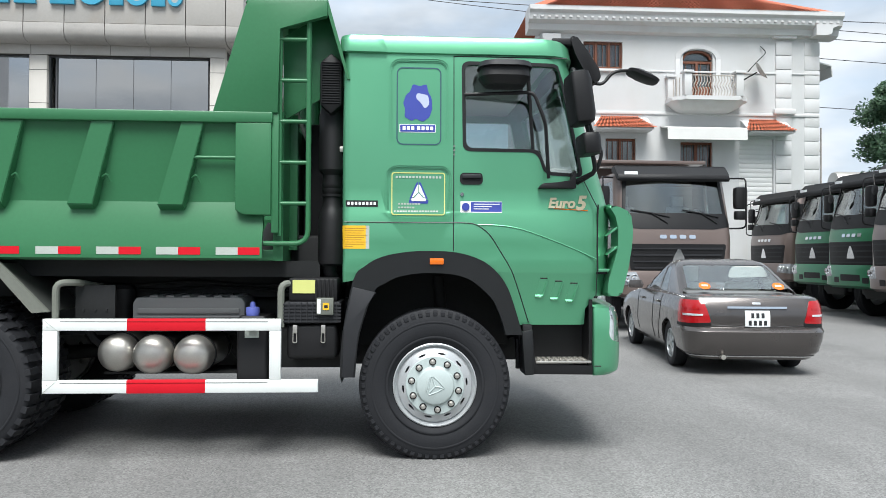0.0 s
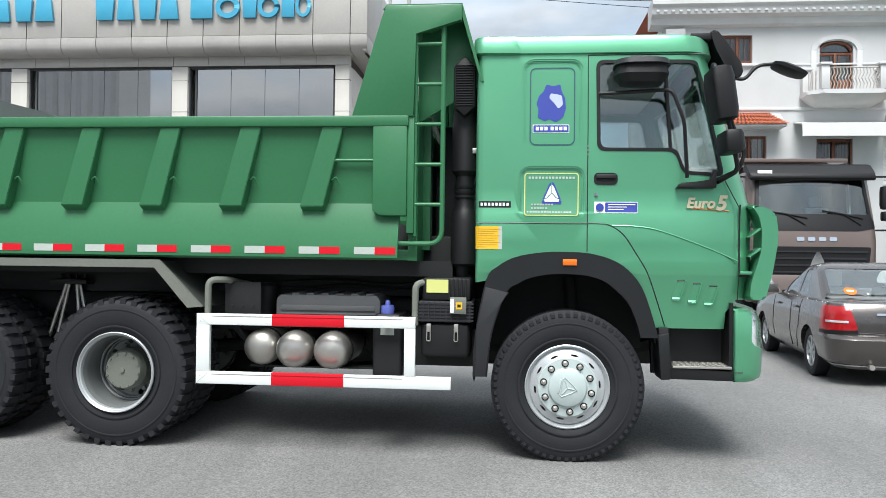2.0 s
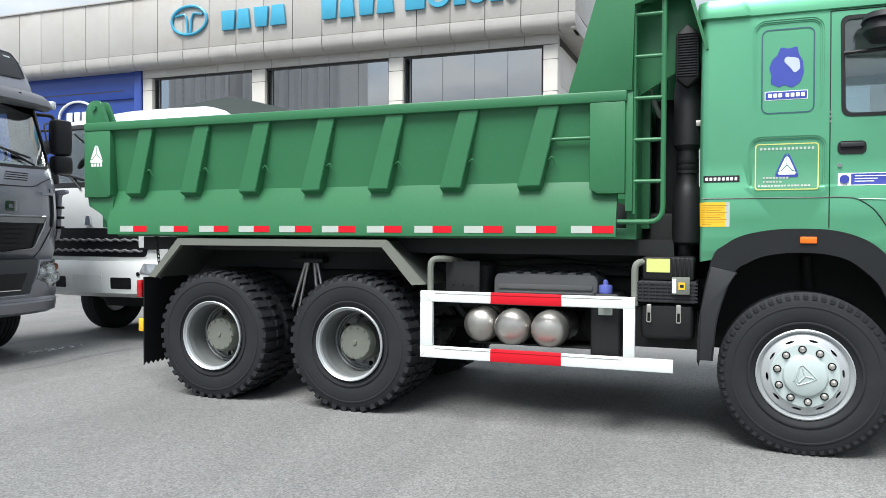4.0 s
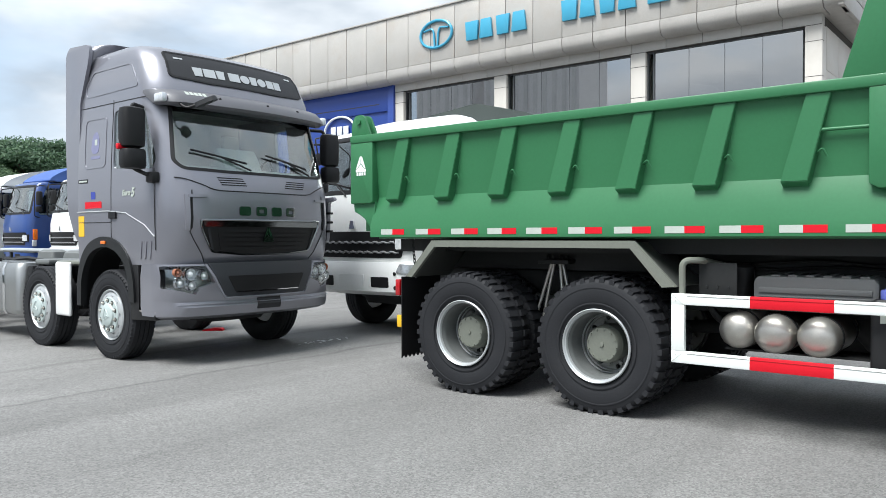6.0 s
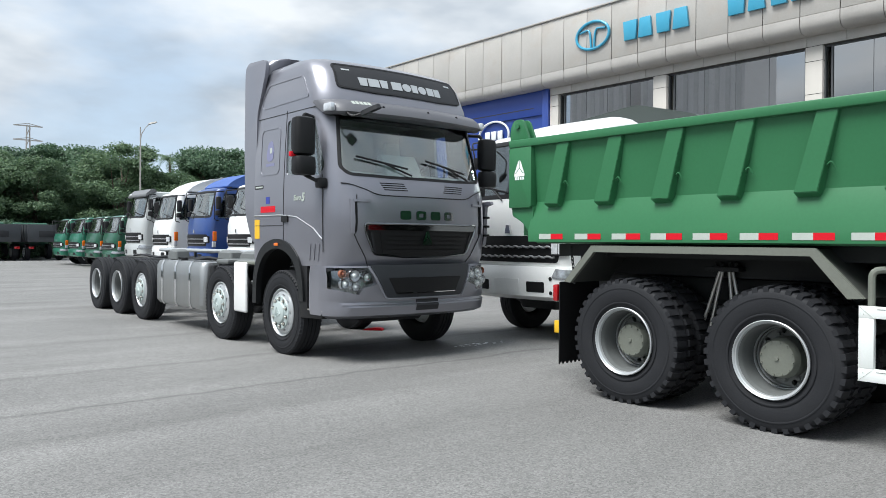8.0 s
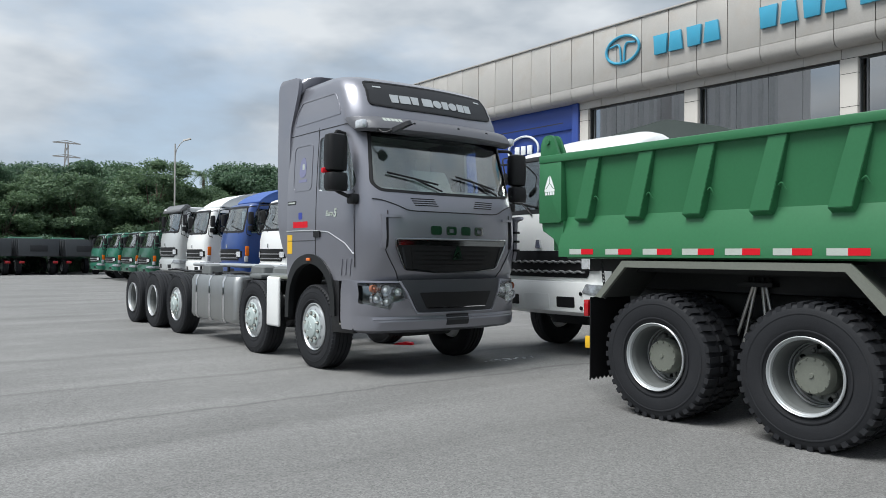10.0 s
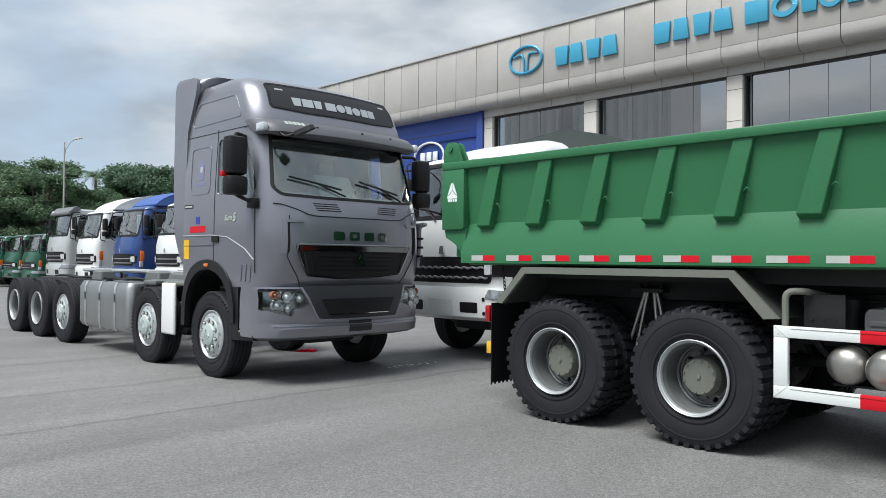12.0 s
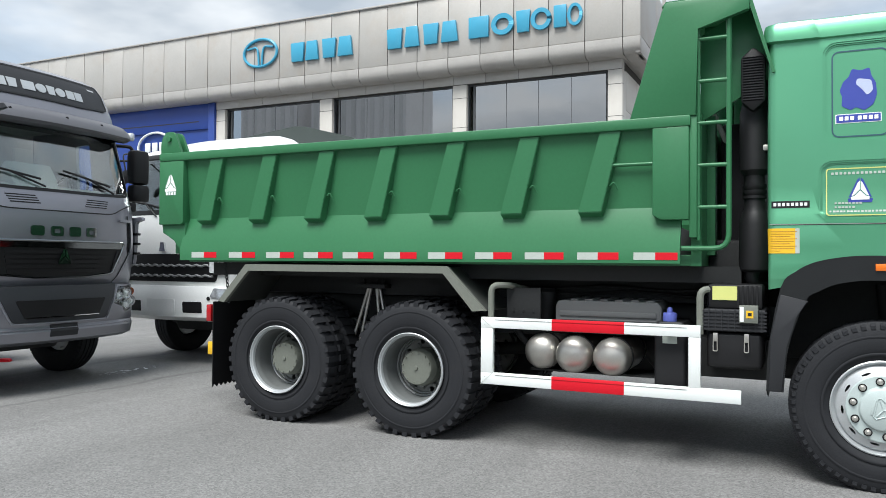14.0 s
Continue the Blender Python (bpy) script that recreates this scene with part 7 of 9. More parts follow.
part("bumper_centre", dress(skin_piece(NL, front_cut(round_poly([(-0.775, 1.16), (0.775, 1.16), (0.575, 0.765), (-0.575, 0.765)], 0.04), 0.8), 0.01), M["bumper_dark"]), None, qb, "black bumper centre")
part("air_slot", dress(skin_piece(NL, front_cut(round_poly([(-0.56, 1.0), (0.56, 1.0), (0.455, 0.805), (-0.455, 0.805)], 0.02), 0.8), 0.014), M["black_plastic"]), None, qb)
front_strip(-0.45, 0.45, 0.812, 0.822, M["chrome"], 0.024, "chrome_strip", "chrome strip", lv=NL, par=qb)
part("bumper_line", tube(B(), [(front_at(NL, 0.69, y) + 0.003, y, 0.69) for y in [-1.1 + 0.1 * i for i in range(23)]], 0.007, 5), M["grey_paint"], qb)
part("bumper_lip", tube(B(), [(front_at(NL, z, y) + 0.006, y, z) for y, z in dense([(-0.8, 1.14), (-0.59, 0.752), (0.59, 0.752), (0.8, 1.14)], 0.05)], 0.01, 6), M["grey_paint"], qb, "painted lip round the dark centre")
part("plate_holder", dress(skin_piece(NL, front_cut(rounded(-0.17, 0.17, 0.6, 0.735, 0.01), 0.8), 0.008), M["grey_plastic"]), None, qb)
# doors, seams, stickers on the nearer side
for pts in ([(0.08, 3.05), (0.07, 1.6), (0.07, 1.42)], [(-0.7, 3.02), (0.9, 3.02)], [(1.0, 2.2), (1.02, 1.3)], [(-0.7, 1.62), (0.07, 1.62)]):
    part("door_seam", side_line(QL, dense(pts)), M["black_print"], qcab)
part("body_crease", side_line(QL, dense([(-0.74, 1.75), (0.0, 1.75), (0.4, 1.72), (0.8, 1.58), (1.0, 1.45)]), 0.008), M["rim_silver"], qcab, "bright body line")
fr = cut(side_cut(rounded(-0.58, -0.06, 2.27, 2.88, 0.08), True, False, 0.05), side_cut(rounded(-0.56, -0.08, 2.29, 2.86, 0.07), True, False, 0.4))
part("panel_rim", dress(skin_piece(QL, fr, 0.006), M["grey_paint"]), None, qcab)
fr = cut(side_cut(round_poly([(-0.6, 3.14), (-0.6, 3.3), (-0.45, 3.46), (0.42, 3.46), (0.62, 3.16)], 0.06), True, False, 0.3), side_cut(round_poly([(-0.58, 3.16), (-0.58, 3.29), (-0.44, 3.44), (0.41, 3.44), (0.59, 3.18)], 0.05), True, False, 0.5))
part("panel_rim", dress(skin_piece(QL, fr, 0.006), M["grey_paint"]), None, qcab)
def qst(x0, x1, z0, z1, mat, off=0.003, label="", name="sticker"):
    return part(name, dress(skin_piece(QL, side_cut(rounded(x0, x1, z0, z1, 0.01), True, False, 0.04), off), mat), None, qcab, label)
part("sticker", dress(skin_piece(QL, side_cut(round_poly([(-0.42, 2.5), (-0.36, 2.44), (-0.24, 2.46), (-0.22, 2.6), (-0.28, 2.72), (-0.38, 2.68)], 0.04), True, False, 0.04), 0.003), M["sticker_faint"]), None, qcab, "faded lilac printed sticker")
qst(-0.33, -0.27, 2.55, 2.62, M["pale_tape"], 0.005)
qst(-0.42, -0.2, 2.385, 2.42, M["sticker_faint"], 0.003)
qst(-0.72, -0.48, 2.1, 2.15, M["black_print"], 0.003, "black badge with pale letters")
qst(-0.70, -0.5, 2.115, 2.135, M["pale_tape"], 0.005)
qst(-0.55, -0.15, 1.79, 1.87, M["red_tape"], 0.003, "red printed bar")
qst(-0.5, -0.2, 1.815, 1.83, M["white_print"], 0.005)
qst(-0.40, -0.30, 1.9, 1.99, M["sticker_blue"], 0.003)
qst(-0.72, -0.58, 1.45, 1.7, M["yellow"], 0.003, "yellow notice sticker")
for txt, size, x in (("Euro", 0.09, 0.42), ("5", 0.14, 0.56)):
    part("lettering", dress(text_mesh(txt, size, 0.003), M["pale_tape"]), None, qcab, "silver lettering", Matrix.Translation((x, -1.239, 1.95)))
qst(0.04, 0.2, 1.66, 1.74, M["black_plastic"], 0.02, "black door handle", "door_handle")
for x in (0.68, 0.78, 0.88):
    bm = B()
    prism(bm, round_poly([(x, 1.2), (x + 0.045, 1.2), (x + 0.075, 1.4), (x + 0.03, 1.4)], 0.015), -1.26, -1.2)
    part("door_fin", dress(skin_piece(QL, solid(bm), 0.01), M["grey_paint"]), None, qcab)
# arches, steps
for sd in (-1, 1):
    ao = [(-0.74, 0.6), (-0.72, 0.95), (-0.62, 1.2), (-0.45, 1.36), (-0.2, 1.44), (0.05, 1.44), (0.3, 1.36), (0.48, 1.2), (0.58, 0.95), (0.6, 0.7)]
    ai = [(-0.64, 0.6), (-0.62, 0.92), (-0.53, 1.12), (-0.39, 1.25), (-0.18, 1.32), (0.03, 1.32), (0.24, 1.25), (0.39, 1.12), (0.47, 0.92), (0.49, 0.7)]
    ao, ai = curve_line(ao), curve_line(ai)
    a = part("wheel_arch", band(B(), ao, ai, min(sd * 1.18, sd * 1.258), max(sd * 1.18, sd * 1.258)), M["arch_black"], grey, "black plastic wheel arch")
    part("arch_liner", band(B(), [(p[0], p[1] - 0.01) for p in ao], [(p[0] * 0.98, p[1] - 0.04) for p in ao], min(sd * 0.75, sd * 1.18), max(sd * 0.75, sd * 1.18)), M["black_plastic"], a)
    if sd < 0:
        part("arch_lamp", box(B(), -0.12, -0.02, -1.272, -1.255, 1.36, 1.4, 0.006), M["orange"], a)
    ylo, yhi = (-1.23, -0.75) if sd < 0 else (0.75, 1.23)
    st = part("step_well", prism(B(), [(0.48, 0.5), (1.0, 0.52), (1.0, 0.58), (0.66, 0.6), (0.66, 1.13), (0.52, 1.13)], ylo, yhi, bev=0.006), M["black_plastic"], grey, "black boarding step")
    part("step_back", box(B(), 0.6, 1.05, min(sd * 0.95, sd * 0.99), max(sd * 0.95, sd * 0.99), 0.55, 1.2), M["black_plastic"], st)
    bm = box(B(), 0.66, 1.0, ylo, yhi, 0.6, 0.62, 0.004)
    for i in range(8):
        cyl(bm, (0.69 + 0.04 * i, ylo + 0.03, 0.62), (0.69 + 0.04 * i, ylo + 0.03, 0.635), 0.014, seg=8)
    part("step_plate", bm, M["steel"], st)
    # side air deflector behind the cab
    bm = B()
    prism(bm, round_poly([(-0.76, 1.35), (-0.9, 1.5), (-1.05, 1.8), (-1.08, 2.6), (-1.06, 3.7), (-1.0, 3.82), (-0.45, 3.79), (-0.48, 3.6), (-0.7, 3.1)], 0.08), min(sd * 1.17, sd * 1.215), max(sd * 1.17, sd * 1.215), bev=0.012)
    part("side_deflector", bm, M["grey_paint"], grey, "grey side air deflector")
part("roof_deflector", loft([(3.4, -1.07, -0.6, 1.19, 0.05, 0.04, 0), (3.72, -1.05, -0.5, 1.17, 0.1, 0.05, 0), (3.8, -1.03, -0.45, 1.12, 0.15, 0.06, 0), (3.83, -1.0, -0.4, 1.02, 0.15, 0.1, 0), (3.84, -0.95, -0.4, 0.8, 0.15, 0.1, 0)]), M["grey_paint"], grey, "grey roof air deflector")
# mirrors
for sd in (-1, 1):
    mi = part("mirror", mirror_head(0.93, sd * 1.44, 2.63, 0.26, 0.44, 0.15, 0), M["black_plastic"], qcab, "large black side mirror with red flash" if sd < 0 else "large black side mirror")
    part("mirror_lower", mirror_head(0.94, sd * 1.44, 2.29, 0.26, 0.22, 0.15, 0), M["black_plastic"], mi)
    part("mirror_arm", tube(B(), bend([(0.72, sd * 1.2, 2.9), (0.85, sd * 1.4, 2.9), (0.86, sd * 1.43, 2.6), (0.88, sd * 1.43, 2.2), (1.0, sd * 1.25, 2.1)], 0.06), 0.022, 8), M["black_plastic"], mi)
    part("mirror_foot", box(B(), 0.93, 1.06, min(sd * 1.2, sd * 1.3), max(sd * 1.2, sd * 1.3), 2.04, 2.16, 0.02), M["black_plastic"], mi)
    if sd < 0:
        part("mirror_flash", box(B(), 0.845, 0.90, -1.59, -1.44, 2.39, 2.45, 0.01), M["red_tape"], mi, "red patch on the mirror")
km = part("kerb_mirror", loft([(-0.02, -0.13, 0.13, 0.08, 0.06, 0.06, 0), (0.03, -0.12, 0.12, 0.07, 0.06, 0.06, 0)], nc=3, ns=2, nf=3), M["grey_plastic"], qcab, "front mirror on an arm", pose(1.42, -0.85, 2.93, 10, -20, 30))
part("mirror_arm", tube(B(), bend([(1.1, -1.05, 3.0), (1.25, -1.0, 2.85), (1.4, -0.87, 2.93)], 0.08), 0.014, 8), M["black_plastic"], qcab)
for y0, y1 in ((-0.9, -0.25), (0.05, 0.7)):
    pts = [(front_at(QL, z, y) + 0.03, y, z) for y, z in ((y0, 2.42), ((y0 + y1) / 2, 2.36), (y1, 2.30))]
    w = part("wiper", tube(B(), pts, 0.013, 6), M["black_plastic"], qcab, "black wiper")
    part("wiper_arm", tube(B(), [(front_at(QL, 2.22, y1 + 0.05) + 0.02, y1 + 0.05, 2.22), pts[1]], 0.012, 6), M["black_plastic"], w)
# engine and far-side block, added unseen to keep light from under the cab
part("engine", loft([(0.42, -0.7, 0.8, 0.4, 0.08, 0.08, 0), (0.6, -0.75, 0.9, 0.5, 0.08, 0.08, 0), (1.3, -0.75, 0.9, 0.5, 0.08, 0.08, 0)]), M["chassis"], grey, "dark engine block")
part("spare_tank", loft([(0.38, -1.0, 1.0, 0.3, 0.1, 0.1, 0), (1.0, -1.0, 1.0, 0.32, 0.1, 0.1, 0)]), M["chassis"], grey, "", Matrix.Translation((-3.5, 0.85, 0)))
# interior
part("dashboard", prism(B(), [(0.6, 1.9), (1.1, 1.9), (1.12, 2.2), (0.9, 2.28), (0.62, 2.2)], -1.1, 1.1, bev=0.03), M["interior"], qcab)
part("headliner", box(B(), -0.65, 0.5, -1.05, 1.05, 3.08, 3.12), M["interior_light"], qcab)
part("cab_floor", box(B(), -0.7, 1.05, -1.15, 1.15, 1.55, 1.6), M["interior"], qcab)
part("cab_rear_lining", box(B(), -0.71, -0.66, -1.1, 1.1, 1.6, 3.3), M["interior"], qcab)
for y in (-0.62, 0.62):
    seat(qcab, 0.2, y, 1.85, True)
steering_wheel(qcab, 0.7, 0.62, 2.28)
part("dash_cover", prism(B(), [(0.72, 2.25), (1.08, 2.22), (1.0, 2.34), (0.9, 2.52), (0.84, 2.5)], -0.35, 0.2, bev=0.03), M["interior_light"], qcab, "crumpled plastic wrap")
part("bunk_curtain", loft([(2.1, -0.62, -0.56, 0.55, 0.02, 0.02, 0), (2.95, -0.62, -0.56, 0.55, 0.02, 0.02, 0)]), M["interior_light"], qcab)
# wheels and chassis
for sd, fl in ((-1, False), (1, True)):
    front_wheel(grey, 0, sd * 1.08, 0.535, TYRE_ROAD, 15, fl)
    front_wheel(grey, -1.85, sd * 1.08, 0.535, TYRE_ROAD, 40, fl)
    front_wheel(grey, -5.25, sd * 1.08, 0.535, TYRE_ROAD, 5, fl)
    for ax in (-6.6, -7.95):
        rear_wheel(grey, ax, sd * 1.08, 0.535, TYRE_ROAD, 20, fl, False)
        rear_wheel(grey, ax, sd * 0.74, 0.535, TYRE_ROAD, 20, fl, False)
    part("frame_rail", box(B(), -8.9, 0.9, sd * 0.43 - 0.04, sd * 0.43 + 0.04, 0.80, 1.06, 0.01), M["chassis"], grey, "dark chassis rail")
for x in (-8.7, -7.3, -5.9, -4.5, -3.2, -1.2, 0.6):
    part("cross_member", box(B(), x - 0.06, x + 0.06, -0.39, 0.39, 0.84, 1.02, 0.01), M["chassis"], grey)
for x in (0, -1.85, -5.25, -6.6, -7.95):
    part("axle", cyl(B(), (x, -0.95, 0.52), (x, 0.95, 0.52), 0.08), M["chassis"], grey)
for k in range(3):
    part("air_line", tube(B(), [(-8.5 + 0.5 * i, -0.3 + 0.12 * k + 0.03 * math.sin(i + k), 1.08 + 0.02 * math.sin(i * 1.7 + k)) for i in range(15)], 0.02, 6), M["black_plastic"], grey)
part("pipe", tube(B(), [(-8.6, 0.32, 1.2), (-5.0, 0.32, 1.21), (-2.3, 0.32, 1.2)], 0.04, 8), M["rim_silver"], grey, "bright steel pipe along the chassis")
for x in (-8.2, -6.6, -4.6, -2.7):
    part("pipe_bracket", box(B(), x - 0.03, x + 0.03, 0.3, 0.34, 1.04, 1.2), M["chassis"], grey)
for x, y, w in ((-6.0, -0.25, 0.22), (-4.4, 0.1, 0.3), (-3.0, -0.1, 0.35)):
    part("valve_unit", loft([(1.04, x - w, x + w, 0.16, 0.06, 0.06, 0), (1.2, x - w * 0.9, x + w * 0.9, 0.14, 0.06, 0.06, 0), (1.24, x - w * 0.6, x + w * 0.6, 0.1, 0.05, 0.05, 0)]), M["rim_barrel"], grey, "grey cast valve unit", Matrix.Translation((0, y, 0)))
FT = [(0.36, -0.98, 0.98, 0.29, 0.12, 0.12, 0), (0.42, -1.0, 1.0, 0.33, 0.12, 0.12, 0), (1.0, -1.0, 1.0, 0.33, 0.12, 0.12, 0), (1.08, -0.98, 0.98, 0.29, 0.12, 0.12, 0)]
ft = part("fuel_tank", loft(FT), M["tank_polished"], grey, "brushed aluminium fuel tank with straps", Matrix.Translation((-3.55, -0.88, 0)))
for x in (-0.65, -0.05, 0.55):
    st = cut(solid(loft(FT, 0.012)), solid(box(B(), x - 0.035, x + 0.035, -1, 1, 0, 2)), "INTERSECT")
    part("tank_strap", dress(st, M["chrome"]), None, ft, "polished strap")
part("filler_cap", cyl(B(), (-0.4, -0.05, 1.08), (-0.4, -0.05, 1.13), 0.06), M["black_plastic"], ft)
part("front_guard_panel", box(B(), -1.36, -0.98, -1.245, -1.19, 0.44, 1.13, 0.03, 3), M["white_paint"], grey, "white plastic splash panel")
part("guard_top", box(B(), -1.4, -0.75, -1.2, -0.5, 1.1, 1.14, 0.01), M["olive"], grey)
for x in (-1.6, -2.3):
    part("valve_block", box(B(), x - 0.22, x + 0.22, -1.0, -0.5, 1.06, 1.14, 0.03), M["rim_barrel"], grey)
part("side_bracket", box(B(), -2.5, -2.35, -1.1, -0.5, 0.45, 1.05, 0.02), M["black_plastic"], grey)
bm = B()
tube(bm, bend([(-2.3, -1.1, 0.5), (-2.3, -1.1, 0.95), (-2.1, -1.1, 1.05)], 0.08), 0.03, 8)
part("hose", bm, M["black_plastic"], grey)


# ---------------------------------------------------------------- parked cab-over trucks (front axle at local x 0, front at x 1.4)
CACHE = {}
M["interior_dark"] = material("grey_cab_lining", (0.2, 0.205, 0.21), 0.85, 0, 0.2, 0.3, 60)
M["grille_bar"] = material("grey_grille_bar", (0.2, 0.205, 0.21), 0.4, 0, 0.1, 0.2, 60)
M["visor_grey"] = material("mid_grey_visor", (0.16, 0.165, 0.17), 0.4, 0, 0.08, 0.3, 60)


def painted(key, make, mat):
    if key not in CACHE:
        CACHE[key] = make()
    return dress(CACHE[key].copy(), mat)


TL = [(0.95, -0.68, 1.22, 1.12, 0.18, 0.03, 0.10), (1.15, -0.68, 1.27, 1.14, 0.2, 0.03, 0.12), (1.75, -0.68, 1.27, 1.15, 0.2, 0.03, 0.14), (2.05, -0.68, 1.2, 1.15, 0.2, 0.03, 0.15), (2.95, -0.68, 0.95, 1.1, 0.18, 0.04, 0.12), (3.02, -0.66, 0.9, 1.08, 0.18, 0.05, 0.1), (3.07, -0.6, 0.8, 1.0, 0.18, 0.08, 0.08)]
TB = [(0.6, 0.85, 1.2, 1.1, 0.18, 0.02, 0.12), (0.66, 0.8, 1.32, 1.15, 0.2, 0.02, 0.12), (0.95, 0.8, 1.34, 1.15, 0.2, 0.02, 0.12), (1.08, 0.85, 1.30, 1.14, 0.2, 0.02, 0.12)]
TBH = [(0.66, 0.85, 1.2, 1.1, 0.18, 0.02, 0.12), (0.72, 0.8, 1.32, 1.15, 0.2, 0.02, 0.12), (1.04, 0.8, 1.34, 1.15, 0.2, 0.02, 0.12), (1.16, 0.85, 1.30, 1.14, 0.2, 0.02, 0.12)]
TARCH = [(-0.62, 0.4), (-0.62, 0.9), (-0.5, 1.15), (-0.3, 1.27), (0, 1.31), (0.3, 1.27), (0.5, 1.15), (0.6, 0.9), (0.6, 0.4)]
TWIN = round_poly([(0.0, 2.88), (0.72, 2.88), (0.98, 2.15), (0.95, 2.05), (0.02, 2.1)], 0.06)
TSCREEN = round_poly([(-1.0, 2.12), (1.0, 2.12), (0.93, 2.93), (-0.93, 2.93)], 0.07)


def cargo_canopy(t, mat, x1, x0, z1, front_rise, label):
    """Canvas hood over a flat bed; its front slopes up from the cab."""
    part("cargo_bed", box(B(), x0, -0.76, -1.12, 1.12, 1.05, 1.34, 0.02), M["chassis"], t)
    bm = B()
    pr = [(-0.74, 1.35), (-0.74, 3.09), (0.72 if front_rise else -0.7, 3.09), (0.3 if front_rise else -0.72, z1 - 0.42), (-0.3 if front_rise else -0.76, z1 - 0.2), (-1.2, z1 - 0.05), (-2.2, z1), (x0, z1 - 0.1), (x0, 1.35)]
    prism(bm, round_poly(pr, 0.2, 5), -1.1, 1.1, bev=0.03, seg=3)
    part("canopy", bm, mat, t, label, smooth=60)
    for i in range(4):
        x = x0 + (x1 - x0) * (i + 0.5) / 4
        part("canopy_rib", tube(B(), [(x, -1.14, 1.4), (x, -1.14, z1 - 0.3)], 0.02, 6), mat, t)


def tipper_bed(t, mat, x0, x1, z1):
    b = part("tipper_bed", solid(box(B(), x0, x1, -1.15, 1.15, 1.2, z1, 0.01)), None, t)
    dress(b.data, mat)
    for i in range(6):
        x = x0 + (x1 - x0) * (i + 0.5) / 6
        for s in (-1, 1):
            part("rib", box(B(), x - 0.07, x + 0.07, min(s * 1.14, s * 1.22), max(s * 1.14, s * 1.22), 1.25, z1, 0.01), mat, b)
    part("bed_lip", box(B(), x1 - 0.05, x1 + 0.75, -1.2, 1.2, z1 + 0.02, z1 + 0.09, 0.01), mat, b)


def cab_over(name, label, m, paint, cargo=None, visor=None, dark_cowl=False, group="", lamp_orange=False, rear=(-3.4, -4.75), white_bumper=None, axles=True):
    t = thing(name, label, "truck", m, group)
    bump = TBH if dark_cowl else TB
    c = part("cab", painted("cab", lambda: cab_shell(TL, [side_cut(TARCH, deep=0.7), side_cut(TWIN), front_cut(TSCREEN, 0.5)]), paint), None, t)
    part("windscreen", painted("ws", lambda: shell_piece(TL, front_cut(TSCREEN, 0.5), -0.01, -0.016), M["glass"]), None, c, "clear windscreen")
    for k, s in enumerate((-1, 1)):
        part("side_window", painted("sw%d" % k, lambda: shell_piece(TL, side_cut(TWIN, s < 0, s > 0), -0.01, -0.016), M["dark_glass"]), None, c)
    if dark_cowl:
        part("cowl", painted("cowl", lambda: skin_piece(TL, front_cut(round_poly([(-1.02, 2.24), (1.02, 2.24), (1.12, 2.0), (0.75, 1.94), (-0.75, 1.94), (-1.12, 2.0)], 0.04), 0.7), 0.008), M["black_plastic"]), None, c, "black cowl below the windscreen")
    part("screen_seal", painted("seal", lambda: skin_piece(TL, cut(front_cut(round_poly([(-1.05, 2.07), (1.05, 2.07), (0.97, 2.98), (-0.97, 2.98)], 0.08), 0.5), front_cut(round_poly([(-0.98, 2.14), (0.98, 2.14), (0.91, 2.91), (-0.91, 2.91)], 0.06), 0.3)), 0.003), M["black_plastic"]), None, c)
    gtop = 1.66 if dark_cowl else 1.52
    gr = part("grille", painted("grille%d" % dark_cowl, lambda: skin_piece(TL, front_cut(round_poly([(-0.98, gtop), (0.98, gtop), (0.9, 1.14), (-0.9, 1.14)], 0.05), 0.8), 0.008), M["black_plastic"]), None, c, "black slatted grille")
    for i in range(4 if dark_cowl else 0):
        part("grille_bar", painted("gb%d" % i, lambda: skin_piece(TL, front_cut([(-0.9 + 0.02 * i, 1.56 - 0.12 * i), (0.9 - 0.02 * i, 1.56 - 0.12 * i), (0.9 - 0.02 * i, 1.60 - 0.12 * i), (-0.9 + 0.02 * i, 1.585 - 0.12 * i)], 0.8), 0.025), M["grey_plastic"]), None, gr)
    if not dark_cowl:
        for z in (1.22, 1.36):
            pts = [(front_at(TL, z, y) + 0.022, y, z + 0.012 * math.cos(y * 42)) for y in [-0.86 + 0.043 * i for i in range(41)]]
            part("grille_bar", tube(B(), pts, 0.016, 5), M["grille_bar"], gr)
    part("emblem", painted("embl%d" % dark_cowl, lambda: skin_piece(TL, front_cut([(-0.14, 1.3), (0.14, 1.3), (0.1, 1.42), (0.03, 1.56), (-0.03, 1.56), (-0.1, 1.42)] if dark_cowl else [(-0.055, 1.56), (0.055, 1.56), (0.03, 1.68), (-0.03, 1.68)], 0.8), 0.035), M["chrome"]), None, gr, "chrome triangular emblem")
    for i in range(4 if dark_cowl else 0):
        part("front_letter", painted("fl%d" % i, lambda: skin_piece(TL, front_cut(round_poly([(-0.36 + 0.19 * i, 1.76), (-0.23 + 0.19 * i, 1.76), (-0.23 + 0.19 * i, 1.83), (-0.36 + 0.19 * i, 1.83)], 0.02), 0.8), 0.012), M["chrome"]), None, c)
    # engine and side tanks, added as bulk that blocks light from behind
    part("engine", painted("eng", lambda: solid(loft([(0.42, -0.6, 0.75, 0.4, 0.08, 0.08, 0), (0.6, -0.65, 0.8, 0.48, 0.08, 0.08, 0), (1.3, -0.65, 0.8, 0.48, 0.08, 0.08, 0)])), M["chassis"]), None, t)
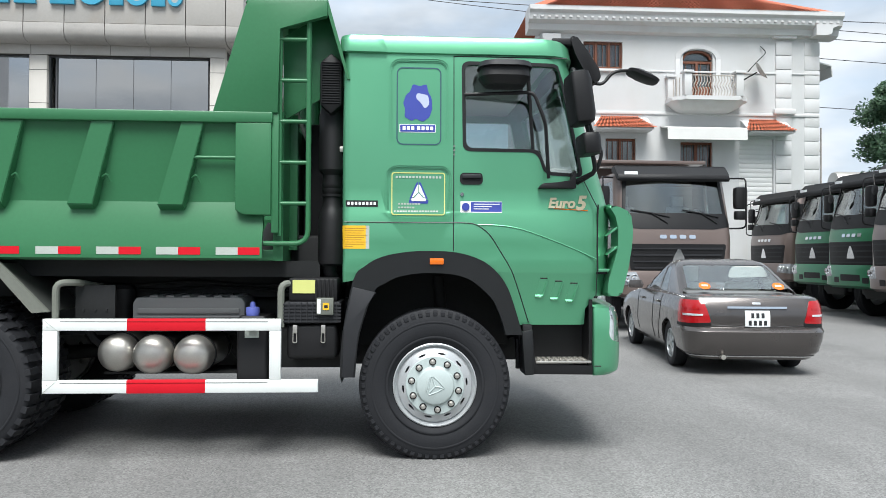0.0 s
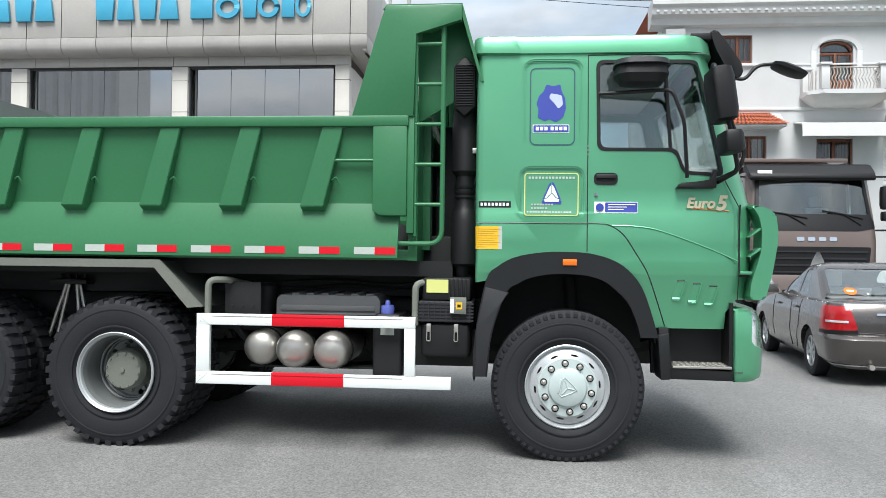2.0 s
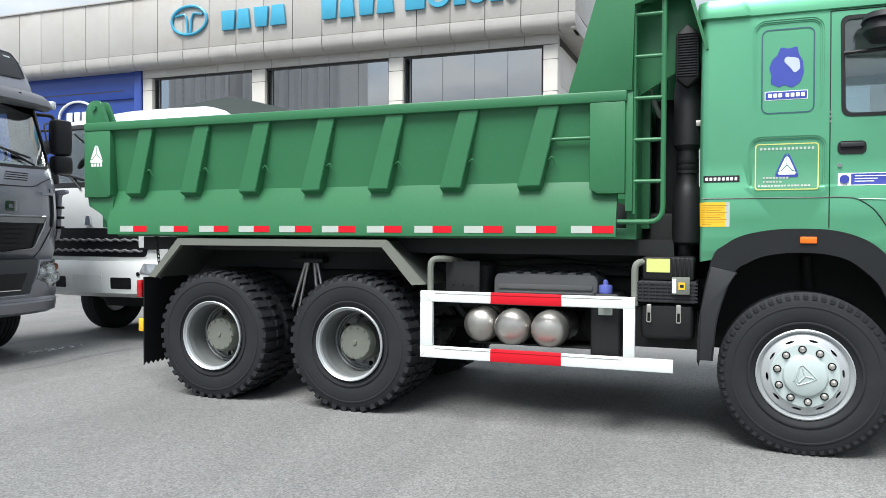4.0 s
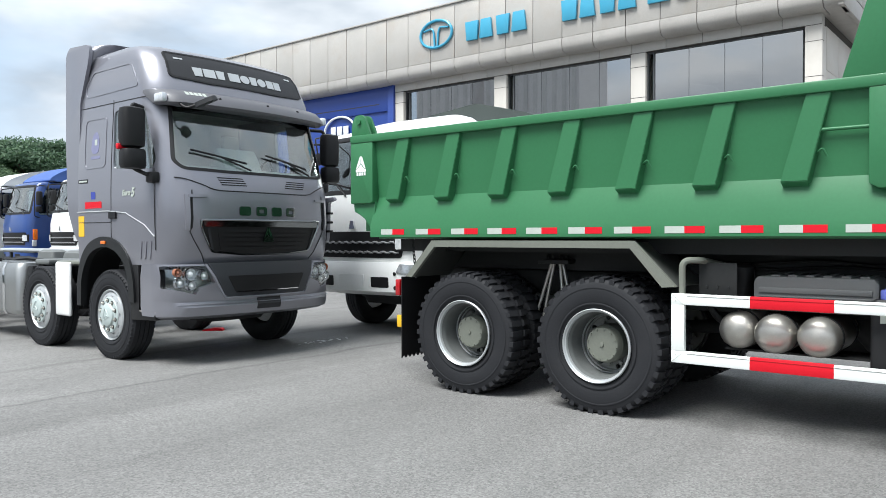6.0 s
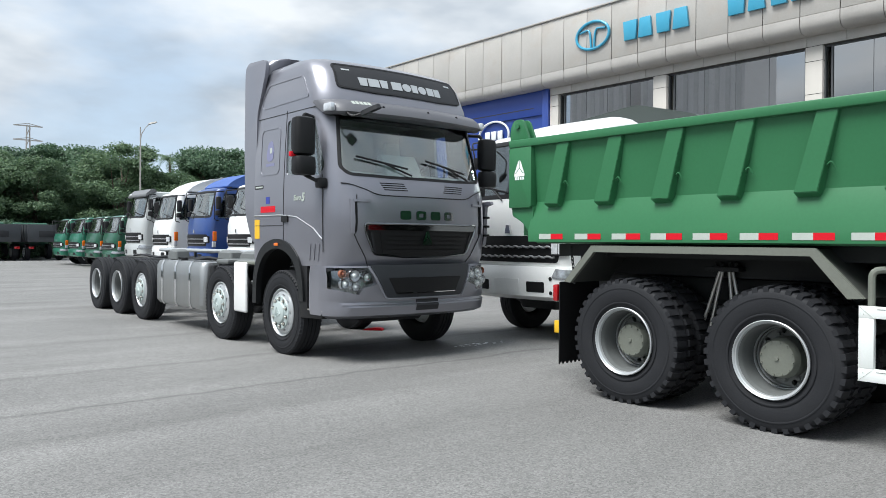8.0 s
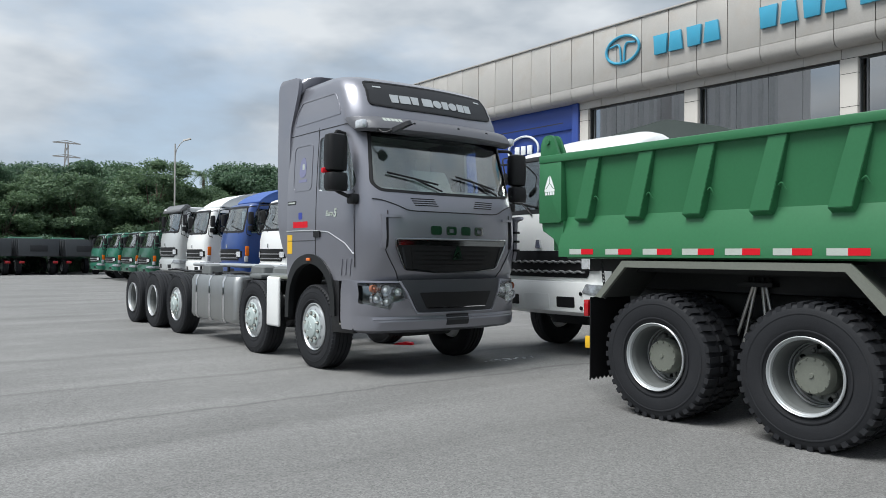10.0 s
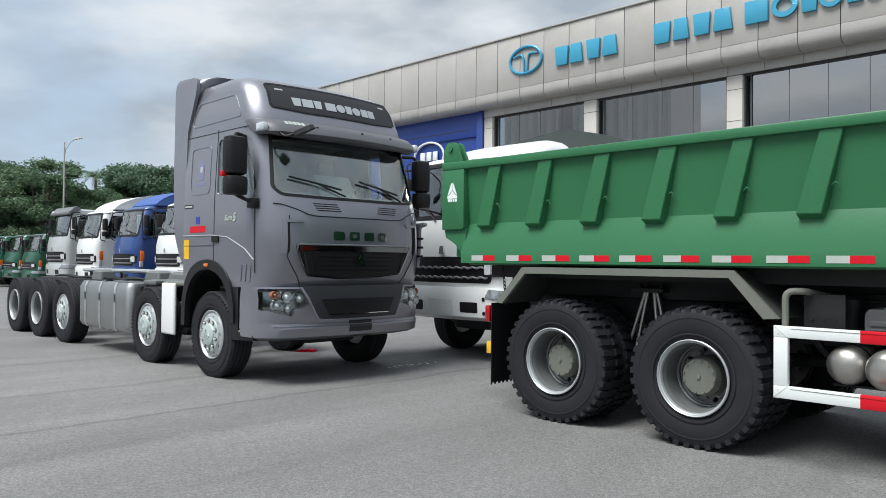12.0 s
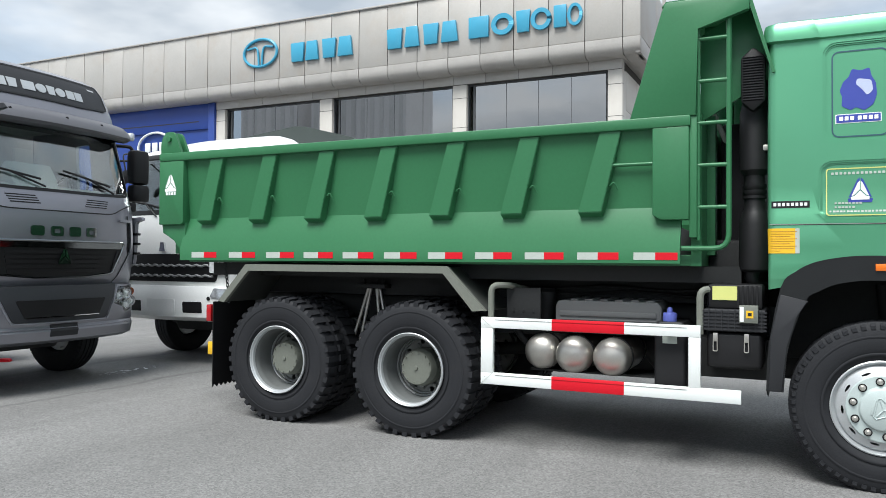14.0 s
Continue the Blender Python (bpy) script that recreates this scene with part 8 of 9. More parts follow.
    for s in (-1, 1):
        part("side_tank", painted("stk", lambda: solid(loft([(0.42, -0.75, 0.75, 0.28, 0.08, 0.08, 0), (1.0, -0.75, 0.75, 0.28, 0.08, 0.08, 0)])), M["chassis"]), None, t, "", Matrix.Translation((-1.75, s * 0.78, 0)))
    part("front_axle", cyl(B(), (0, -0.9, 0.5), (0, 0.9, 0.5), 0.08), M["chassis"], t)
    # made-up tray that darkens the space beneath the bumper
    part("undertray", box(B(), 0.1, 0.7, -0.6, 0.6, 0.5, 0.72, 0.04), M["chassis"], t, "dark tray added below the bumper to deepen the shade")
    b = part("bumper", painted("bump%d" % dark_cowl, lambda: solid(loft(bump)), white_bumper or paint), None, t)
    if not dark_cowl:
        part("plate_bracket", painted("plb", lambda: skin_piece(TB, front_cut(rounded(-0.26, 0.26, 0.7, 0.9, 0.01), 0.8), 0.008), white_bumper or paint), None, b)
        for k, s in enumerate((-1, 1)):
            for z in (0.72, 0.92):
                part("bumper_bolt", cyl(B(), (front_at(TB, z, s * 0.83) - 0.02, s * 0.83, z), (front_at(TB, z, s * 0.83) + 0.006, s * 0.83, z), 0.028, seg=10), M["black_plastic"], b)
            lp = part("headlamp", painted("hp%d" % k, lambda: skin_piece(TL, front_cut(rounded(min(s * 0.8, s * 1.06), max(s * 0.8, s * 1.06), 1.24, 1.46, 0.02), 0.7), 0.03), M["black_plastic"]), None, t, "black-framed headlamp")
            for y in (0.87, 0.98):
                part("lamp_bowl", painted("lb%d%d" % (k, round(y * 100)), lambda: skin_piece(TL, front_cut(rounded(s * y - 0.05, s * y + 0.05, 1.265, 1.435, 0.02), 0.7), 0.036), M["lamp_bright"]), None, lp)
    for k, (y0, y1, z0, z1) in enumerate(((-0.35, 0.35, 0.82, 0.96), (-0.62, -0.42, 0.78, 0.9), (0.42, 0.62, 0.78, 0.9)) if dark_cowl else ((-0.72, -0.4, 0.72, 0.87), (0.4, 0.72, 0.72, 0.87))):
        part("bumper_slot", painted("bs%d%d" % (k, dark_cowl), lambda: skin_piece(bump, front_cut(rounded(y0, y1, z0, z1, 0.02), 0.8), 0.004), M["black_plastic"]), None, b)
    for k, s in enumerate((-1, 1)):
        hp = [(s * 0.72, 0.92), (s * 1.16, 0.88), (s * 1.16, 1.13), (s * 0.82, 1.14)] if dark_cowl else [(s * 0.86, 0.94), (s * 1.16, 0.9), (s * 1.16, 1.04), (s * 0.9, 1.06)]
        h = part("headlight", painted("hl%d%d" % (k, dark_cowl), lambda: skin_piece(bump, front_cut(round_poly(hp, 0.02), 0.9), 0.012), M["lamp_dim"]), None, t, "clear headlamp")
        for q, (y, z, r) in enumerate(((0.86, 1.03, 0.06), (0.98, 1.02, 0.065), (1.08, 1.01, 0.05)) if dark_cowl else ()):
            part("lamp_bowl", lathe(B(), [(0.005, 0.012), (r * 0.6, 0.006), (r, 0.02), (r * 1.1, 0.0)], 14, axis="x", at=(front_at(bump, z, s * y) + 0.002, s * y, z)), M["chrome"], h)
        if lamp_orange:
            part("turn_lamp", box(B(), 1.02, 1.16, min(s * 1.08, s * 1.17), max(s * 1.08, s * 1.17), 1.3, 1.62, 0.02), M["orange"], c, "orange turn lamp")
            part("side_lamp", box(B(), 1.05, 1.18, min(s * 1.06, s * 1.165), max(s * 1.06, s * 1.165), 1.1, 1.29, 0.02), M["lamp_clear"], c)
        mh = part("mirror", mirror_head(1.05, s * 1.38, 2.55, 0.26, 0.42, 0.13, 0), M["black_plastic"], c, "black side mirror")
        part("mirror_lower", mirror_head(1.07, s * 1.38, 2.22, 0.24, 0.17, 0.13, 0), M["black_plastic"], mh)
        part("mirror_arm", tube(B(), bend([(0.75, s * 1.1, 2.95), (1.02, s * 1.4, 2.93), (1.2, s * 1.42, 2.9), (1.22, s * 1.42, 2.0), (1.05, s * 1.4, 1.97), (0.98, s * 1.14, 1.97)], 0.08), 0.017, 6), M["black_plastic"], mh)
        part("wheel_arch", band(B(), [(p[0] * 1.04, p[1] + 0.02) for p in TARCH[1:-1]], [(p[0] * 0.9, p[1] - 0.07) for p in TARCH[1:-1]], min(s * 1.08, s * 1.17), max(s * 1.08, s * 1.17)), M["grey_plastic"], t)
        pts = [(front_at(TL, z, y) + 0.025, y, z) for y, z in ((s * 0.5 - 0.38, 2.3), (s * 0.5, 2.24), (s * 0.5 + 0.35, 2.17))]
        part("wiper", tube(B(), pts, 0.014, 5), M["black_plastic"], c)
        part("wiper", tube(B(), [(front_at(TL, 2.05, s * 0.5 + 0.3) + 0.02, s * 0.5 + 0.3, 2.05), pts[1]], 0.012, 5), M["black_plastic"], c)
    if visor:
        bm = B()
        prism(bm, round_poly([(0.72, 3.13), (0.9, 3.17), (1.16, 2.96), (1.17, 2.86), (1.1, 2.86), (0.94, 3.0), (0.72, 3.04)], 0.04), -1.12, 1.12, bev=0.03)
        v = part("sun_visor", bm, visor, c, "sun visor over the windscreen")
        part("visor_badge", box(B(), 1.13, 1.155, -0.98, -0.72, 2.97, 3.03, 0.0), M["white_print"], v)
    if name != "heavy_truck":
        rm = part("round_mirror", lathe(B(), [(0.005, -0.02), (0.09, -0.012), (0.1, 0.01), (0.005, 0.03)], 20, axis="x"), M["black_plastic"], c, "round front mirror", Matrix.Translation((1.42, -0.75, 2.62)))
        part("mirror_arm", tube(B(), bend([(1.15, -1.0, 3.0), (1.4, -0.85, 2.95), (1.43, -0.75, 2.7)], 0.08), 0.012, 6), M["black_plastic"], c)
    part("dashboard", prism(B(), [(0.55, 1.8), (1.1, 1.8), (1.1, 2.1), (0.6, 2.12)], -1.05, 1.05, bev=0.02), M["interior"], c)
    part("cab_lining", box(B(), -0.63, -0.58, -1.05, 1.05, 1.3, 2.9), M["interior_dark"] if dark_cowl else M["interior"], c)
    for y in (-0.6, 0.6):
        seat(c, 0.1, y, 1.7, not dark_cowl)
    steering_wheel(c, 0.65, 0.6, 2.15)
    for s, fl in ((-1, False), (1, True)):
        front_wheel(t, 0, s * 0.98, 0.535, TYRE_ROAD, 10, fl)
        if axles:
            for ax in rear:
                rear_wheel(t, ax, s * 0.98, 0.535, TYRE_ROAD, 10, fl)
        part("frame_rail", box(B(), (rear[-1] if axles else -2) - 0.8, 0.9, s * 0.42 - 0.04, s * 0.42 + 0.04, 0.8, 1.05), M["chassis"], t)
        part("arch_liner", box(B(), -0.6, 0.6, min(s * 0.6, s * 0.64), max(s * 0.6, s * 0.64), 0.6, 1.4), M["black_plastic"], t)
    if cargo:
        cargo(t)
    return t


def facing_y(x, y, sy=1.0, sx=1.0):
    """Facing -y with the front axle at (x, y)."""
    return pose(x, y, 0, 0, 0, -90) @ Matrix.Diagonal((sx, sy, 1, 1))


def white_fairing(t):
    """Roof fairing, low load bed."""
    bm = loft([(3.0, -0.5, 0.78, 1.06, 0.3, 0.12, 0.08), (3.1, -0.5, 0.62, 1.05, 0.3, 0.12, 0.08), (3.18, -0.5, 0.42, 1.02, 0.3, 0.12, 0.08), (3.26, -0.49, 0.2, 0.97, 0.28, 0.12, 0.06), (3.32, -0.47, 0.0, 0.88, 0.22, 0.12, 0.04), (3.36, -0.43, -0.15, 0.74, 0.12, 0.1, 0.02), (3.375, -0.38, -0.25, 0.5, 0.05, 0.05, 0.01)])
    part("roof_fairing", bm, M["white_paint"], t, "rounded white roof fairing", smooth=60)
    part("cargo_bed", box(B(), -4.6, -0.76, -1.12, 1.12, 1.05, 1.34, 0.02), M["chassis"], t)
    for s in (-1, 1):
        part("side_board", box(B(), -4.6, -0.8, s * 1.12 - 0.02, s * 1.12 + 0.02, 1.35, 1.95, 0.01), M["white_paint"], t)


# brown heavy truck behind the car
cab_over("heavy_truck", "brown heavy tipper truck with black visor and grille", facing_y(5.05, 10.25) @ Matrix.Diagonal((1, 1, 1.035, 1)), M["brown_paint"], lambda t: tipper_bed(t, M["brown_paint"], -6.0, -0.95, 3.32), M["black_plastic"], dark_cowl=True)
# trucks facing the lane at the right, side by side
GR = "trucks side by side along the lot edge"
for x, y, p, lab in ((12.7, 18.13, M["brown_paint"], "brown tipper truck with black visor parked in a row"), (12.38, 14.72, M["leaf_green_paint"], "green tipper truck with black visor parked in a row"), (11.9, 12.2, M["leaf_green_paint"], "green tipper truck with black visor parked in a row"), (11.37, 9.63, M["brown_paint"], "brown tipper truck with black visor parked in a row")):
    cab_over("tipper_truck", lab, pose(x, y, 0, 0, 0, 184) @ Matrix.Diagonal((1, 1, 1.12, 1)), p, lambda t: tipper_bed(t, M["leaf_green_paint"], -5.4, -0.95, 2.6), M["black_plastic"], dark_cowl=True, group=GR)
# truck with teal hood further back
cab_over("canopy_truck", "truck with teal canvas hood behind the row", pose(14.8, 22.2, 0, 0, 0, 180) @ Matrix.Diagonal((1, 1, 1.12, 1)), M["dark_green"], lambda t: cargo_canopy(t, M["teal_paint"], -0.8, -6, 3.6, 0, "teal canvas hood"))
# white truck beside the grey one
cab_over("box_truck", "white light truck with rounded white roof fairing", facing_y(-8.55, 3.75, 0.97), M["white_paint"], white_fairing, None, lamp_orange=False, rear=(-3.6,))
tt = thing("covered_truck", "loaded truck bed under a dark green-grey tarpaulin", "truck", ident(-10.9, 8.6, 0))
bm = B()
prism(bm, round_poly([(-1.5, 3.0), (-1.45, 3.75), (-0.5, 4.1), (0.9, 4.25), (2.1, 3.95), (2.7, 3.72), (2.7, 3.0)], 0.2), -1.2, 2.6, bev=0.12, seg=3)
prism(bm, round_poly([(-4.0, 2.6), (-3.8, 3.45), (-2.9, 3.85), (-1.6, 3.95), (-1.3, 3.7), (-1.3, 2.6)], 0.2), -1.1, 2.4, bev=0.1, seg=3)
part("tarpaulin", bm, M["tarp_grey"], tt, "dark green-grey tarpaulin", smooth=60)
part("load_bed", box(B(), -3.9, 2.6, -1.1, 2.5, 1.1, 3.02, 0.02), M["chassis"], tt)
for sx in (-1.6, 1.6):
    for y in (-0.6, 1.9):
        rear_wheel(tt, sx, y, 0.535, TYRE_ROAD, 0, True)
bm = B()
for k in range(7):
    a = [(-1.5 - 0.05 * (k % 2), -1.0 + 0.5 * k, 3.7), (-1.62 - 0.12 * (k % 2), -0.9 + 0.5 * k, 3.2), (-1.7, -1.0 + 0.5 * k, 2.2)]
    tube(bm, a, 0.13, 6)
part("tarp_fold", bm, M["tarp_grey"], tt, smooth=60)
# row along the showroom side, all facing the lane
ROW = "trucks in a row along the far side of the lane"
for x, sy, paint, kind, lab in ((-23.55, 0.9, M["white_paint"], "white", "white light truck with white canvas hood"), (-27.0, 0.9, M["blue_paint"], "blue", "blue light truck with blue canvas hood"), (-30.6, 0.9, M["white_paint"], "grey", "white light truck with pale canvas hood"),
                                (-33.9, 1.0, M["silver_paint"], "bare", "pale grey heavy truck with dark visor"), (-37.4, 0.85, M["dark_green"], "low", "small green light truck with tipper bed"), (-40.2, 0.9, M["dark_green"], "low", "dark green light truck"), (-43.3, 0.9, M["teal_paint"], "low", "green light truck with open tipper bed"), (-46.6, 0.9, M["teal_paint"], "low", "green light truck with open tipper bed")):
    low = kind == "low"
    mm = pose(x, 6.4, 0, 0, 0, -90) @ Matrix.Diagonal((1, sy, 0.82 if low else 1.12 if kind == "bare" else 1.06, 1))
    cg = {"white": lambda t: cargo_canopy(t, M["tarp_white"], -0.3, -5.5, 3.75, 1, "white canvas hood"), "blue": lambda t: cargo_canopy(t, M["tarp_blue"], -0.3, -5.5, 3.8, 1, "blue canvas hood"), "grey": lambda t: cargo_canopy(t, M["tarp_white"], -0.3, -5.5, 3.8, 1, "pale canvas hood"),
          "bare": None, "low": lambda t: tipper_bed(t, M["dark_green"], -4.6, -0.9, 2.4)}[kind]
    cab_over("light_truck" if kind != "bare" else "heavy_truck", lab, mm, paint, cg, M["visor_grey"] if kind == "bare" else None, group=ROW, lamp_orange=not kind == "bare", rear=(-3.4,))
# dark tipper beds at the lane's end, seen from behind
for y in (0.9, 3.6, 6.3):
    t = thing("tipper_truck", "dark grey tipper truck seen from its tailgate", "truck", pose(-54.5, y, 0, 0, 0, 180), "tipper trucks at the lane's end")
    tipper_bed(t, M["slate_paint"], -0.1, 4.5, 2.3)
    for s in (-1, 1):
        rear_wheel(t, 1.2, s * 0.98, 0.535, TYRE_ROAD, 0, s > 0)
        rear_wheel(t, 4.2, s * 0.98, 0.535, TYRE_ROAD, 0, s > 0)
        part("tail_lamp", box(B(), -0.16, -0.08, s * 0.95 - 0.15, s * 0.95 + 0.15, 0.75, 0.9, 0.01), M["red_lens"], t)
    part("cab", box(B(), 4.7, 6.4, -1.1, 1.1, 0.9, 2.5, 0.12, 3), M["dark_green"], t)
    part("tailgate_plate", box(B(), -0.13, -0.1, -0.5, 0.5, 1.5, 1.9, 0.01), M["grey_plastic"], t)

# ---------------------------------------------------------------- dark grey saloon car (rear axle at local x 0, facing +x)
M["car_paint"] = material("dark_grey_metallic_paint", (0.1, 0.09, 0.086), 0.26, 0.65, 0.05, 0.6, 300, coat=0.8)
car = thing("saloon_car", "dark grey metallic saloon car with rear window stickers", "car", pose(4.18, 4.58, 0, 0, 0, 84))
CB = [(0.2, -0.85, 3.3, 0.74, 0.3, 0.25, 0.1), (0.3, -0.95, 3.42, 0.83, 0.35, 0.28, 0.12), (0.46, -1.0, 3.48, 0.865, 0.4, 0.3, 0.12), (0.55, -1.01, 3.48, 0.875, 0.4, 0.3, 0.12), (0.575, -0.99, 3.48, 0.872, 0.4, 0.3, 0.12), (0.605, -0.93, 3.47, 0.87, 0.4, 0.28, 0.12), (0.75, -0.93, 3.40, 0.865, 0.4, 0.26, 0.12), (0.88, -0.90, 2.9, 0.85, 0.4, 0.25, 0.12), (0.96, -0.85, 2.2, 0.82, 0.35, 0.22, 0.1), (0.985, -0.75, 1.9, 0.77, 0.3, 0.2, 0.05)]
CG = [(0.94, -0.42, 2.05, 0.775, 0.3, 0.12, 0.1), (1.15, -0.02, 1.6, 0.71, 0.25, 0.12, 0.1), (1.32, 0.30, 1.22, 0.645, 0.22, 0.12, 0.08), (1.39, 0.45, 1.05, 0.60, 0.2, 0.12, 0.06), (1.43, 0.6, 0.9, 0.5, 0.15, 0.12, 0.04), (1.445, 0.7, 0.8, 0.35, 0.05, 0.05, 0.02)]
body = solid(loft(CB))
wells = B()
for x in (0, 2.6):
    for s in (-1, 1):
        lathe(wells, [(0.345, s * 0.55), (0.345, s * 1.2)], 28, at=(x, 0, 0.3))
part("body", dress(cut(body, solid(wells)), M["car_paint"]), None, car, "dark grey metallic body")
RW = round_poly([(-0.66, 1.0), (0.66, 1.0), (0.56, 1.36), (-0.56, 1.36)], 0.05)
SW1, SW2 = round_poly([(0.42, 1.0), (0.85, 0.99), (0.85, 1.33), (0.62, 1.34)], 0.04), round_poly([(0.93, 0.99), (1.55, 1.0), (1.25, 1.33), (0.93, 1.34)], 0.04)
rcut = solid(prism(B(), RW, -1.5, 0.62, axis="x"))
gh = cut(solid(loft(CG)), solid(loft(CG, -0.04)))
for c in (rcut, side_cut(SW1, deep=0.4, hw=0.8), side_cut(SW2, deep=0.4, hw=0.8)):
    gh = cut(gh, c)
roof = part("roof", dress(gh, M["car_paint"]), None, car)
part("rear_window", dress(shell_piece(CG, rcut, -0.006, -0.012), M["glass"]), None, roof, "rear window with round orange stickers")
for k, c in enumerate((SW1, SW2)):
    part("side_window", dress(shell_piece(CG, side_cut(c, deep=0.3, hw=0.8), -0.006, -0.012), M["dark_glass"]), None, roof)
part("parcel_shelf", box(B(), -0.3, 0.4, -0.68, 0.68, 0.96, 1.0), M["interior_dark"], car)
for y in (-0.38, 0.38):
    seat(car, 1.1, y, 0.36)
for y in (-0.5, 0.45):
    n = B()
    lathe(n, [(0.002, 0), (0.075, 0.0), (0.075, 0.004), (0.002, 0.004)], 24, axis="x")
    st = part("window_sticker", n, M["orange"], car, "round orange sticker", pose(-0.31 + 0.02, y, 1.09, 0, 57 - 2, 0))
    part("sticker_bar", box(B(), -0.004, -0.001, -0.04, 0.04, -0.012, 0.018), M["white_print"], st)
# pale panel painted in for the bright spot of the windscreen beyond
part("sun_shade", prism(B(), round_poly([(-0.62, 1.2), (-0.05, 1.18), (-0.1, 1.34), (-0.52, 1.35)], 0.06), 0.34, 0.345, axis="x"), M["awning"], car, "pale panel standing in for the bright windscreen", Matrix.Translation((0.0, 0, 0)))
TLC = {s: solid(prism(B(), round_poly([(s * 0.56, 0.66), (s * 1.0, 0.64), (s * 1.0, 0.94), (s * 0.64, 0.93)], 0.03), -1.3, -0.55, axis="x")) for s in (-1, 1)}
for s in (-1, 1):
    tl = part("tail_light", dress(skin_piece(CB, TLC[s], 0.008), M["red_lens"]), None, car, "red tail light")
    part("tail_band", dress(skin_piece(CB, solid(prism(B(), [(s * 0.56, 0.615), (s * 1.0, 0.6), (s * 1.0, 0.645), (s * 0.56, 0.66)], -1.3, -0.55, axis="x")), 0.007), M["black_plastic"]), None, tl)
    for z in (0.74, 0.82):
        part("lamp_facet", dress(skin_piece(CB, solid(box(B(), -1.3, -0.55, min(s * 0.66, s * 0.86), max(s * 0.66, s * 0.86), z, z + 0.025)), 0.012), M["lamp_clear"] if z < 0.8 else M["red_lens"]), None, tl)
rear = lambda y0, y1, z0, z1: solid(box(B(), -1.4, -0.6, y0, y1, z0, z1))
part("boot_recess", dress(skin_piece(CB, rear(-0.32, 0.32, 0.62, 0.83), 0.005), M["car_paint"]), None, car, "paler number plate recess")
part("boot_trim", dress(skin_piece(CB, rear(-0.36, 0.36, 0.835, 0.86), 0.02), M["chrome"]), None, car, "chrome boot strip")
np_ = part("number_plate", dress(skin_piece(CB, rear(-0.15, 0.15, 0.61, 0.81), 0.018), M["white_print"]), None, car, "white number plate with dark bars")
for z0, n in ((0.72, 3), (0.63, 4)):
    for i in range(n):
        y = (i - (n - 1) / 2) * 0.062
        part("plate_bar", dress(skin_piece(CB, rear(y - 0.018, y + 0.018, z0, z0 + 0.06), 0.022), M["grey_plastic"]), None, np_)
part("badge", dress(skin_piece(CB, rear(-0.05, 0.05, 0.885, 0.91), 0.01), M["chrome"]), None, car)
part("boot_line", tube(B(), [(-0.945, -0.55, 0.63), (-0.99, 0, 0.61), (-0.945, 0.55, 0.63)], 0.006, 5), M["black_print"], car)
part("bumper_strip", dress(skin_piece(CB, rear(-0.8, 0.8, 0.235, 0.25), 0.006), M["chrome"]), None, car)
part("exhaust", cyl(B(), (-0.98, 0.42, 0.24), (-0.7, 0.42, 0.24), 0.03), M["steel"], car)
CT = B()
lathe(CT, [(0.19, -0.07), (0.205, -0.085), (0.26, -0.095), (0.3, -0.08), (0.31, -0.06), (0.31, 0.06), (0.3, 0.08), (0.26, 0.095), (0.205, 0.085), (0.19, 0.07)], 40, close=True)
CT = finish(CT, "tyre", M["rubber"])
CR = B()
lathe(CR, [(0.195, -0.08), (0.185, -0.085), (0.175, -0.05), (0.17, 0.06), (0.195, 0.07)], 40, close=True)
lathe(CR, [(0.05, -0.04), (0.05, -0.08), (0.03, -0.088), (0.005, -0.088)], 20)
CR = finish(CR, "wheel", M["rim_silver"])
SPOKE = finish(prism(B(), [(-0.022, 0.03), (0.022, 0.03), (0.03, 0.182), (-0.03, 0.182)], -0.075, -0.05, bev=0.006), "spoke", M["rim_silver"])
for x in (0, 2.6):
    for s in (-1, 1):
        w = part("wheel", CR, None, car, "silver seven-spoke wheel", pose(x, s * 0.74, 0.31, 0, 20 * x, 180 if s > 0 else 0))
        part("tyre", CT, None, w)
        for i in range(7):
            part("spoke", SPOKE, None, w, m=Matrix.Rotation(2 * math.pi * i / 7, 4, "Y"))
for s in (-1, 1):
    m_ = part("door_mirror", loft([(0.98, -0.06, 0.1, 0.1, 0.05, 0.02, 0), (1.03, -0.06, 0.12, 0.12, 0.06, 0.02, 0), (1.1, -0.05, 0.08, 0.09, 0.05, 0.02, 0)], nc=3, ns=2, nf=3), M["car_paint"], car, "grey door mirror", Matrix.Translation((1.75, s * 0.93, 0)))
    for x in (0.5, 1.45):
        part("door_handle", box(B(), x, x + 0.16, min(s * 0.85, s * 0.885), max(s * 0.85, s * 0.885), 0.83, 0.86, 0.006), M["car_paint"], car)
    for pts in ([(0.85, 0.97), (0.85, 0.3)], [(1.85, 0.93), (1.85, 0.35)], [(0.38, 0.95), (0.42, 0.6), (0.6, 0.3)]):
        part("door_seam", tube(B(), [(x, s * (width_at(CB, z) + 0.001), z) for x, z in dense(pts)], 0.005, 5), M["black_print"], car)


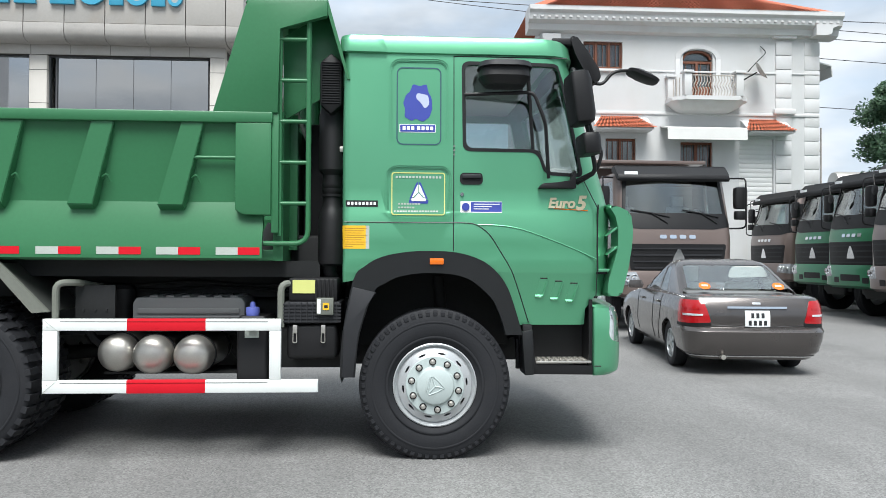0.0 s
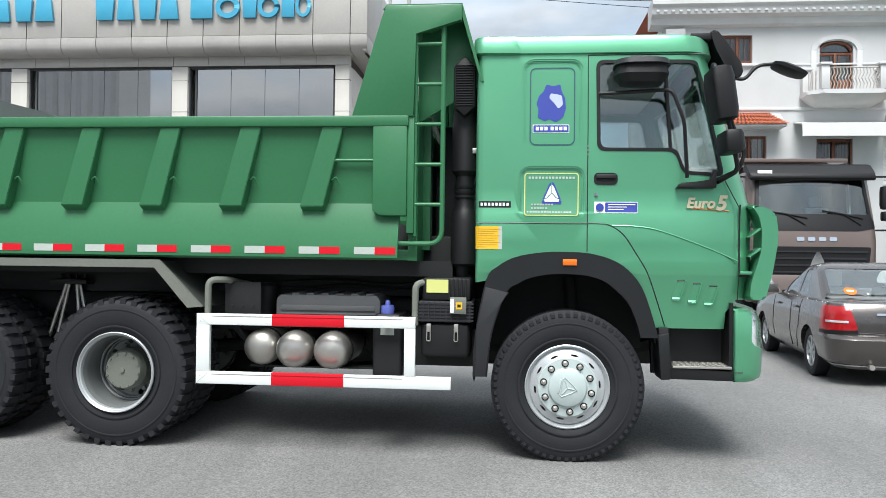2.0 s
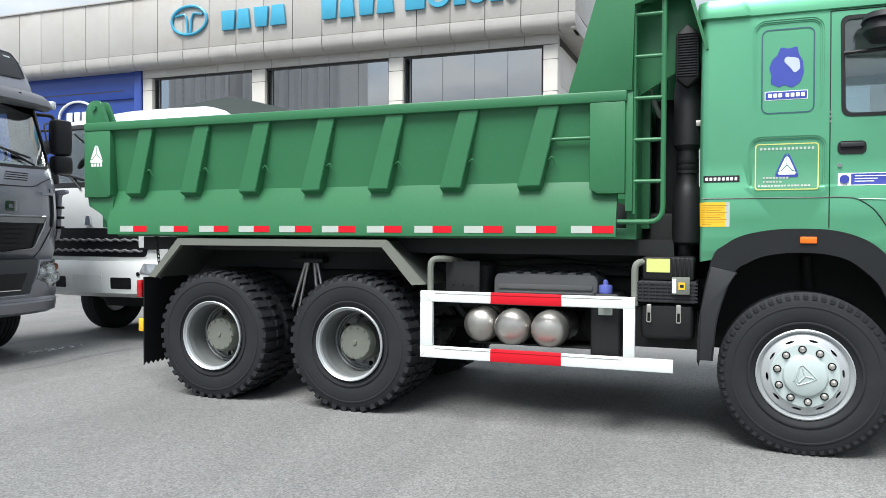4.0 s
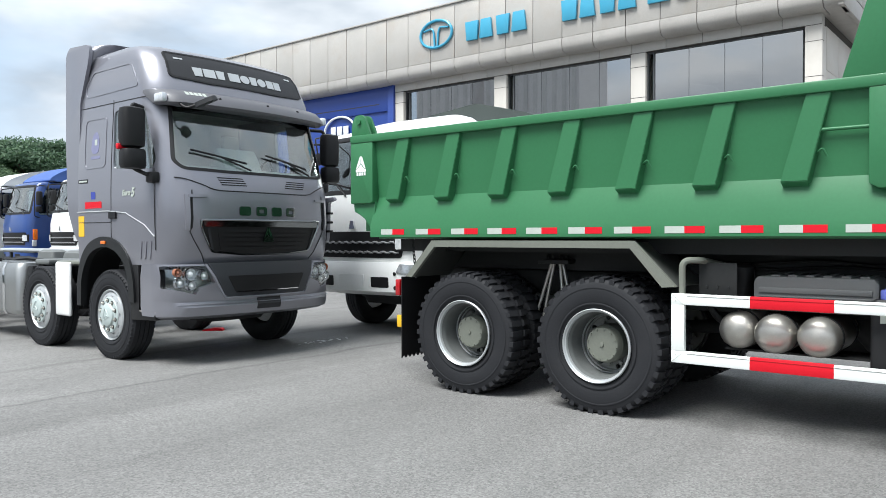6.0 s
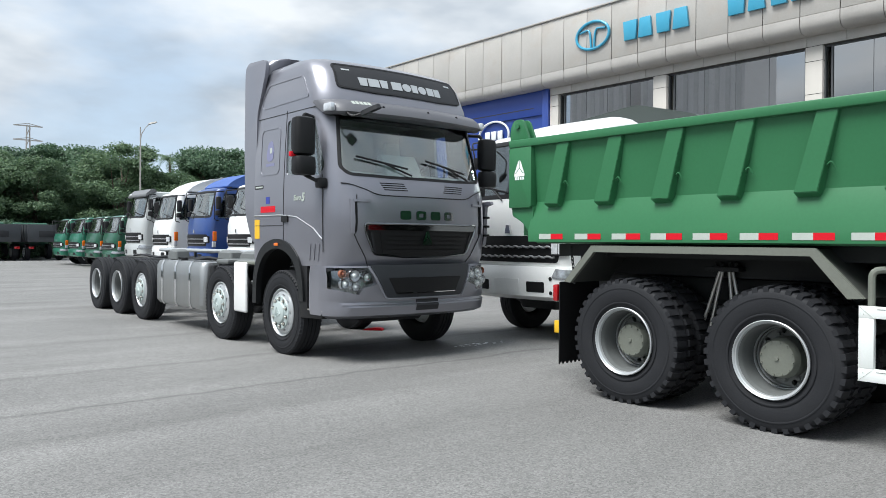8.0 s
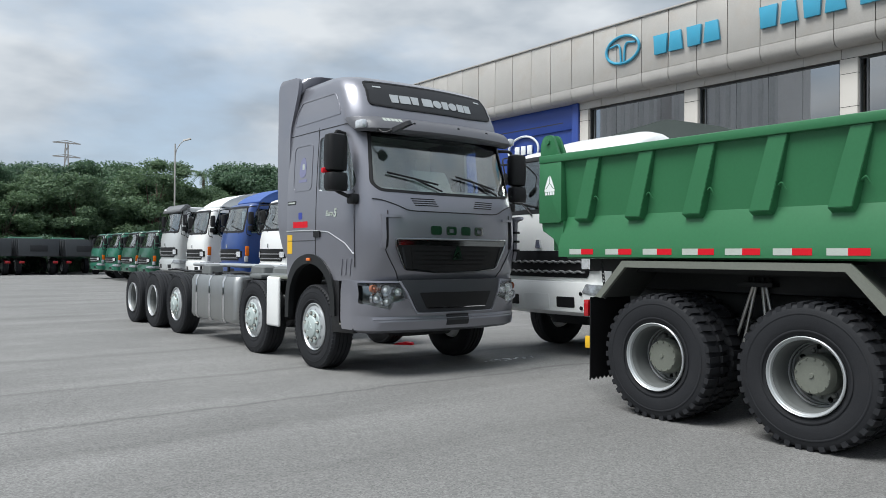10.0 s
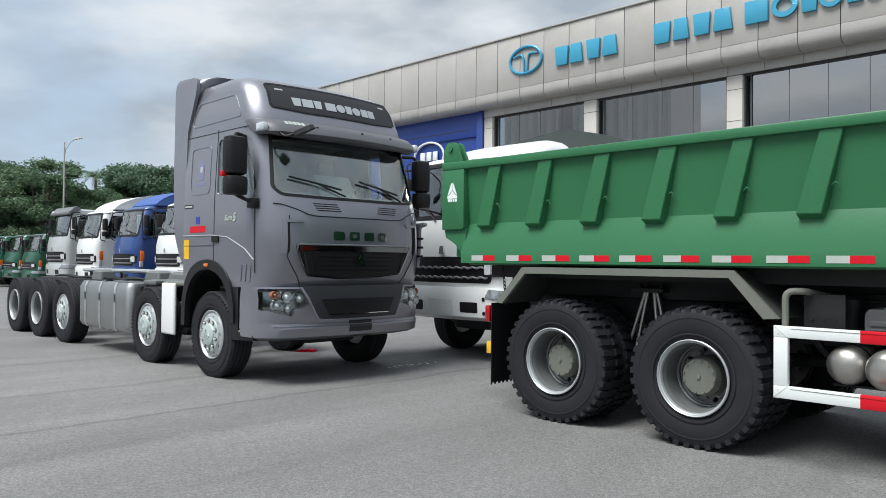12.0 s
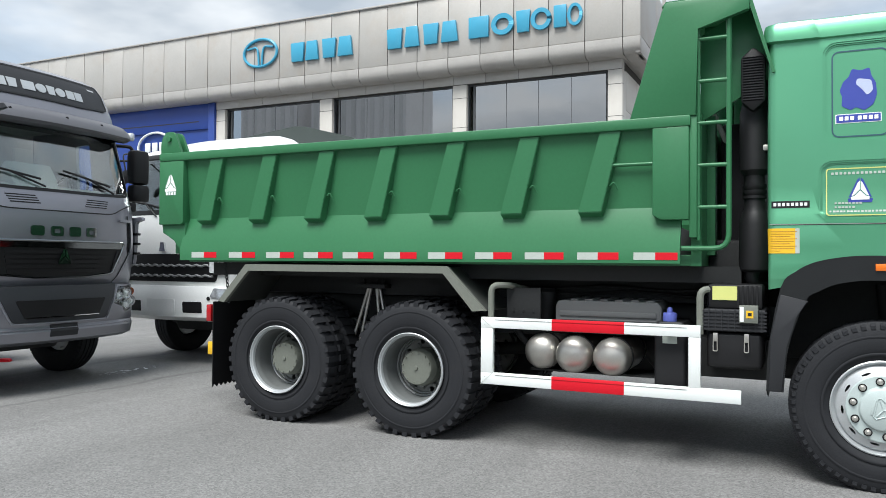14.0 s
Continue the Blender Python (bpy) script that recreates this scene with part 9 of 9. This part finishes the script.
# ---------------------------------------------------------------- trees, poles, wires, distance
def leaf_material(name, color):
    m = bpy.data.materials.new(name)
    m.use_nodes = True
    n, l = m.node_tree.nodes, m.node_tree.links
    b = n["Principled BSDF"]
    b.inputs["Roughness"].default_value = 0.6
    ge = n.new("ShaderNodeNewGeometry")
    info = n.new("ShaderNodeObjectInfo")
    mix = n.new("ShaderNodeMixRGB")
    mix.inputs["Color1"].default_value = (color[0] * 0.72, color[1] * 0.75, color[2] * 0.8, 1)
    mix.inputs["Color2"].default_value = (color[0] * 1.25, color[1] * 1.18, color[2] * 1.05, 1)
    ad = n.new("ShaderNodeMath")
    ad.operation = "MULTIPLY_ADD"
    ad.inputs[1].default_value, ad.inputs[2].default_value = 0.35, -0.1
    l.new(info.outputs["Random"], ad.inputs[0])
    a2 = n.new("ShaderNodeMath")
    a2.use_clamp = True
    l.new(ge.outputs["Random Per Island"], a2.inputs[0])
    l.new(ad.outputs[0], a2.inputs[1])
    l.new(a2.outputs[0], mix.inputs["Fac"])
    l.new(mix.outputs["Color"], b.inputs["Base Color"])
    tr = n.new("ShaderNodeBsdfTranslucent")
    l.new(mix.outputs["Color"], tr.inputs["Color"])
    ms = n.new("ShaderNodeMixShader")
    ms.inputs["Fac"].default_value = 0.35
    out = n["Material Output"]
    l.new(b.outputs["BSDF"], ms.inputs[1])
    l.new(tr.outputs["BSDF"], ms.inputs[2])
    l.new(ms.outputs["Shader"], out.inputs["Surface"])
    return m


M["leaf"] = leaf_material("broad_leaves", (0.115, 0.19, 0.105))
M["leaf_dark"] = leaf_material("dark_leaves", (0.085, 0.155, 0.095))
M["bark"] = material("grey_brown_bark", (0.11, 0.085, 0.065), 0.9, 0, 0.3, 0.3, 20, bump=0.5)


def crown_mesh(seed, R, H, base, count, leaf, mat, clumps=26):
    """Leaves gathered in uneven clumps about limb ends."""
    rnd = random.Random(seed)
    verts, faces, centres = [], [], []
    for i in range(clumps):
        a, u = rnd.uniform(0, 2 * math.pi), rnd.random()
        h = rnd.random()
        rr = R * (0.25 + 0.75 * math.sqrt(u)) * (1 - 0.55 * abs(h - 0.42) * 1.3)
        centres.append((Vector((rr * math.cos(a), rr * math.sin(a), base + H * h)), R * rnd.uniform(0.2, 0.42)))
    for i in range(count):
        c, r = centres[i % clumps]
        d = Vector((rnd.gauss(0, 1), rnd.gauss(0, 1), rnd.gauss(0, 1)))
        d = d.normalized() * r * rnd.uniform(0.35, 1.08)
        d.z *= 0.55
        p = c + d
        s = leaf * rnd.uniform(0.6, 1.4)
        t = Vector((rnd.gauss(0, 1), rnd.gauss(0, 1), rnd.gauss(-0.3, 0.6))).normalized()
        n = (d.normalized() + Vector((rnd.gauss(0, 0.5), rnd.gauss(0, 0.5), rnd.gauss(0.4, 0.5)))).normalized()
        b = t.cross(n)
        if b.length < 0.1:
            continue
        b.normalize()
        k = len(verts)
        verts += [p - t * s, p + b * s * 0.45, p + t * s, p - b * s * 0.45]
        faces.append((k, k + 1, k + 2, k + 3))
    me = bpy.data.meshes.new("crown")
    me.from_pydata([tuple(v) for v in verts], [], faces)
    me.materials.append(mat)
    return me, [c for c, r in centres]


def trunk_mesh(seed, height, r, centres):
    rnd = random.Random(seed)
    bm = B()
    pts = [Vector((0.06 * r * 10 * math.sin(i * 1.1 + seed), 0.06 * r * 10 * math.cos(i * 1.7 + seed), height * i / 6)) for i in range(7)]
    pts[0] = Vector((0, 0, -0.05))
    tube(bm, pts, [r * (1.25 if i == 0 else 1 - 0.11 * i) for i in range(7)], 10)
    for c in centres[:12]:
        s = pts[rnd.randint(3, 6)]
        mid = (s + c) / 2 + Vector((rnd.uniform(-0.2, 0.2), rnd.uniform(-0.2, 0.2), 0.2))
        tube(bm, [s, mid, c], [r * 0.4, r * 0.25, r * 0.08], 6)
    return finish(bm, "trunk", M["bark"])


TREES = []
for sd, (R, H, base, cnt, leaf) in enumerate(((3.6, 5.4, 2.9, 34000, 0.12), (4.2, 4.9, 3.2, 38000, 0.125), (3.2, 5.9, 2.3, 32000, 0.115), (3.9, 4.4, 2.2, 34000, 0.12))):
    me, cs = crown_mesh(sd + 3, R, H, base, cnt, leaf, M["leaf_dark"] if sd % 2 else M["leaf"], 44)
    TREES.append((me, trunk_mesh(sd, base + H * 0.6, 0.2, cs)))


def tree(x, y, k, s=1.0, rz=0, label="broad-leaved tree with dense dark green crown", group=""):
    t = thing("tree", label, "tree", pose(x, y, 0, 0, 0, rz) @ Matrix.Scale(s, 4), group)
    part("trunk", TREES[k][1], None, t)
    part("crown", TREES[k][0], None, t)
    return t


rt = random.Random(11)
for i in range(34):
    f = i / 33
    x = -64 - 10 * rt.random() - (4 if i % 2 else 0)
    y = -4 + 42 * f + rt.uniform(-0.8, 0.8)
    if y > 18:
        x += (y - 18) * 0.9
    tree(x, y, i % 4, rt.uniform(0.78, 1.16), rt.uniform(0, 360), group="trees behind the lot")
# undergrowth below the trees
me, _ = crown_mesh(40, 2.4, 2.6, 0.2, 16000, 0.1, M["leaf_dark"], 24)
for i in range(26):
    f = i / 25
    x, y = -60 - 4 * rt.random(), -4 + 36 * f
    if y > 18:
        x += (y - 18) * 0.8
    s = new("shrub", me)
    s.matrix_basis = pose(x, y, 0, 0, 0, rt.uniform(0, 360)) @ Matrix.Scale(rt.uniform(0.55, 0.95), 4)
    tagged(s, "dense dark green shrub below the trees", "shrub", "shrubs below the trees")
# palm-like tops behind the trees
def palm(x, y, h, seed):
    rnd = random.Random(seed)
    t = thing("palm_tree", "tall palm with feathery fronds", "tree", ident(x, y, 0), "palms behind the trees")
    part("trunk", tube(B(), [(0, 0, 0), (0.15, 0, h * 0.5), (0.1, 0.1, h)], [0.22, 0.16, 0.13], 8), M["bark"], t)
    bm = B()
    for i in range(26):
        a, up = rnd.uniform(0, 6.28), rnd.uniform(0.2, 1.2)
        prev = Vector((0.1, 0.1, h))
        for j in range(16):
            f = (j + 1) / 16
            p = Vector((0.1 + 2.2 * f * math.cos(a), 0.1 + 2.2 * f * math.sin(a), h + up * 1.6 * f - 1.9 * f * f))
            side = Vector((-math.sin(a), math.cos(a), 0))
            for s in (-1, 1):
                q = (p + prev) / 2
                tip = q + side * s * 0.5 * (1.1 - 0.7 * f) + Vector((0.12 * math.cos(a), 0.12 * math.sin(a), -0.2))
                bm.faces.new([bm.verts.new(v) for v in (prev, prev.lerp(p, 0.45), tip)])
            prev = p
    part("crown", bm, M["leaf"], t, smooth=0)
for i, (x, y, h) in enumerate(((-78, 16, 10.5), (-80, 19, 10.0), (-76, 22, 10.4), (-74, 25.5, 9.9), (-82, 5, 10.3), (-83, 8.5, 9.7), (-85, 1, 10.0))):
    palm(x, y, h - 1.0, i)
# tree beside the villa
me, cs = crown_mesh(77, 2.4, 6.3, 2.6, 52000, 0.085, M["leaf_dark"], 60)
t = thing("tree", "tall leafy mango tree beside the wall", "tree", ident(19.9, 22.3, 0))
part("trunk", trunk_mesh(9, 5.6, 0.17, cs), None, t)
part("crown", me, None, t)
# street lamp and slim poles
lamp = thing("street_lamp", "slim grey street lamp with one curved arm", "street lamp", ident(-60.1, 14.0, 0))
part("pole", cyl(B(), (0, 0, 0), (0, 0, 10.0), 0.075, 0.05, 10), M["alu_lip"], lamp)
part("arm", tube(B(), [(0, 0, 9.0), (0.06, 0.08, 9.5), (0.2, 0.3, 9.95), (0.35, 0.5, 10.2)], 0.035, 6), M["alu_lip"], lamp)
part("lamp_head", loft([(-0.05, -0.4, 0.4, 0.14, 0.1, 0.1, 0), (0.08, -0.35, 0.35, 0.1, 0.08, 0.08, 0)], nc=3, ns=2, nf=2), M["alu_lip"], lamp, "", pose(0.5, 0.75, 10.32, 0, -15, 55) @ Matrix.Scale(0.85, 4))
p2 = thing("utility_pole", "slim grey pole behind the boundary wall", "pole", ident(18.6, 27.5, 0))
part("pole", cyl(B(), (0, 0, 0), (0, 0, 7.3), 0.06, 0.04, 8), M["alu_lip"], p2)
part("pole_arm", tube(B(), [(0, 0, 6.2), (-0.5, 0, 6.9)], 0.025, 6), M["alu_lip"], p2)
tank = thing("water_tank", "round steel rooftop water tank", "tank", ident(21.5, 30, 0))
part("tank_drum", lathe(B(), [(0.1, -0.9), (0.5, -0.85), (0.55, -0.7), (0.55, 0.7), (0.5, 0.85), (0.1, 0.9)], 24, at=(0, 0, 5.1), axis="x"), M["steel"], tank)
part("tank_stand", box(B(), -0.8, 0.8, -0.5, 0.5, 0, 4.6), M["roof_tile"], tank)
def wire(a, b, sag, r=0.012):
    a, b = Vector(a), Vector(b)
    pts = [a.lerp(b, i / 24) - Vector((0, 0, sag * 4 * (i / 24) * (1 - i / 24))) for i in range(25)]
    single("overhead_cable", tube(B(), pts, r, 5), M["black_print"], "thin dark overhead cable", "cable", "overhead cables")
for px_, py_, ph_ in ((-8, 40, 17.6), (60, 40, 17), (60, 36, 13.6), (10, 36, 15.5), (-6, 34, 15.8), (30, 34, 13.2)):
    up = thing("utility_pole", "tall concrete utility pole carrying cables", "pole", ident(px_, py_, 0), "cable poles")
    part("pole", cyl(B(), (0, 0, 0), (0, 0, ph_), 0.16, 0.1, 10), M["alu_lip"], up)
wire((-8, 40, 17.4), (60, 40, 16.2), 0.6, 0.025)
wire((10, 36, 15.3), (60, 36, 13.2), 0.4, 0.02)
wire((10, 36, 13.6), (60, 36, 11.6), 0.4, 0.02)
wire((10, 36, 10.7), (60, 36, 9.2), 0.4, 0.02)
wire((-6, 34, 15.6), (30, 34, 13.0), 0.4, 0.02)
# distant pylon
py = thing("power_pylon", "distant grey lattice power pylon", "pylon", ident(-300, 54.2, 0))
bm = B()
for sx in (-1, 1):
    for sy in (-1, 1):
        tube(bm, [(sx * 3, sy * 3, 0), (sx * 0.6, sy * 0.6, 33), (sx * 0.4, sy * 0.4, 41.4)], 0.16, 4)
for i in range(12):
    z = 3.4 * i
    w = 3 - 2.4 * min(1, z / 33)
    for sx in (-1, 1):
        cyl(bm, (sx * w, -w, z), (sx * w, w, z + 3), 0.1, seg=4)
        cyl(bm, (-w, sx * w, z), (w, sx * w, z + 3), 0.1, seg=4)
part("lattice", bm, M["alu_lip"], py)
for z, w in ((41.0, 4.6), (36.0, 4.6)):
    bm = B()
    tube(bm, [(0, -w, z), (0, w, z)], 0.28, 4)
    tube(bm, [(0, -w, z), (0, 0, z + 0.9), (0, w, z)], 0.16, 4)
    part("cross_arm", bm, M["alu_lip"], py)
# small red wedge on the ground under the grey truck, pale spill beside it
single("wheel_chock", prism(B(), round_poly([(0, 0), (0.32, 0), (0.3, 0.035), (0.19, 0.045), (0.04, 0.02)], 0.01), -0.07, 0.07, bev=0.008), M["red_tape"], "flat red wheel chock on the asphalt", "chock", m=ident(-10.78, 1.3, 0, 42))

bm = B()
rs = random.Random(5)
for i in range(26):
    x, y, r = rs.gauss(0, 0.05), rs.gauss(0, 0.2), rs.uniform(0.006, 0.022)
    prism(bm, [(x + r * rs.uniform(0.6, 1.3) * math.cos(a), y + 1.6 * r * rs.uniform(0.6, 1.3) * math.sin(a)) for a in [2 * math.pi * k / 7 for k in range(7)]], 0.001, 0.004, axis="z")
single("paint_spill", bm, M["white_print"], "dried white paint flecks on the asphalt", "spill", kind="stuff", m=ident(-8.4, 1.57, 0))
# apartment towers across the road, mirrored in the showroom glass
M["tower"] = material("grey_tower_render", (0.78, 0.78, 0.79), 0.8, 0, 0.08, 6, 2)
M["tower_strip"] = material("grey_balcony_strip", (0.68, 0.685, 0.69), 0.7, 0, 0.1, 3, 2)
for (x, y, w, h, n) in ((-91, -120, 13, 62, 5), (-107, -124, 14, 70, 5), (-126, -122, 18, 58, 6)):
    tw = thing("apartment_tower", "grey high-rise apartment tower across the road", "building", ident(x, y, 0), "apartment towers", "structure")
    part("wall", box(B(), -w / 2, w / 2, -7, 7, 0, h), M["tower"], tw, smooth=0)
    for i in range(n):
        bx = -w / 2 + w * (i + 0.5) / n
        part("window_strip", box(B(), bx - w / n * 0.2, bx + w / n * 0.2, 7.0, 7.15, 3, h - 2), M["tower_strip"], tw, smooth=0)
    part("parapet", box(B(), -w / 2 - 0.3, w / 2 + 0.3, -7.3, 7.3, h, h + 1.2), M["tower"], tw, smooth=0)
